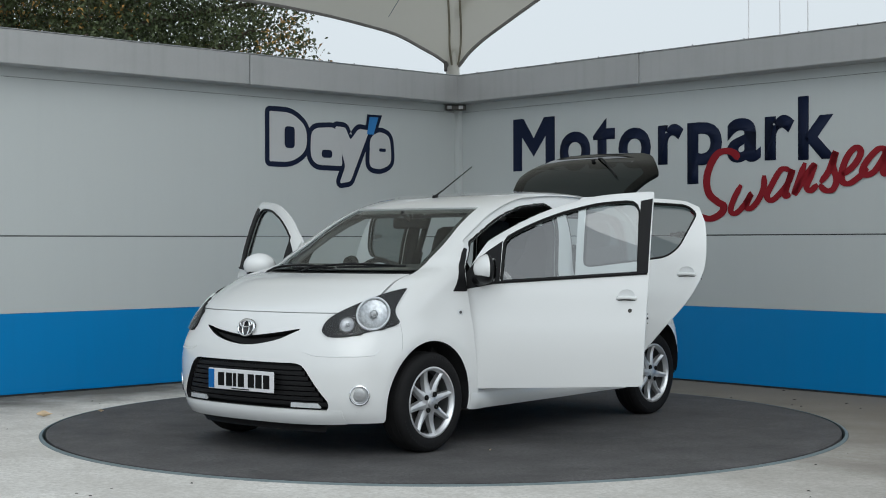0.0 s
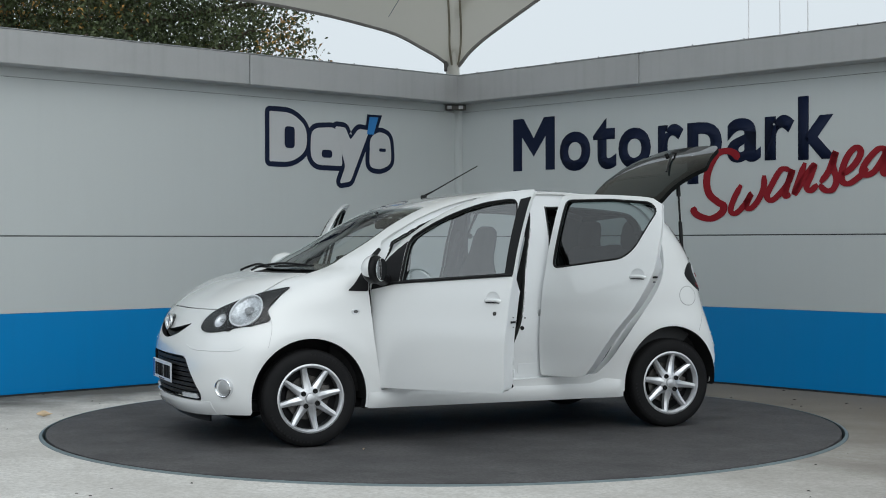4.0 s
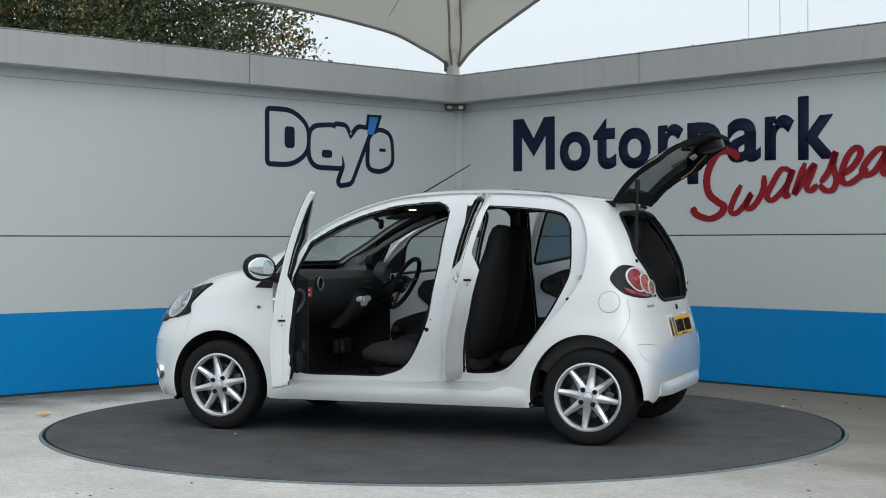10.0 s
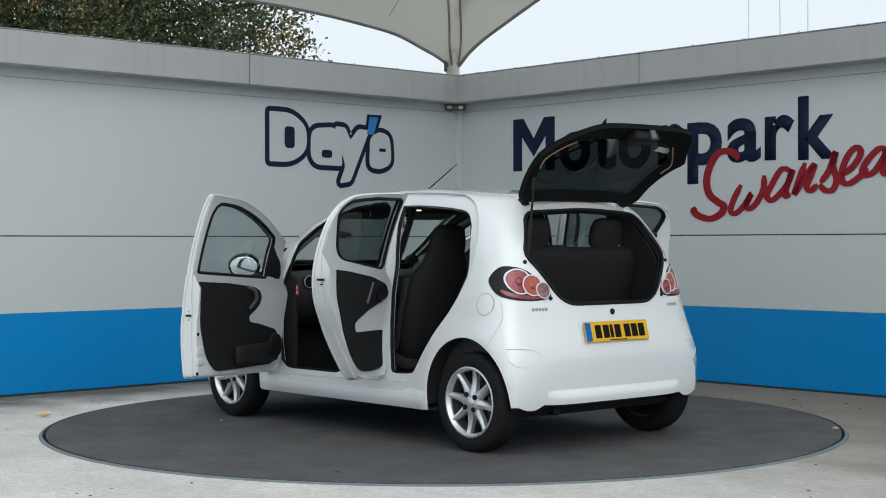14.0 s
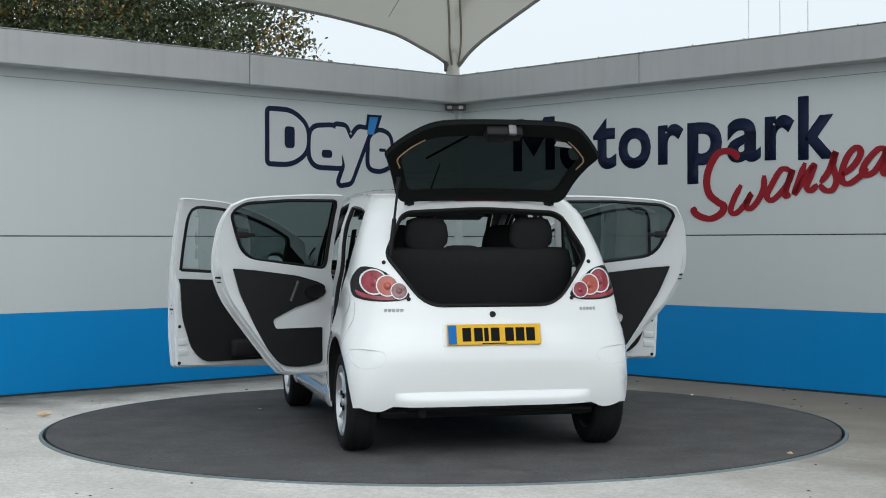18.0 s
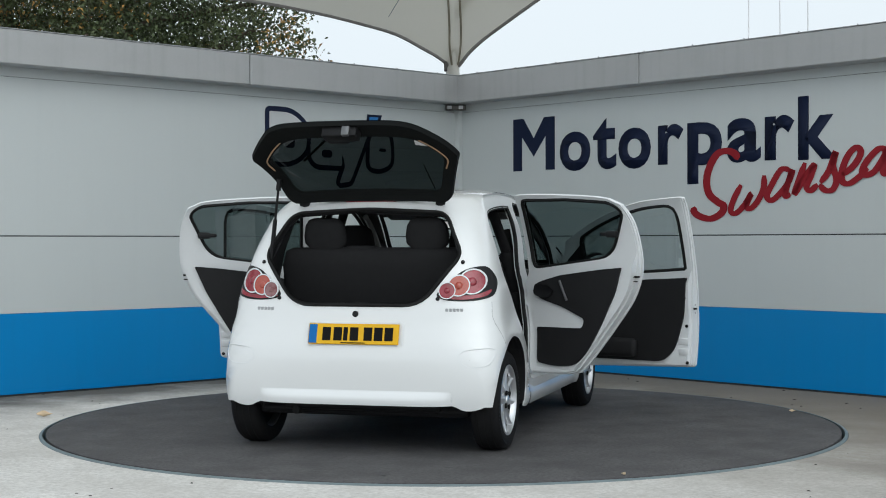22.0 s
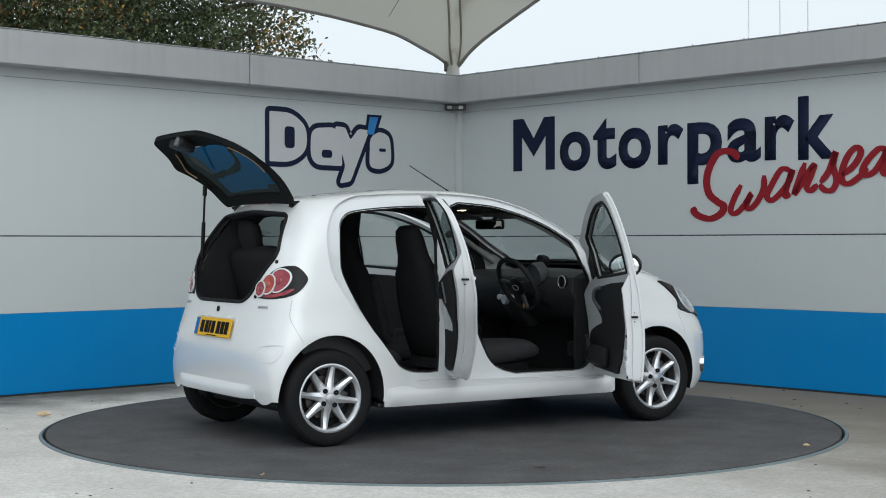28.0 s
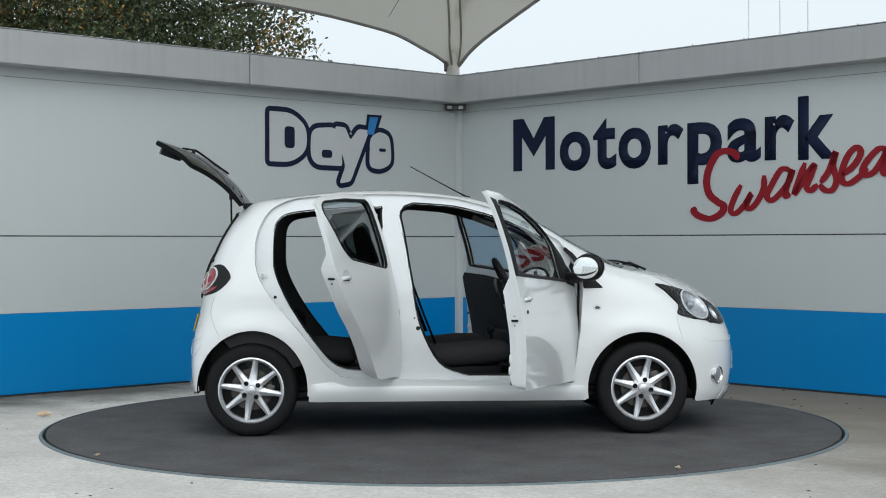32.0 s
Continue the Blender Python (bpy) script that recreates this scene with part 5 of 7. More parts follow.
# bumper crease lines
for sg in (1, -1):
    for pts, name in (([(wrap_y(.42, .56), .575), (wrap_y(.50, .555), .555), (wrap_y(.62, .552), .552), (wrap_x(1.60, .556), .556), (wrap_x(1.555, .58), .585)], "bumper_crease"),):
        P, N = lamp_map(np.array(spline(pts, 6)))
        bm = bmesh.new()
        tube(bm, [Vector(p * (1, sg, 1) - n * (1, sg, 1) * 0.001) for p, n in zip(P, N)], 0.003, 5)
        part(name, bm, M_JAMB, car)

# ---- tail: lamps, plate, badges ----
tail_map = wrap(False)


def tail_th(y, z):
    return wrap_y(y, z)


TAIL = spline([(tail_th(.455, .88), .875), (tail_th(.52, .945), .945), (tail_th(.60, 1.005), 1.008), (tail_th(.685, 1.03), 1.028), (wrap_x(-1.33, 1.0, False), 1.005), (wrap_x(-1.305, .94, False), .945), (wrap_x(-1.37, .875, False), .875), (tail_th(.70, .85), .848), (tail_th(.60, .838), .838), (tail_th(.50, .842), .845)], 4, True)
for mirror in (False, True):
    flip = Matrix.Diagonal((1, -1 if mirror else 1, 1, 1))
    s = Shell()
    s.add(tail_map, TAIL, [], 0.05, 0.003, 0.012)
    lamp = s.make("tail_lamp", M_BEZEL, car, "black tail lamp with three ringed red lenses", mirror=mirror)
    s = Shell()
    lower = spline([(tail_th(.47, .862), .862), (tail_th(.55, .862), .868), (tail_th(.66, .87), .872), (tail_th(.735, .89), .90), (tail_th(.72, .86), .868), (tail_th(.62, .845), .847), (tail_th(.52, .848), .85)], 4, True)
    s.add(tail_map, lower, [], 0.05, 0.006, 0.004)
    s.make("lower_lens", M_RED, lamp, "red lower lens", mirror=mirror)
    for y, z, r, m_l, lift in ((.642, .943, .070, M_RED, .003), (.573, .921, .059, M_AMBER, .007), (.512, .893, .046, M_PINK if not mirror else M_RED, .011)):
        disc = lambda k, n: [(tail_th(y + r * k * math.cos(q), z + r * k * math.sin(q)), z + r * k * math.sin(q)) for q in (2 * math.pi * i / n for i in range(n))]
        s = Shell()
        s.add(tail_map, disc(.92, 28), [], 0.03, lift + .002, 0.006)
        s.make("lens", m_l, lamp, mirror=mirror)
        s = Shell()
        s.add(tail_map, disc(1.0, 32), [disc(.895, 32)], 0.05, lift + .0055, 0.010)
        s.make("ring", M_LENS_WHITE, lamp, "pale silver ring", mirror=mirror)
        P, N = tail_map(np.array([(tail_th(y, z), z)]))
        bm = bmesh.new()
        lathe(bm, [(r * .36, .0), (r * .30, .005), (r * .15, .008), (.001, .009)], 20, flip @ facing(Vector(P[0] + N[0] * (lift + .001)), Vector(N[0])))
        bmesh.ops.recalc_face_normals(bm, faces=bm.faces)
        part("lens_bull", bm, m_l, lamp, smooth=60)
plate(car, Matrix.Translation((-1.566, 0.0, 0.657)) @ Matrix.Rotation(radians(90), 4, "Z") @ Matrix.Rotation(radians(14), 4, "X") @ Matrix.Diagonal((-1, 1, 1, 1)), M_YELLOW, "yellow rear number plate")
s = Shell()
s.add(on_tail, rounded([(-.285, .59), (.285, .59), (.285, .725), (-.285, .725)], .02, 3), [rounded([(-.27, .60), (.27, .60), (.27, .715), (-.27, .715)], .012, 3)], 0.06, 0.003, 0.006)
s.make("plate_recess", M_JAMB, car, "white moulding round the rear plate")
for y, w in ((.545, .055), (-.555, .05)):
    for i in range(5):
        P, N = on_tail(np.array([(y - w + w * 2 * (i + .5) / 5, .79)]))
        bm = bmesh.new()
        box(bm, (-.003, -w * .16, -.009), (.003, w * .16, .009), 0.002, Matrix.Translation(Vector(P[0])), 1)
        part("badge_bar", bm, M_GALV, car)
P, N = on_tail(np.array([(0.0, .765)]))
bm = bmesh.new()
lathe(bm, [(.018, -.004), (.017, .006), (.008, .008), (.001, .004)], 16, facing(Vector(P[0]), Vector(N[0])))
part("hatch_lock", bm, M_BLACK, car, "round black hatch lock", smooth=40)


def on_tail_lip(V):
    P, N = on_tail(V)
    rise = lambda z: .030 * np.clip(1 - (np.abs(V[:, 0]) / .56) ** 8, 0, 1) * np.sin(np.clip((.348 - z) / .05, 0, 1.2) * math.pi * .5)
    return swell(P, N, V[:, 1], rise)


s = Shell()
s.add(on_tail_lip, resample([(y, .2745) for y in np.linspace(-.555, .555, 50)] + [(y, .3485) for y in np.linspace(.555, -.555, 50)], .02), [], .018, 0.0015, 0.012)
s.make("bumper_lip", M_PAINT, car, "white moulded bumper lip")


# rounded sills with the dark seam under them
def on_sill(V):
    P, N = on_side(V)
    rise = lambda z: .018 * np.sin(np.clip((.325 - z) / .12, 0, 1) * math.pi * .85) * np.clip((.835 - np.abs(V[:, 0])) / .05, 0, 1)
    return swell(P, N, V[:, 1], rise)


both_sides("sill_cover", on_sill, resample([(-.835, .207), (.835, .207), (.83, .297), (-.60, .297), (-.70, .325), (-.83, .31)], .02), M_PAINT, car, "white rounded sill", h=.02, lift=.0015, thick=.008)
for sg in (1, -1):
    pts = [(.78, .535), (.81, .563), (.90, .577), (1.10, .585), (1.28, .582), (1.318, .566), (1.305, .542), (1.25, .515), (1.17, .494), (1.0, .483), (.88, .488), (.81, .507)]
    P, N = tail_map(np.array(spline(pts, 6, True)))
    bm = bmesh.new()
    tube(bm, [Vector(p * (1, sg, 1) - n * (1, sg, 1) * 0.001) for p, n in zip(P, N)], 0.0024, 5, True)
    part("bumper_crease", bm, M_JAMB, car)
# rear diffuser and underbody
bm = bmesh.new()
box(bm, (-1.44, -.46, .22), (-1.36, .46, .29), 0.02)
part("rear_undertray", bm, M_BLACK, car, "dark underside of the rear bumper")
bm = bmesh.new()
box(bm, (-1.42, -.62, .19), (1.6, .62, .26), 0.03)
part("underbody", bm, M_BLACK, car, "dark underbody")
bm = bmesh.new()
tube(bm, spline([(.2, .1, .17), (-.4, .12, .16), (-1.0, .3, .19), (-1.46, .38, .22)], 6), .025, 8)
tube(bm, [(-1.17, -.62, .25), (-1.17, .62, .25)], .03, 8)
part("exhaust_and_axle", bm, M_CARPET, car, "dark steel exhaust and axle", smooth=60)
for sg in (1, -1):
    bm = bmesh.new()
    box(bm, (-.84, sg * .70 - .03, .195), (.84, sg * .70 + .03, .225), 0.01)
    part("sill_seam", bm, M_STEEL, car, "dark seam under the sill")
for cx, rx, rz in ARCHES.values():
    for sg in (1, -1):
        bm = bmesh.new()
        prof = [(cx + (rx - 0.002) * math.cos(t), .278 + (rz - 0.002) * math.sin(t)) for t in np.linspace(radians(-4), radians(184), 30)]
        rows = []
        for yy in (.79, .70, .55):
            rows.append([bm.verts.new((x, sg * min(yy, float(skin_y(x, max(z, .2))) - .012), z)) for x, z in prof])
        for i in range(2):
            for j in range(29):
                bm.faces.new((rows[i][j], rows[i][j + 1], rows[i + 1][j + 1], rows[i + 1][j]))
        bm.faces.new(rows[2])
        part("wheel_arch_liner", bm, M_CARPET, car, "black wheel arch liner", smooth=50)
# seams between bumpers and wings
for pts in ([(-1.40, .835), (-1.42, .74), (-1.395, .66), (-1.365, .60)], [(1.395, .715), (1.40, .66), (1.425, .57)]):
    for sg in (1, -1):
        P, N = on_side(np.array(spline(pts, 5)))
        bm = bmesh.new()
        tube(bm, [Vector((p[0], sg * (p[1] - .0006), p[2])) for p in P], 0.0014, 5)
        part("panel_seam", bm, M_SEAM, car)
# fuel flap
s = Shell()
circle = lambda cx, cz, r, n=28: [(cx + r * math.cos(2 * math.pi * i / n), cz + r * math.sin(2 * math.pi * i / n)) for i in range(n)]
s.add(on_side, circle(-1.305, .82, .062), [circle(-1.305, .82, .058)], 0.1, 0.0015, 0.001)
s.make("fuel_flap_gap", M_SEAM, car)
s = Shell()
s.add(on_side, circle(-1.305, .82, .0575), [], 0.03, 0.002, 0.001)
s.make("fuel_flap", M_PAINT, car, "round white fuel flap")
# aerial, roof lamp
bm = bmesh.new()
box(bm, (.155, -.014, 1.432), (.195, .014, 1.462), 0.010)
part("aerial_base", bm, M_BLACK, car, smooth=40)
bm = bmesh.new()
tube(bm, [(.18, 0, 1.452), (.10, 0, 1.492), (-.20, 0, 1.655)], [.008, .0045, .003], 6)
part("aerial", bm, M_BLACK, car, "thin black aerial", smooth=40)
s = Shell()
s.add(on_tail, [(y, 1.392) for y in np.linspace(-.15, .15, 12)] + [(y, 1.406) for y in np.linspace(.145, -.145, 12)], [], 0.05, 0.006, 0.02)
s.make("high_brake_light", M_RED, car, "red high brake light")
# rubber stops round the hatch opening, plugs and strikers on the door jambs
for sg in (1, -1):
    for y, z in ((.585, 1.05), (.462, .85)):
        P, N = on_tail(np.array([(sg * y, z)]))
        bm = bmesh.new()
        lathe(bm, [(.011, -.003), (.011, .006), (.006, .010), (.001, .010)], 14, facing(Vector(P[0]), Vector(N[0])))
        part("rubber_stop", bm, M_BLACK, car, smooth=50)
    for x, z, r in ((-.178, .640, .013), (-.20, .70, .005), (-.33, .50, .006), (-1.040, .830, .010), (.745, .60, .009)):
        P, N = on_jamb(np.array([(x, z)]))
        bm = bmesh.new()
        lathe(bm, [(r, -.002), (r, .003), (.001, .004)], 14, Matrix.Diagonal((1, sg, 1, 1)) @ facing(Vector(P[0]), Vector(N[0])))
        bmesh.ops.recalc_face_normals(bm, faces=bm.faces)
        part("jamb_plug", bm, M_BLACK, car, smooth=50)
    for lo, hi in (((-.285, .475), (-.235, .505)), ((-.30, .365), (-.15, .425))):
        s = Shell()
        s.add(on_jamb, resample(rounded([lo, (hi[0], lo[1]), hi, (lo[0], hi[1])], .012, 3), .02), [], .03, .003, .004)
        s.make("pressed_pad", M_JAMB, car, mirror=sg < 0)
    for x, z in ((-.31, .73), (-1.105, .955)):
        P, N = on_jamb(np.array([(x, z)]))
        bm = bmesh.new()
        box(bm, (-.022, -.002, -.02), (.022, .004, .02), .003)
        tube(bm, [(-.01, .0, -.012), (-.01, .022, -.012), (-.01, .022, .012), (-.01, .0, .012)], .004, 6)
        bmesh.ops.transform(bm, matrix=Matrix.Diagonal((1, sg, 1, 1)) @ Matrix.Translation(Vector(P[0])), verts=bm.verts)
        bmesh.ops.recalc_face_normals(bm, faces=bm.faces)
        part("striker", bm, M_JAMB if x < -1 else M_GALV, car, smooth=40)
# wipers
for x0, y0, x1, y1 in ((1.225, -.06, 1.10, .46), (1.215, -.36, 1.215, .04)):
    bm = bmesh.new()
    z0, z1 = float(skin_z(np.array([x0]), np.array([y0]))[0]), float(skin_z(np.array([x1]), np.array([y1]))[0])
    tube(bm, spline([(x0 + .06, y0 - .04, z0 - .01), (x0, y0, z0 + .018), ((x0 + x1) / 2, (y0 + y1) / 2, (z0 + z1) / 2 + .028), (x1, y1, z1 + .014)], 6), .007, 6)
    tube(bm, [((x0 * .7 + x1 * .3), (y0 * .7 + y1 * .3), (z0 * .7 + z1 * .3) + .012), (x1 + (x1 - x0) * .15, y1 + (y1 - y0) * .15, z1 + .012)], .006, 6)
    part("wiper", bm, M_BLACK, car, "black windscreen wiper", smooth=60)
# black triangles ahead of the door mirrors
both_sides("mirror_corner", on_side, resample(rounded([(.945, .882), (.823, .878), (.812, .972), (.744, 1.083), (.712, 1.118), (.722, 1.128), (.768, 1.092), (.85, .988), (.908, .915)], [.010, .01, .02, .02, .005, .005, .02, .02, .02], 3), .015), M_BLACK, car, "black plastic corner piece", h=0.02, lift=0.003, thick=0.01)

# black strips on the jambs that paint the shade of the door hinge gap
for mirror in (False, True):
    s = Shell()
    s.add(on_jamb, resample([(.773, .34), (.782, .34), (.797, .62), (.808, .88), (.80, .97), (.755, 1.03), (.745, 1.0), (.793, .90)], STEP), [], .03, .024, .004)
    s.make("hinge_gap_shade", M_SEAL, car, "black strip for the shaded hinge gap", mirror=mirror)

# ---- seals round the openings ----
for loop in (FA, RA):
    for sg in (1, -1):
        P, N = on_jamb(np.array(loop))
        bm = bmesh.new()
        tube(bm, [Vector((p[0], sg * (p[1] - .012), p[2])) for p in P], .013, 6, True)
        part("door_seal", bm, M_SEAL, car, "black rubber door seal", smooth=60)
P, N = on_tail(np.array(HATCH))
bm = bmesh.new()
tube(bm, [Vector(p + n * .002) for p, n in zip(P, N)], .011, 6, True)
part("hatch_seal", bm, M_SEAL, car, "black rubber hatch seal", smooth=60)

# ---- doors ----
FWIN = resample([(.575, .935), (.582, .95), (.575, 1.155)] + roof_line(.555, -.12, .062, 20) + [(-.158, 1.386), (-.186, 1.368), (-.199, 1.338), (-.205, 1.30), (-.205, .99), (-.198, .984), (.2, .958)], STEP)
RWIN = resample(rounded([(-.370, 1.000), (-.370, 1.412), (-.70, 1.410), (-1.00, 1.388), (-1.072, 1.335), (-.965, 1.120), (-.885, 1.062)], [.05, .035, 0, .04, .045, .05, .05], 4), STEP)
BELT = lambda x: np.where(x < -.32, 1.0 + (-.40 - x) * .13, .975 - (x + .3) * .055)
DOOR_T = lambda V: 0.035 + 0.065 * np.clip((BELT(V[:, 0]) + .01 - V[:, 1]) / 0.09, 0, 1) - 0.035 * np.clip((.42 - V[:, 1]) / .1, 0, 1)


def turn_of(poly):
    """Positive where an outline runs anticlockwise."""
    P = np.array(poly)
    Q2 = np.roll(P, -1, 0)
    return float((P[:, 0] * Q2[:, 1] - P[:, 1] * Q2[:, 0]).sum())


def side_point(x, z, lift=0.0):
    return Vector((x, float(skin_y(x, z)) + lift, z))


def build_door(name, label, outline, window, hinge, angle, mirror, glass, front):
    sg = -1 if mirror else 1
    flip = Matrix.Translation((-hinge[0], -hinge[1] * sg, 0)) @ Matrix.Diagonal((1, sg, 1, 1))
    org = (hinge[0], hinge[1] * sg, 0)

    def put(nm, bm, material, text="", smooth=40, parent=None):
        bmesh.ops.transform(bm, matrix=flip, verts=bm.verts)
        bmesh.ops.recalc_face_normals(bm, faces=bm.faces)
        return part(nm, bm, material, parent or door, text, smooth=smooth)

    def panel(nm, poly, material, text, lift, thick, h=0.035, holes=(), inner=0.0):
        sh = Shell()
        mp = on_side
        if inner:
            def mp(V):
                P, N = on_side(V)
                P = P - np.c_[np.zeros(len(P)), (DOOR_T(V) if inner == 1 else np.full(len(V), inner)), np.zeros(len(P))]
                return P, np.tile((0.0, -1.0, 0.0), (len(P), 1))
        sh.add(mp, poly, holes, h, lift, thick)
        return sh.make(nm, material, door, text, org, mirror)

    sh = Shell()
    # outer skin with its folded flange, then the stepped inner pan
    sh.add(on_side, outline, [window], STEP, 0, 0.013, mats=(0, 1, 1))
    side_in = lambda k: resample(block_shape(outline, -k if turn_of(outline) > 0 else k), STEP)

    def P_in(V):
        P, N = on_side(V)
        return P - np.c_[np.zeros(len(P)), np.full(len(P), .010), np.zeros(len(P))], N

    door = sh.make(name, [M_PAINT, M_JAMB], car, label, org, mirror)
    door.matrix_local = Matrix.Translation((hinge[0], hinge[1] * sg, 0)) @ Matrix.Rotation(radians(-angle * sg), 4, "Z")
    for inset, depth, nm in ((.008, lambda V: .021 + .036 * np.clip((BELT(V[:, 0]) + .05 - V[:, 1]) / .30, 0, 1) - .018 * np.clip((.45 - V[:, 1]) / .12, 0, 1), "shut_face"), (.019, lambda V: DOOR_T(V) - .010, "inner_pan")):
        sh = Shell()
        sh.add(P_in, side_in(inset), [window], STEP, 0, 0, depth)
        sh.make(nm, M_JAMB, door, "white painted inner door pressing", org, mirror)
    g = panel("window_glass", block_shape(window, 0.008), glass, "", -0.016, 0.0, 0.06)
    g.visible_shadow = False
    # rubber round the glass
    P, N = on_side(np.array(window))
    bm = bmesh.new()
    tube(bm, [Vector(p) - Vector((0, .006, 0)) for p in P], .0085, 6, True)
    put("window_rubber", bm, M_SEAL)
    bm = bmesh.new()
    tube(bm, [Vector(p) - Vector((0, .034, 0)) for p in P], .011, 6, True)
    put("inner_window_rubber", bm, M_SEAL)
    # outer handle
    hx, hz = (-.145, .852) if front else (-1.02, .965)
    c = side_point(hx, hz)
    dish = facing(c + Vector((0, .0012, .004)), Vector((0, 1, 0))) @ Matrix.Diagonal((1.25, 1, 1, 1))
    bm = bmesh.new()
    lathe(bm, [(.038, .0008), (.034, -.001), (.02, -.003), (.001, -.004)], 24, dish)
    put("handle_dish", bm, M_JAMB, "shallow dish behind the handle", 60)
    bm = bmesh.new()
    tube(bm, spline([c + Vector((.052, .0, -.010)), c + Vector((.040, .011, -.006)), c + Vector((0, .016, -.004)), c + Vector((-.040, .011, -.006)), c + Vector((-.052, .0, -.010))], 4), .0095, 8, flat=1.1)
    put("outer_handle", bm, M_PAINT, "white pull handle", 60)
    # black bar that draws the shadow line below the handle
    bm = bmesh.new()
    tube(bm, [c + Vector((.048, .004, -.018)), c + Vector((0, .010, -.0155)), c + Vector((-.048, .004, -.018))], .0042, 6)
    put("handle_shadow", bm, M_BLACK, "dark bar for the shadow under the handle", 60)
    if front:
        bm = bmesh.new()
        lathe(bm, [(.012, -.004), (.011, .004), (.005, .004), (.001, .001)], 14, facing(side_point(-.165, .775), Vector((0, 1, 0))))
        put("door_lock", bm, M_STEEL)
    # latch on the shut face, hinges and check strap
    zl = .73 if front else .955
    xe = -.257 if front else -1.091
    y0 = float(skin_y(xe, zl)) - .002
    bm = bmesh.new()
    if front:
        box(bm, (xe - .003, y0 - .068, zl - .005), (xe + .002, y0 - .028, zl + .007), 0.002)
        for dz in (-.026, .026):
            box(bm, (xe - .003, y0 - .052, zl + dz - .0035), (xe + .002, y0 - .045, zl + dz + .0035), 0.003)
    else:
        box(bm, (-1.112, y0 - .068, zl - .005), (-1.075, y0 - .028, zl + .007), 0.002)
        for dz in (-.026, .026):
            box(bm, (-1.110, y0 - .052, zl + dz - .0035), (-1.075, y0 - .045, zl + dz + .0035), 0.003)
    put("latch", bm, M_BLACK, "black door latch")
    for z in (.46, .80):
        bm = bmesh.new()
        yh = float(skin_y(hinge[0], z))
        box(bm, (hinge[0] - .03, yh - .09, z - .03), (hinge[0] + (.035 if front else .03), yh - .055, z + .03), 0.008)
        put("hinge", bm, M_JAMB, "painted steel hinge")
    # trim on the inside
    if front:
        trim = rounded([(.62, .385), (.71, .49), (.67, .60), (.45, .65), (.34, .665), (.32, .70), (.43, .765), (.455, .82), (.40, .88), (.08, .915), (-.235, .93), (-.205, .69), (-.13, .46), (-.04, .385)], [.08, .06, .05, .03, .02, .02, .04, .05, .05, .03, .01, .05, .06, .06], 4)
    else:
        trim = rounded([(-.40, .43), (-.40, .645), (-.725, .645), (-.752, .70), (-.60, .77), (-.445, .815), (-.40, .85), (-.40, .90), (-.46, .925), (-.60, .962), (-.89, .998), (-1.04, 1.01), (-.97, .85), (-.87, .68), (-.76, .505), (-.68, .42), (-.54, .41)], [.03, .01, .02, .03, .02, .04, .03, .03, .03, .02, .02, .01, .03, .04, .05, .06, .05], 4)
    panel("trim_panel", resample(trim, STEP), M_TRIM, "black moulded inner trim", 0.012, 0.012, inner=1)
    bm = bmesh.new()
    if front:
        inner_y = lambda x, z: float(skin_y(x, z)) - .125
        tube(bm, spline([(.27, inner_y(.2, .88) + .015, .885), (.31, inner_y(.24, .86) - .012, .865), (.335, inner_y(.26, .81) - .018, .81), (.32, inner_y(.25, .76) + .015, .75)], 5), .011, 8)
        put("pull_handle", bm, M_GREYPL, "grey inner pull handle", 60)
        bm = bmesh.new()
        box(bm, (.14, inner_y(.4, .5) - .040, .405), (.62, inner_y(.4, .5) + .02, .53), 0.035)
        put("door_pocket", bm, M_TRIM, "black door pocket", 60)
        bm = bmesh.new()
        lathe(bm, [(.075, -.01), (.072, .010), (.05, .014), (.001, .012)], 24, facing(Vector((.56, inner_y(.56, .51) - .04, .51)), Vector((0, -1, 0))))
        put("loudspeaker_cover", bm, M_BLACK, "round black loudspeaker cover", 50)
    else:
        inner_y = lambda x, z: float(skin_y(x, z)) - .125
        tube(bm, [(-.595, inner_y(-.6, .9) + .006, .93), (-.637, inner_y(-.64, .8) + .006, .81)], .008, 8)
        put("pull_handle", bm, M_GREYPL, "grey inner pull strip", 60)
        bm = bmesh.new()
        lathe(bm, [(.05, -.01), (.05, .012), (.03, .006), (.001, .004)], 20, facing(Vector((-.47, inner_y(-.5, .84) + .010, .865)), Vector((0, -1, 0))) @ Matrix.Diagonal((1.4, 1, .8, 1)))
        put("handle_cup", bm, M_BLACK, "", 50)
        bm = bmesh.new()
        cc = Vector((-.985, float(skin_y(-.985, 1.205)) - .05, 1.205))
        box(bm, cc - Vector((.035, .02, .02)), cc + Vector((.045, .012, .02)), 0.012)
        box(bm, cc + Vector((.03, -.018, -.012)), cc + Vector((.085, .0, .012)), 0.008)
        put("window_catch", bm, M_BLACK, "black pop-out window catch", 40)
    if front:
        # black post behind the glass, corner sail, mirror
        panel("window_post", resample([(-.207, .985), (-.2605, .985), (-.2725, 1.405), (-.205, 1.392)], STEP), M_BLACK, "black window post", 0.003, 0.004)
        panel("mirror_sail", resample([(.805, .885), (.80, .965), (.745, 1.045), (.66, 1.115), (.585, 1.165), (.588, .925), (.66, .912)], STEP), M_BLACK, "black mirror base corner", 0.003, 0.006)
        bm = bmesh.new()
        tube(bm, [side_point(x, .925 + (.66 - x) * .065, .004) for x in np.linspace(.66, -.257, 20)], .0085, 6)
        put("belt_strip", bm, M_BLACK, "black belt strip")
        bm = bmesh.new()
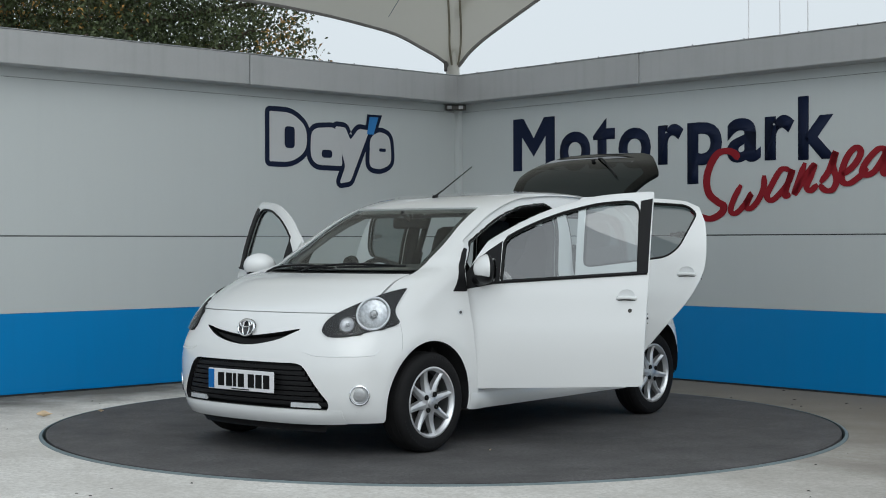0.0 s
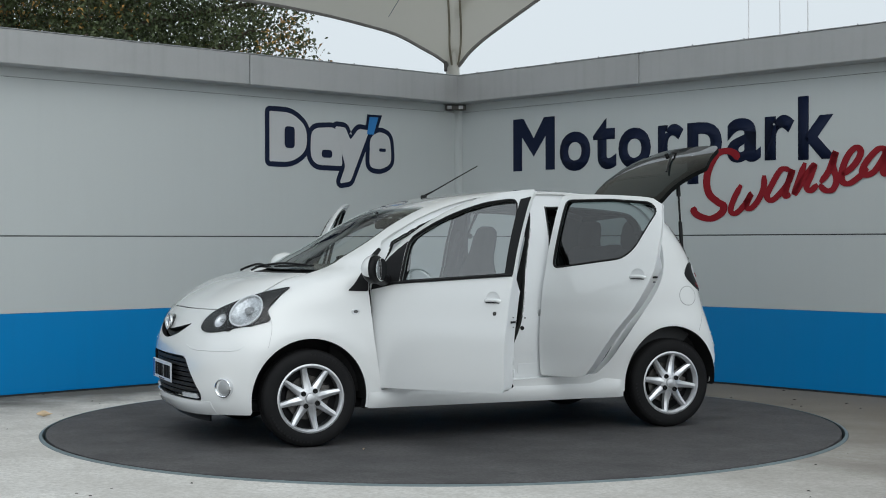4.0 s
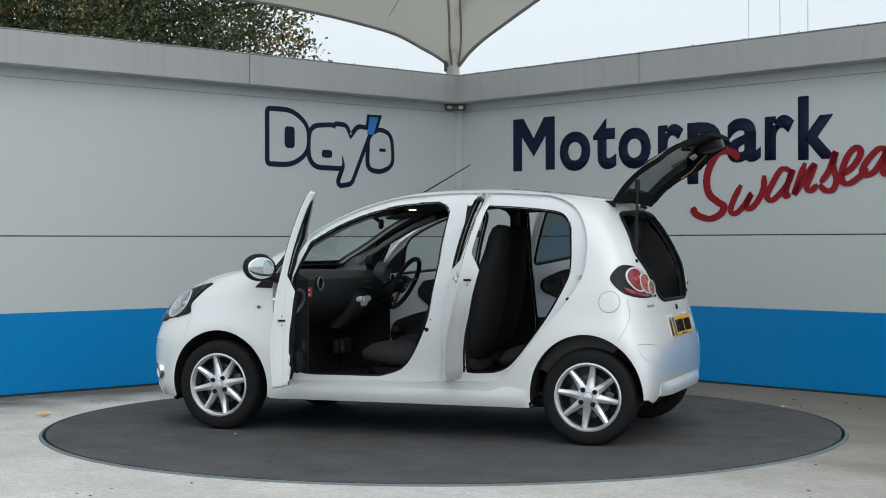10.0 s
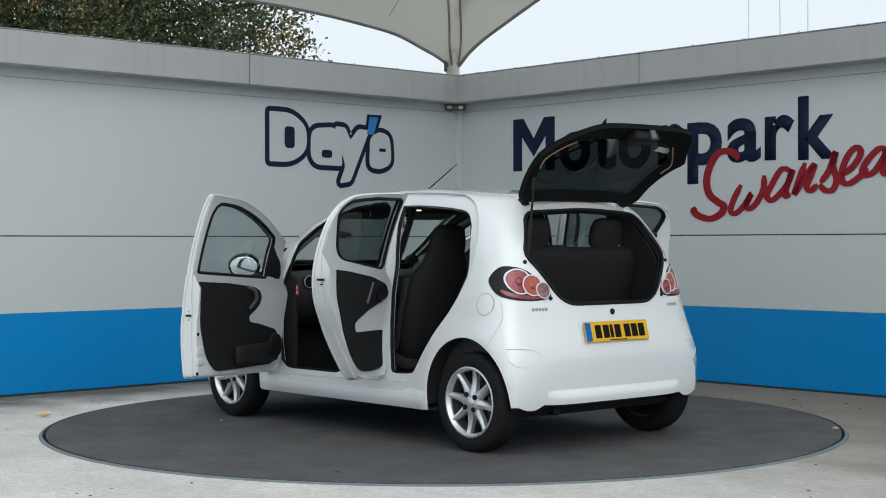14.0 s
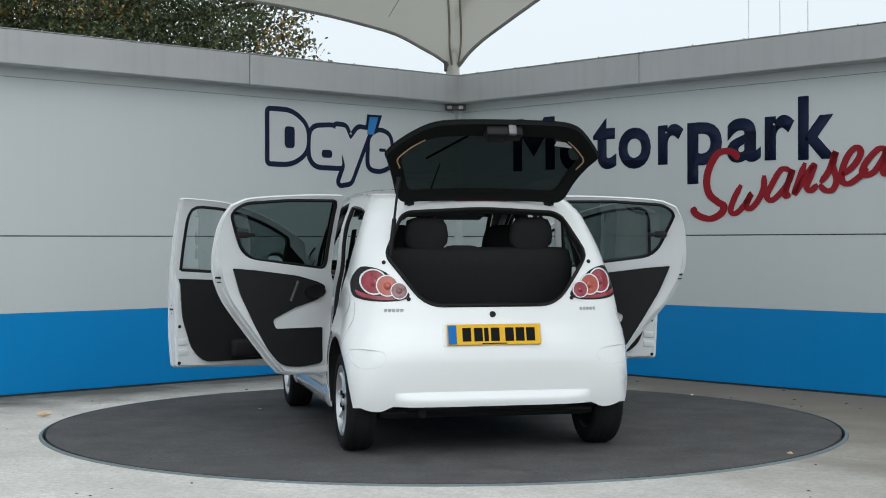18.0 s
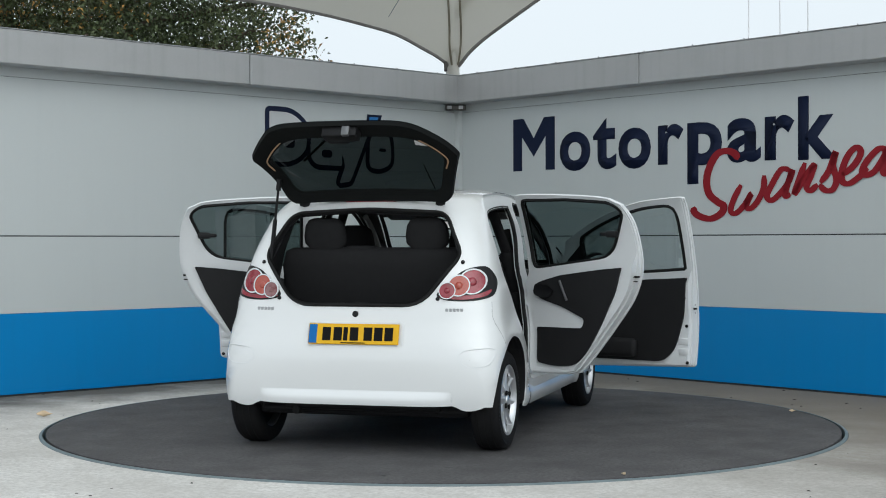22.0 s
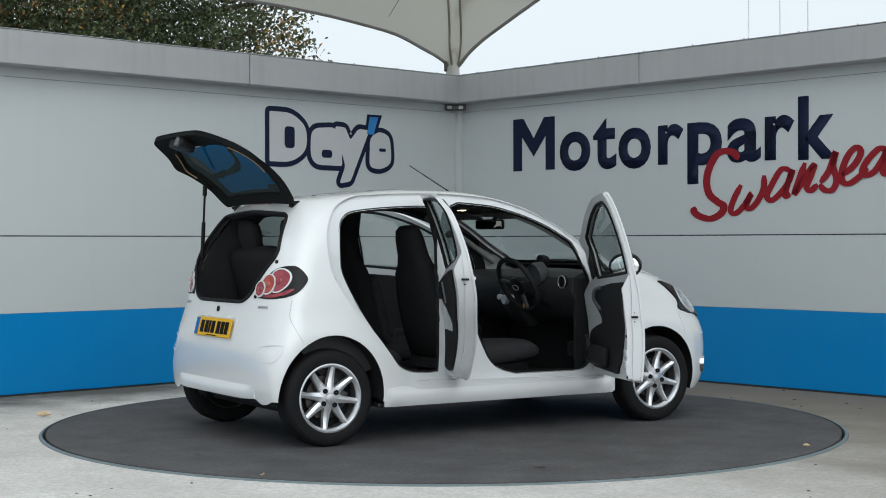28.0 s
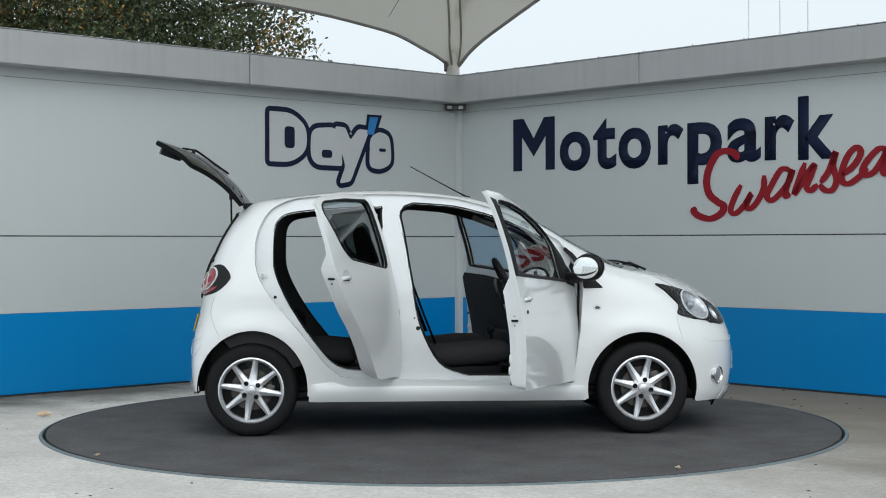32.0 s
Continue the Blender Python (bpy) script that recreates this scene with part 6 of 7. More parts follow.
        tube(bm, spline([(.72, .735, .945), (.67, .82, .945), (.63, .90, .965)], 5), [.042] * 5 + [.036] * 6, 12, flat=.8)
        put("mirror_arm", bm, M_BLACK, "", 60)
        # black housing with a white cap on its front and the glass turned towards the driver
        swing = Matrix.Translation((.620, .905, 1.006)) @ Matrix.Rotation(radians(14 if mirror else 24), 4, "Z")
        bm = bmesh.new()
        bmesh.ops.create_uvsphere(bm, u_segments=32, v_segments=20, radius=1.0)
        for v in bm.verts:
            x, y, z = v.co
            v.co = swing @ Vector((x * (.080 if x > 0 else .030), y * .103, z * .080 - (.012 if x > 0 else 0) * x))
        put("mirror_housing", bm, M_BLACK, "black mirror housing", 60)
        bm = bmesh.new()
        bmesh.ops.create_uvsphere(bm, u_segments=32, v_segments=24, radius=1.0, matrix=Matrix.Rotation(radians(90), 4, "Y"))
        bmesh.ops.delete(bm, geom=[v for v in bm.verts if v.co.x < .04], context="VERTS")
        for v in bm.verts:
            x, y, z = v.co
            v.co = swing @ Vector((x * .086, y * .105 + .004, z * .082 + .006))
        put("mirror_cap", bm, M_PAINT, "white mirror cap", 60)
        bm = bmesh.new()
        bmesh.ops.create_uvsphere(bm, u_segments=28, v_segments=8, radius=1.0)
        for v in bm.verts:
            x, y, z = v.co
            v.co = swing @ Vector((-.029 + x * .004, y * .088, z * .066))
        put("mirror_glass", bm, M_MIRROR, "silvered mirror glass", 60)
        panel("inner_sail", resample(rounded([(.74, .84), (.76, .96), (.70, 1.04), (.64, 1.09), (.57, 1.15), (.555, 1.0), (.58, .925), (.65, .84)], .02, 3), STEP), M_BLACK, "black inner corner trim", 0.004, 0.006, inner=.034)
        for x, z in ((-.218, .62), (-.218, .385), (-.213, .80)):
            bm = bmesh.new()
            lathe(bm, [(.011, -.002), (.010, .003), (.001, .004)], 12, facing(Vector((x, float(skin_y(x, z)) - (float(DOOR_T(np.array([(x, z)]))[0]) + .001), z)), Vector((0, -1, 0))))
            put("grommet", bm, M_BLACK, "", 50)
        for z in (.455, .52):
            bm = bmesh.new()
            yy = float(skin_y(-.2, z)) - float(DOOR_T(np.array([(-.2, z)]))[0])
            box(bm, (-.232, yy - .006, z - .022), (-.16, yy + .006, z + .022), .006)
            put("pressed_pad", bm, M_JAMB, "", 40)
    return door


for mirror in (False, True):
    build_door("front_door", "open white front door with black inner trim", FD, FWIN, (.74, .757), 65.5, mirror, M_DOORGLASS, True)
    build_door("rear_door", "open white rear door with tinted window", RD, RWIN, (-.340, .750), 66.5, mirror, M_DARKGLASS, False)

# ---- hatch: a frameless glass tailgate, raised ----
HINGE = Vector((-1.25, 0, 1.415))
GATE = resample(rounded([(-.39, .805), (.39, .805), (.60, 1.07), (.48, 1.404), (-.48, 1.404), (-.60, 1.07)], [.10, .10, .02, .05, .05, .02], 5), STEP)
CLEAR = resample(rounded([(-.35, .955), (.35, .955), (.515, 1.11), (.43, 1.36), (-.43, 1.36), (-.515, 1.11)], [.08, .08, .05, .05, .05, .05], 5), STEP)


def on_gate(V):
    """The tail's surface, flatter across near the hinges."""
    P, N = on_tail(V)
    f = np.clip((V[:, 1] - 1.10) / .30, 0, 1) * .8
    P[:, 0] = P[:, 0] * (1 - f) + skin_x(np.full(len(V), .27), V[:, 1], False) * f
    N = N * np.c_[np.ones(len(V)), 1 - f, np.ones(len(V))]
    return P, N / np.linalg.norm(N, axis=1)[:, None]


s = Shell()
s.add(on_gate, GATE, [CLEAR], STEP, 0.018, 0.026, mats=(0, 1, 1))
hatch = s.make("tailgate", [M_GLOSSB, M_GATE], car, "raised black-edged glass tailgate", tuple(HINGE))
hatch.matrix_local = Matrix.Translation(HINGE) @ Matrix.Rotation(radians(100.3), 4, "Y")
s = Shell()
s.add(on_gate, GATE, [], 0.03, 0.0215, 0.0)
g = s.make("tailgate_glass", M_GATEGLASS, hatch, "dark tinted glass", tuple(HINGE))
g.visible_shadow = False


def on_hatch(y, z, lift):
    P, N = on_tail(np.array([(y, z)]))
    return facing(Vector(P[0] + N[0] * lift) - HINGE, Vector(N[0]))


for nm, y, z, size, lift, material, text in (
        ("lock_housing", 0.0, .865, (.10, .03, .045), -.03, M_BLACK, "black lock housing"), ("striker", -.04, .822, (.022, .03, .014), -.03, M_BARREL, "steel latch"),
        ("wiper_motor", .03, .905, (.06, .03, .035), -.03, M_BLACK, "black wiper motor cover"),
        ("sticker", .225, .985, (.12, .0007, .020), .0185, M_LABEL, "white sticker"), ("sticker", -.405, 1.055, (.055, .0007, .022), .0185, M_LABEL, "white sticker")):
    bm = bmesh.new()
    box(bm, (-size[0], -size[1], -size[2]), size, min(size) * .4, on_hatch(y, z, lift))
    part(nm, bm, material, hatch, text, smooth=40)
for sg in (1, -1):
    pts = [(sg * y, z) for y, z in ((.40, .98), (.49, 1.07), (.528, 1.125), (.505, 1.19))]
    P, N = on_tail(np.array(spline(pts, 5)))
    bm = bmesh.new()
    tube(bm, [Vector(p - n * .009) - HINGE for p, n in zip(P, N)], .0045, 5, flat=1.0)
    part("worn_edge", bm, M_WARM, hatch, "worn brown strip inside the glass edge")
    bm = bmesh.new()
    P, N = on_tail(np.array([(sg * .40, 1.375)]))
    box(bm, Vector(P[0]) + Vector((-.012, -.022, -.012)), Vector(P[0]) + Vector((.05, .022, .03)), 0.008)
    lathe(bm, [(.010, -.012), (.010, .012), (.001, .012)], 12, Matrix.Translation(Vector(P[0]) + Vector((-.008, sg * .022, .004))))
    part("gate_hinge", bm, M_BLACK, car, "black hinge block")
bm = bmesh.new()
box(bm, (-.011, -.02, -.012), (.011, .012, .012), 0.004, on_hatch(0.02, 1.0, .03))
tube(bm, [on_hatch(0.02, .93, .025) @ Vector((0, 0, 0)), on_hatch(0.10, 1.0, .045) @ Vector((0, 0, 0)), on_hatch(0.34, 1.20, .04) @ Vector((0, 0, 0))], .007, 6)
part("rear_wiper", bm, M_BLACK, hatch, "black rear wiper", smooth=50)
# gas strut from the left edge of the opening to the raised gate
RY = Matrix.Rotation(radians(100.3), 4, "Y")
P, N = on_gate(np.array([(.50, 1.255)]))
top_end = HINGE + RY @ (Vector(P[0] - N[0] * .02) - HINGE)
low_end = Vector((-1.405, .55, 1.06))
bm = bmesh.new()
tube(bm, [low_end, low_end.lerp(top_end, .5)], .0125, 8)
tube(bm, [low_end.lerp(top_end, .86), top_end], .014, 8)
tube(bm, [low_end.lerp(top_end, .5), top_end], .007, 8)
part("gas_strut", bm, M_BLACK, car, "black gas strut", smooth=50)

# ---- wheels ----
TYRE = [(.188, -.150), (.205, -.158), (.24, -.160), (.262, -.153), (.273, -.138), (.277, -.11), (.278, -.075), (.277, -.04), (.273, -.015), (.262, .0), (.24, .007), (.205, .005), (.190, -.004)]
BARREL = [(.190, -.145), (.182, -.14), (.178, -.07), (.179, -.018)]
RIM = [(.176, -.030), (.179, -.012), (.186, -.003), (.196, -.003), (.197, .002), (.188, .004), (.181, -.003), (.174, -.018)]


def spoke_mesh(a):
    """One swept spoke of an eight-spoke alloy wheel."""
    bm = bmesh.new()
    rows = []
    for t in np.linspace(0, 1, 7):
        r = .048 + (.186 - .048) * t
        w = .0255 - .019 * t + .0075 * t * t
        y = -.006 - .010 * math.sin(math.pi * t) + .003 * t
        rows.append([bm.verts.new(Matrix.Rotation(a, 4, "Y") @ Vector((r, yy, ww))) for ww, yy in ((-w * 1.15, y - .034), (-w, y - .009), (-w * .12, y), (w * .12, y), (w, y - .009), (w * 1.15, y - .034))])
    for i in range(6):
        for j in range(5):
            bm.faces.new((rows[i][j], rows[i][j + 1], rows[i + 1][j + 1], rows[i + 1][j]))
    bmesh.ops.recalc_face_normals(bm, faces=bm.faces)
    return bm


def build_wheel():
    wheel = new("wheel")
    wheel.parent = car
    bm = bmesh.new()
    lathe(bm, TYRE, 64)
    bmesh.ops.recalc_face_normals(bm, faces=bm.faces)
    for v in bm.verts:
        if v.co.z < -.2745 and abs(v.co.x) < .1:
            v.co.z = max(v.co.z, -.2755)
    tyre = part("tyre", bm, M_RUBBER, wheel, "worn black tyre", smooth=40)
    for y in (-.115, -.075, -.035):
        bm = bmesh.new()
        lathe(bm, [(.2775, y - .004), (.2785, y - .002), (.2785, y + .002), (.2775, y + .004)], 64)
        part("tread_groove", bm, M_SEAL, tyre)
    bm = bmesh.new()
    for k in range(2):
        for i in range(15):
            a = k * math.pi + radians(20 + i * 5)
            box(bm, (.236, .0050, -.005), (.254, .0066, .005), .001, Matrix.Rotation(a, 4, "Y"), 1)
    part("sidewall_mark", bm, M_BLACK, tyre, "raised blank sidewall marks", kind="stuff")
    bm = bmesh.new()
    lathe(bm, RIM, 64)
    bmesh.ops.recalc_face_normals(bm, faces=bm.faces)
    rim = part("rim", bm, M_ALLOY, wheel, "silver alloy rim", smooth=40)
    bm = bmesh.new()
    lathe(bm, BARREL, 48)
    bmesh.ops.recalc_face_normals(bm, faces=bm.faces)
    part("barrel", bm, M_BARREL, rim, "inner barrel, its shade put into a dark grey", smooth=40)
    for i in range(8):
        part("spoke", spoke_mesh(2 * math.pi * i / 8 + .2), M_ALLOY, rim, smooth=28)
    bm = bmesh.new()
    lathe(bm, [(.068, -.035), (.066, -.014), (.05, -.009), (.031, -.007), (.027, .0), (.015, .003), (.001, .004)], 32)
    bmesh.ops.recalc_face_normals(bm, faces=bm.faces)
    part("hub_cap", bm, M_ALLOY, rim, smooth=40)
    for i in range(4):
        bm = bmesh.new()
        a = 2 * math.pi * (2 * i + .5) / 8 + .2
        lathe(bm, [(.015, -.008), (.014, .001), (.009, .002), (.001, -.004)], 12, Matrix.Translation((.05 * math.cos(a), 0, .05 * math.sin(a))))
        part("wheel_bolt", bm, M_SEAL, rim, smooth=40)
    bm = bmesh.new()
    lathe(bm, [(.07, -.07), (.125, -.068), (.125, -.085), (.07, -.087)], 36, close=True)
    box(bm, (-.13, -.12, -.02), (-.07, -.055, .07), .01)
    part("brake_disc", bm, M_STEEL, wheel, "dull steel brake disc", smooth=40)
    # black disc added to stand for the darkness behind the spokes
    bm = bmesh.new()
    lathe(bm, [(.001, -.10), (.181, -.10)], 36)
    part("wheel_back", bm, M_BLACK, wheel)
    return wheel


proto = build_wheel()
proto.matrix_local = Matrix.Translation((1.18, .808, .2765))
for x, sg in ((-1.18, 1), (1.18, -1), (-1.18, -1)):
    m = Matrix.Translation((x, sg * (.808 if x > 0 else .783), .2765))
    if sg < 0:
        m = m @ Matrix.Rotation(math.pi, 4, "Z")
    w = copy_thing(proto, m @ Matrix.Rotation(radians(17 * x), 4, "Y"))
    w.parent = car

# ---- cabin ----
def pillow(cx, cy, cz, ux, uz, w, d, n=20, pw=3.2):
    """A rounded section, w wide along y and d deep along the direction (ux, uz)."""
    out = []
    for i in range(n):
        t = 2 * math.pi * i / n
        c, s = math.cos(t), math.sin(t)
        a = w / 2 * math.copysign(abs(c) ** (2 / pw), c)
        b = d / 2 * math.copysign(abs(s) ** (2 / pw), s)
        out.append((cx + ux * b, cy + a, cz + uz * b))
    return out


def build_front_seat(y0, dx):
    seat = new("front_seat")
    seat.parent = car
    tagged(seat, "dark fabric front seat with built-in headrest")
    bm = bmesh.new()
    lean = Vector((-.245, 0, 1.0)).normalized()
    nrm = Vector((lean.z, 0, -lean.x))
    rings = []
    for t, w, d in ((0, .40, .10), (.03, .46, .15), (.15, .48, .17), (.30, .49, .17), (.44, .47, .155), (.54, .42, .14), (.60, .32, .12), (.66, .265, .115), (.75, .25, .11), (.81, .22, .09), (.835, .15, .05)):
        c = Vector((-.40 + dx, y0, .45)) + lean * t
        rings.append(pillow(c.x, c.y, c.z, nrm.x, nrm.z, w, d))
    loft(bm, rings)
    part("backrest", bm, M_FABRIC, seat, smooth=60)
    for sg in (1, -1):
        bm = bmesh.new()
        rings = []
        for t, d in ((.05, .03), (.10, .07), (.25, .085), (.40, .075), (.50, .04)):
            c = Vector((-.40 + dx, y0 + sg * .205, .45)) + lean * t + nrm * .06
            rings.append(pillow(c.x, c.y, c.z, nrm.x, nrm.z, .085, d, 14, 2.4))
        loft(bm, rings)
        part("bolster", bm, M_FABRIC2, seat, smooth=60)
    bm = bmesh.new()
    rings = []
    for x, z, h, w in ((-.46, .43, .10, .40), (-.42, .44, .15, .47), (-.16, .445, .15, .48), (.06, .465, .15, .49), (.20, .475, .13, .48), (.25, .47, .08, .42)):
        rings.append(pillow(x + dx, y0, z, 0, 1, w, h))
    loft(bm, rings)
    part("cushion", bm, M_FABRIC2, seat, "charcoal seat cushion", smooth=60)
    bm = bmesh.new()
    box(bm, (-.42 + dx, y0 - .20, .285), (.18 + dx, y0 + .20, .40), .02)
    part("seat_base", bm, M_BLACK, seat, smooth=40)
    return seat


build_front_seat(.355, .06)
build_front_seat(-.355, .17)
bench = new("rear_seat")
bench.parent = car
tagged(bench, "dark fabric rear bench seat")
for y0 in (0.0,):
    bm = bmesh.new()
    rings = []
    for t, w, d in ((0, 1.06, .10), (.03, 1.12, .13), (.3, 1.14, .13), (.56, 1.12, .12), (.635, 1.08, .09), (.65, 1.02, .04)):
        lean = Vector((-.22, 0, .8)).normalized()
        c = Vector((-1.02, y0, .50)) + lean * t
        rings.append(pillow(c.x, c.y, c.z, lean.z, -lean.x, w, d, 32, 7))
    loft(bm, rings)
    part("backrest", bm, M_FABRIC, bench, smooth=60)
    bm = bmesh.new()
    loft(bm, [pillow(-1.165, .09, z, 1, 0, w, d) for z, w, d in ((1.06, .20, .09), (1.12, .20, .09), (1.137, .17, .07), (1.142, .10, .03))])
    part("middle_headrest", bm, M_FABRIC, bench, smooth=60)
    for yh in (.30, -.315):
        bm = bmesh.new()
        loft(bm, [pillow(-1.17 - (z - 1.1) * .15, yh, z, 1, 0, w, d) for z, w, d in ((1.07, .16, .06), (1.13, .20, .07), (1.155, .25, .08), (1.20, .255, .09), (1.255, .235, .085), (1.29, .19, .07), (1.302, .12, .03))])
        part("headrest", bm, M_FABRIC, bench, smooth=60)
    bm = bmesh.new()
    loft(bm, [pillow(x, y0, z, 0, 1, w, h) for x, z, h, w in ((-1.04, .44, .10, 1.06), (-1.0, .45, .16, 1.14), (-.75, .46, .16, 1.14), (-.60, .455, .14, 1.12), (-.56, .44, .08, 1.06))])
    part("cushion", bm, M_FABRIC2, bench, smooth=60)
bm = bmesh.new()
box(bm, (-1.45, -.64, .255), (1.15, .64, .285), .01)
part("cabin_floor", bm, M_CARPET, car, "black carpeted floor")
bm = bmesh.new()
box(bm, (-1.45, -.55, .60), (-1.06, .55, .62), .008)
box(bm, (-1.485, -.50, .55), (-1.45, .50, .80), .01)
tube(bm, [(-1.475, -.03, .79), (-1.48, -.03, .825), (-1.48, .03, .825), (-1.475, .03, .79)], .006, 6)
part("boot_floor", bm, M_CARPET, car, "black boot lining")
for sg in (1, -1):
    sh = Shell()

    def inner_quarter(V):
        P, N = on_side(V)
        return P - np.c_[np.zeros(len(P)), np.full(len(P), .112), np.zeros(len(P))], np.tile((0., -1., 0.), (len(P), 1))
    sh.add(inner_quarter, resample([(-1.12, .32), (-1.38, .60), (-1.44, .85), (-1.34, 1.15), (-1.24, 1.30), (-1.06, 1.35), (-.97, 1.335), (-1.03, 1.26), (-1.052, 1.10), (-1.04, .97), (-.98, .83), (-.88, .66), (-.74, .48)], .04), [], .05, 0, .01)
    sh.make("quarter_trim", M_DASH, car, "black moulded boot side trim", mirror=sg < 0)
    bm = bmesh.new()
    bx = lambda x, z, o: Vector((x, sg * (float(skin_y(x, z)) - o), z))
    tube(bm, [bx(-.31, 1.24, .11), bx(-.24, 1.0, .15), bx(-.14, .72, .17), bx(-.07, .54, .17)], .022, 4, flat=.12)
    part("seat_belt", bm, M_SEAL, car, "black seat belt", smooth=40)
    bm = bmesh.new()
    pts = [(-.345, 1.36), (-.33, 1.1), (-.30, .85), (-.25, .6), (-.2, .4)]
    for k in range(len(pts) - 1):
        a, b = bx(*pts[k], .15), bx(*pts[k + 1], .15)
        tube(bm, [a, b], .045, 8, flat=.35)
    part("pillar_trim", bm, M_TRIM, car, "black centre pillar trim", smooth=60)
    bm = bmesh.new()
    tube(bm, [bx(x, float(ZB(x)) - .055, .095) for x in (.85, .70, .55, .40, .25)], .02, 8)
    part("screen_pillar_trim", bm, M_PALETRIM, car, "pale grey screen pillar trim", smooth=60)

# dashboard
bm = bmesh.new()
rings = []
for y in np.linspace(-.655, .655, 17):
    bulge = .05 * math.cos(y / .66 * math.pi / 2)
    rings.append([(x, y, z) for x, z in ((1.06, .98 - abs(y) * .05), (.86, .985 - abs(y) * .03), (.70 - bulge, .965), (.62 - bulge, .93), (.60 - bulge, .86), (.64 - bulge, .78), (.70 - bulge, .70), (.80, .62), (1.05, .60))])
loft(bm, rings)
dash = part("dashboard", bm, M_DASH, car, "black moulded dashboard", smooth=50)
bm = bmesh.new()
loft(bm, [pillow(x, 0, z, 1, .25, w, d) for x, z, w, d in ((.60, .93, .20, .07), (.59, .85, .21, .08), (.60, .76, .20, .09), (.66, .68, .17, .10), (.74, .60, .16, .10))])
console = part("console", bm, M_DASH, car, "black centre console", smooth=60)
bm = bmesh.new()
box(bm, (.52, -.082, .855), (.56, .082, .905), .008)
part("radio", bm, M_BLACK, console, "black radio", smooth=40)
for i in range(6):
    bm = bmesh.new()
    box(bm, (.517, -.068 + .024 * i, .862), (.522, -.052 + .024 * i, .870), .002)
    part("radio_button", bm, M_GREYPL, console)
for y, z, r in ((0.0, .775, .034), (-.062, .79, .020), (.062, .79, .020)):
    bm = bmesh.new()
    lathe(bm, [(r, -.02), (r, .012), (r * .85, .020), (r * .3, .021), (.001, .018)], 22, Matrix.Translation((.548, y, z)) @ Matrix.Rotation(radians(90), 4, "Z"))
    bmesh.ops.recalc_face_normals(bm, faces=bm.faces)
    part("heater_dial", bm, M_LENS_WHITE, console, "pale grey heater dial", smooth=40)
bm = bmesh.new()
tube(bm, [(.36, 0, .34), (.34, 0, .50), (.325, 0, .56)], [.03, .012, .012], 10)
bmesh.ops.create_uvsphere(bm, u_segments=14, v_segments=10, radius=.028, matrix=Matrix.Translation((.322, 0, .585)))
part("gear_lever", bm, M_BLACK, car, "black gear lever", smooth=60)
bm = bmesh.new()
box(bm, (-.1, -.06, .285), (.5, .06, .36), .03)
box(bm, (.02, -.012, .36), (.22, .012, .42), .01)
part("tunnel", bm, M_BLACK, car, smooth=50)
for y in (.585, -.585):
    bm = bmesh.new()
    m = Matrix.Translation((.605 - .05 * math.cos(y / .66 * math.pi / 2), y, .905)) @ Matrix.Rotation(radians(90), 4, "Z")
    lathe(bm, [(.042, -.01), (.041, .012), (.034, .014), (.032, .004), (.001, .004)], 20, m)
    vent = part("air_vent", bm, M_BLACK, dash, "black round air vent", smooth=40)
    bm = bmesh.new()
    tube(bm, [m @ Vector((.039 * math.cos(a), .013, .039 * math.sin(a))) for a in (2 * math.pi * i / 24 for i in range(24))], .004, 6, True)
    part("vent_ring", bm, M_GALV, vent, "silver vent ring", smooth=60)
# red warning label with four pale fields on the end of the dashboard
bm = bmesh.new()
box(bm, (.610, .650, .822), (.663, .659, .882), .003)
warning = part("warning_label", bm, M_REDSIGN, dash, "red label with four pale fields")
for dx in (.624, .649):
    for dz in (.838, .866):
        bm = bmesh.new()
        box(bm, (dx - .006, .656, dz - .006), (dx + .006, .661, dz + .006), .001)
        part("label_field", bm, M_BEIGE, warning)
# instrument pod, rev counter and steering wheel, driver on the right-hand side
bm = bmesh.new()
lathe(bm, [(.001, .01), (.075, .012), (.085, .03), (.09, .0), (.08, -.06), (.001, -.07)], 28, Matrix.Translation((.55, -.355, .955)) @ Matrix.Scale(.82, 4) @ Matrix.Rotation(radians(90), 4, "Z") @ Matrix.Rotation(radians(-15), 4, "X"))
bmesh.ops.recalc_face_normals(bm, faces=bm.faces)
part("instrument_pod", bm, M_GREYPL, car, "round grey instrument pod", smooth=40)
bm = bmesh.new()
lathe(bm, [(.001, .01), (.04, .012), (.046, .02), (.048, .0), (.04, -.03), (.001, -.04)], 24, Matrix.Translation((.625, -.315, 1.03)) @ Matrix.Rotation(radians(90), 4, "Z"))
bmesh.ops.recalc_face_normals(bm, faces=bm.faces)
part("rev_counter", bm, M_BLACK, car, "small round rev counter", smooth=40)
SW = Matrix.Translation((.40, -.355, .885)) @ Matrix.Rotation(radians(-27), 4, "Y")
bm = bmesh.new()
tube(bm, [SW @ Vector((0, .182 * math.cos(a), .182 * math.sin(a))) for a in (2 * math.pi * i / 40 for i in range(40))], .0165, 8, True)
wheel_rim = part("steering_wheel", bm, M_TRIM, car, "black three-spoke steering wheel", smooth=60)
bm = bmesh.new()
loft(bm, [[SW @ Vector((x, r * math.cos(t) * 1.05, r * math.sin(t) * .85 - .01)) for t in (2 * math.pi * i / 24 for i in range(24))] for x, r in ((.05, .05), (.01, .075), (-.015, .07), (-.022, .045))])
part("hub_pad", bm, M_BLACK, wheel_rim, smooth=50)
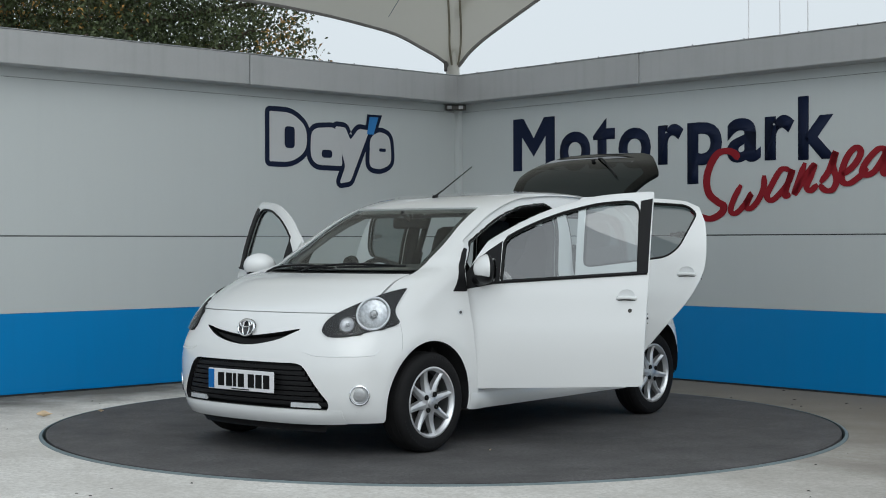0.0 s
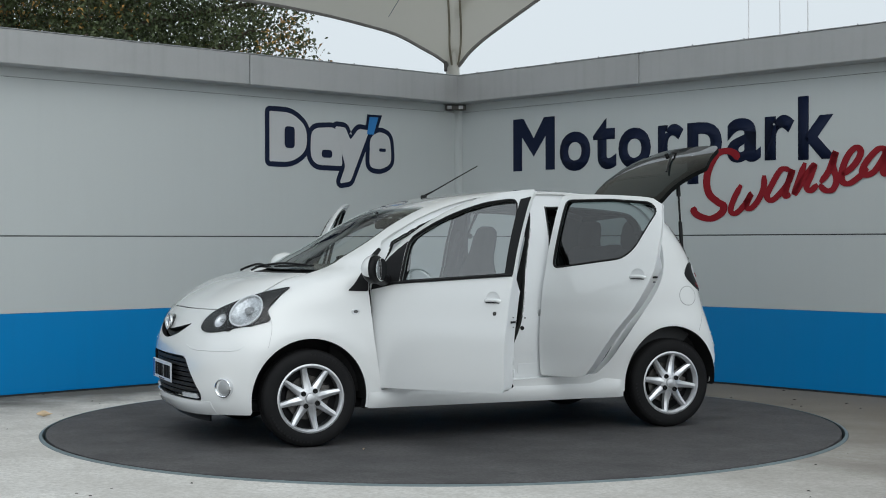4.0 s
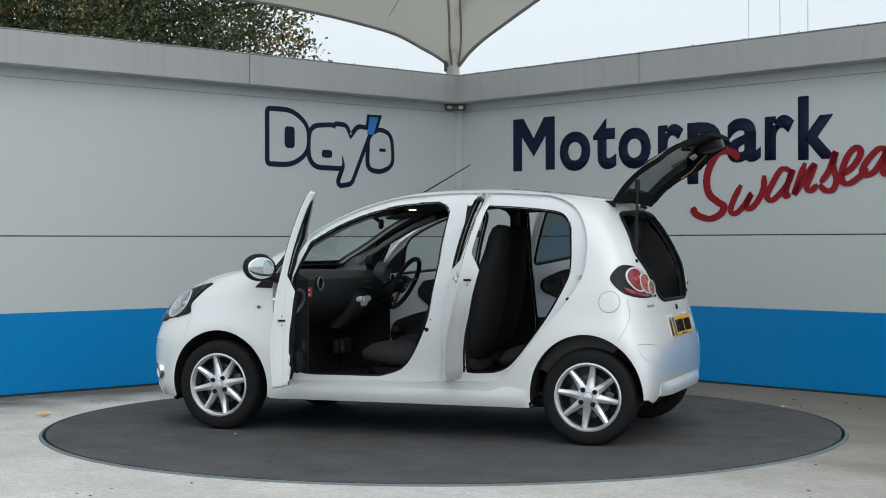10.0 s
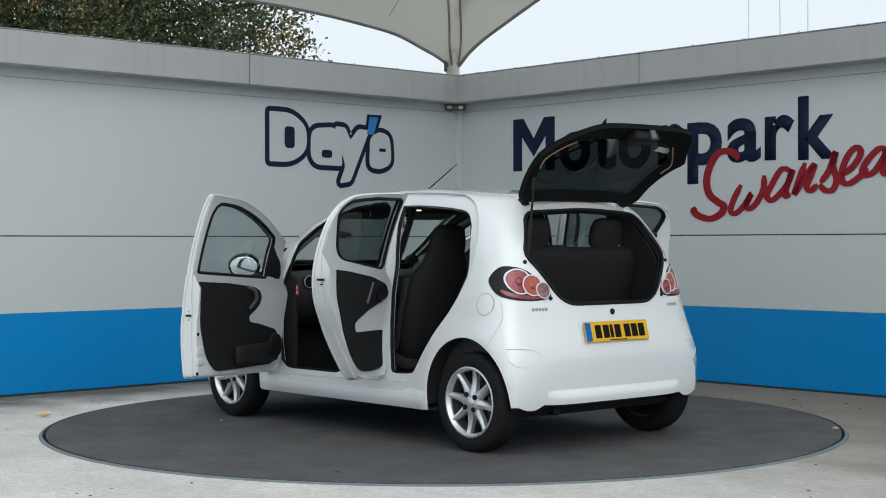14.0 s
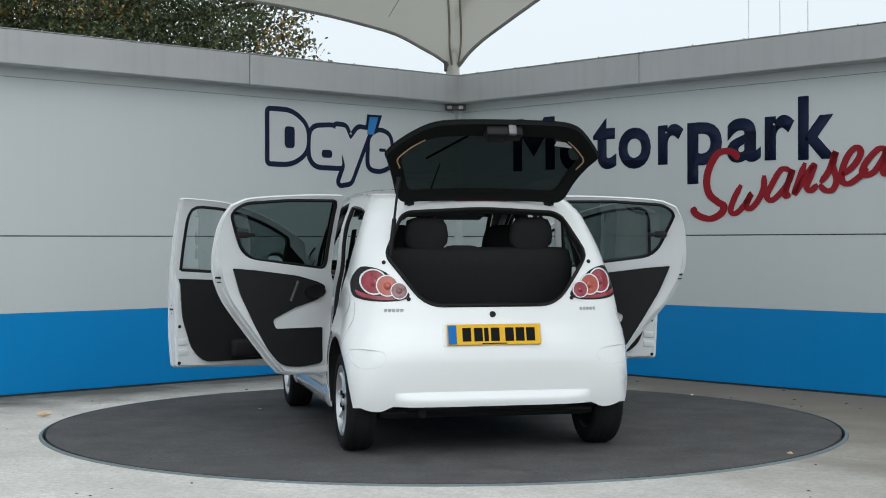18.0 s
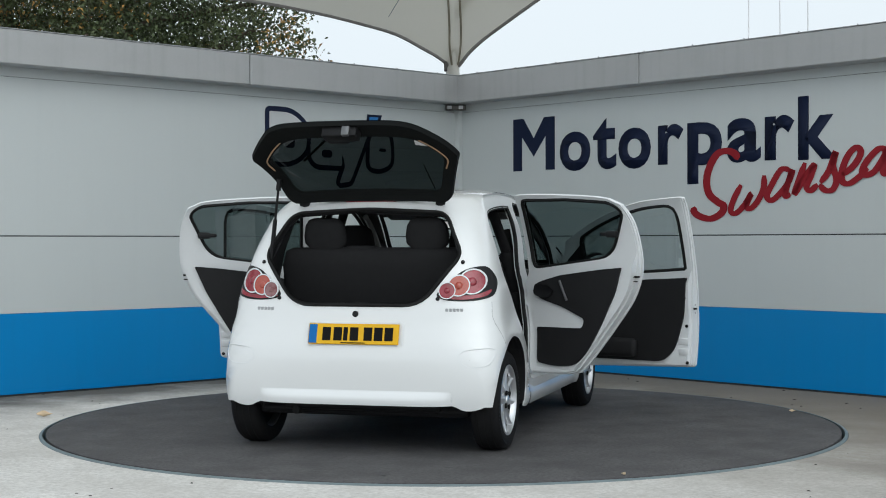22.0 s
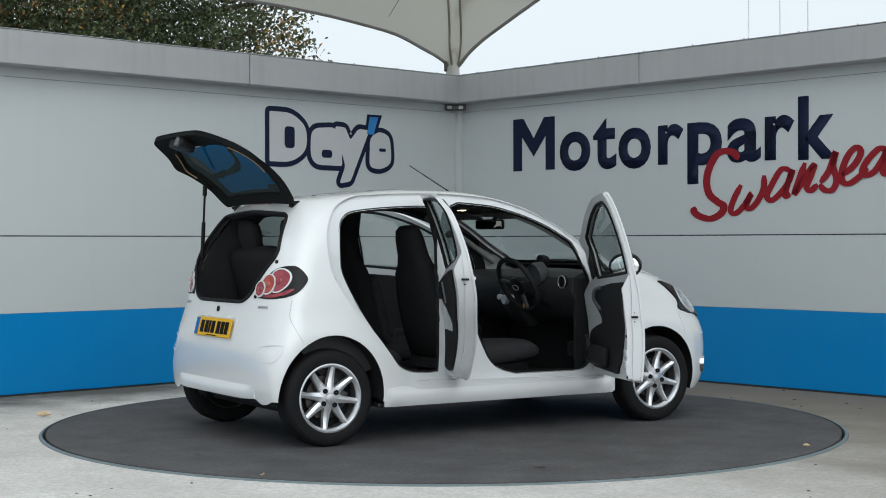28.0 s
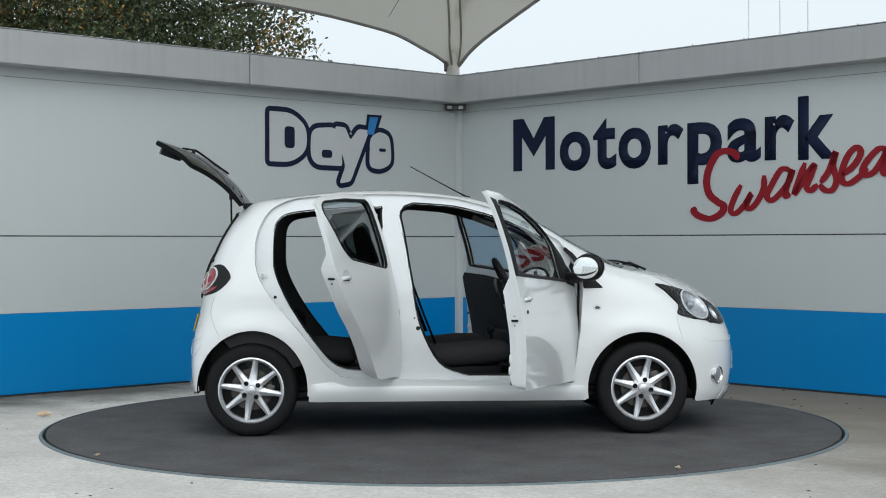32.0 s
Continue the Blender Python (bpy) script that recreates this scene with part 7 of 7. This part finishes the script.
for a in (radians(10), radians(170), radians(270)):
    bm = bmesh.new()
    tube(bm, [SW @ Vector((.005, .06 * math.cos(a), .06 * math.sin(a))), SW @ Vector((0, .175 * math.cos(a), .175 * math.sin(a)))], [.02, .014], 8, flat=.6)
    part("wheel_spoke", bm, M_GREYPL, wheel_rim, smooth=60)
bm = bmesh.new()
tube(bm, [SW @ Vector((-.0235, .03 * math.cos(a), .018 * math.sin(a) - .01)) for a in (2 * math.pi * i / 20 for i in range(20))], .003, 5, True)
part("hub_badge", bm, M_GALV, wheel_rim)
bm = bmesh.new()
tube(bm, [SW @ Vector((.02, 0, 0)), (.66, -.355, .77)], .045, 12)
part("steering_column", bm, M_BLACK, car, smooth=60)
bm = bmesh.new()
tube(bm, [(.52, -.315, .80), (.475, -.315, .798)], .007, 6)
box(bm, (.462, -.319, .755), (.482, -.311, .795), .003)
key = part("ignition_key", bm, M_BLACK, car, "ignition key with a brass tag", smooth=40)
bm = bmesh.new()
box(bm, (.465, -.325, .728), (.485, -.320, .762), .002)
part("key_tag", bm, M_YELLOW, key, "yellow brass key tag")
# courtesy lamp in the roof, lit while the doors stand open
bm = bmesh.new()
box(bm, (.155, -.05, 1.372), (.235, .05, 1.392), .006)
lamp_box = part("courtesy_lamp", bm, M_LINER, car, "small roof lamp, switched on", smooth=40)
bm = bmesh.new()
box(bm, (.18, -.028, 1.366), (.215, .028, 1.3725), .003)
part("lamp_lens", bm, M_GLOW, lamp_box, "glowing warm lens")
# inside mirror and sun visors
bm = bmesh.new()
box(bm, (.405, -.112, 1.245), (.435, .112, 1.312), .022)
bmesh.ops.rotate(bm, verts=bm.verts, cent=(.42, 0, 1.28), matrix=Matrix.Rotation(radians(24), 3, "Z") @ Matrix.Rotation(radians(-3), 3, "Y"))
im = part("inside_mirror", bm, M_BLACK, car, "black interior mirror", smooth=50)
bm = bmesh.new()
box(bm, (.3995, -.103, 1.256), (.4035, .103, 1.302), .0015)
bmesh.ops.rotate(bm, verts=bm.verts, cent=(.42, 0, 1.28), matrix=Matrix.Rotation(radians(24), 3, "Z") @ Matrix.Rotation(radians(-3), 3, "Y"))
part("mirror_face", bm, M_MIRROR, im)
bm = bmesh.new()
tube(bm, [(.42, 0, 1.29), (.50, 0, 1.345)], .012, 8)
part("mirror_stalk", bm, M_BLACK, im)
for y in (.30, -.30):
    bm = bmesh.new()
    box(bm, (-.075, -.16, -.007), (.075, .16, .007), .006, Matrix.Translation((.36, y * .87, 1.335)) @ Matrix.Rotation(radians(14), 4, "Y"))
    part("sun_visor", bm, M_LINER, car, "grey sun visor", smooth=40)
bm = bmesh.new()
for y in (-.30, -.40, -.47):
    box(bm, (.86, y - .035, .40), (.90, y + .035, .50), .01)
part("pedals", bm, M_STEEL, car, "steel foot pedals")
for sg in (1, -1):
    bm = bmesh.new()
    box(bm, (.63, sg * .655 - .012, .29), (1.02, sg * .655 + .012, .93), .008)
    part("kick_panel", bm, M_CARPET, car, "black footwell side panel")
    bm = bmesh.new()
    box(bm, (-1.46, sg * .585 - .075, .28), (-.90, sg * .585 + .075, .70), .06)
    part("wheel_housing", bm, M_CARPET, car, "black inner wheel housing", smooth=50)
bm = bmesh.new()
box(bm, (.95, -.64, .27), (1.0, .64, .95), .01)
part("bulkhead", bm, M_CARPET, car, "black carpeted bulkhead")
bm = bmesh.new()
box(bm, (1.0, -.50, .30), (1.72, .50, .74), .08)
part("engine_bay", bm, M_BLACK, car, "dark engine bay block")

# ---- the turning ----
def heading(t):
    return 230.65 - 7.1084 * t


def motions():
    times = [float(i) for i in range(33)]
    rows = []
    for t in times:
        a = radians(heading(t))
        x, y = -0.0116, 0.0694
        rows.append((t, pose(DISC_C.x + x * math.cos(a) - y * math.sin(a), DISC_C.y + x * math.sin(a) + y * math.cos(a), 0.001, 0, 0, heading(t))))
    walk(car, rows)
    walk(turntable, [(t, pose(DISC_C.x, DISC_C.y, 0, 0, 0, heading(t))) for t in times])
    for leaf, r, a0 in MOVING_LEAVES:
        walk(leaf, [(t, pose(DISC_C.x + r * math.cos(radians(heading(t) + a0)), DISC_C.y + r * math.sin(radians(heading(t) + a0)), 0.001, 0, 0, heading(t) + a0)) for t in times])


motions()
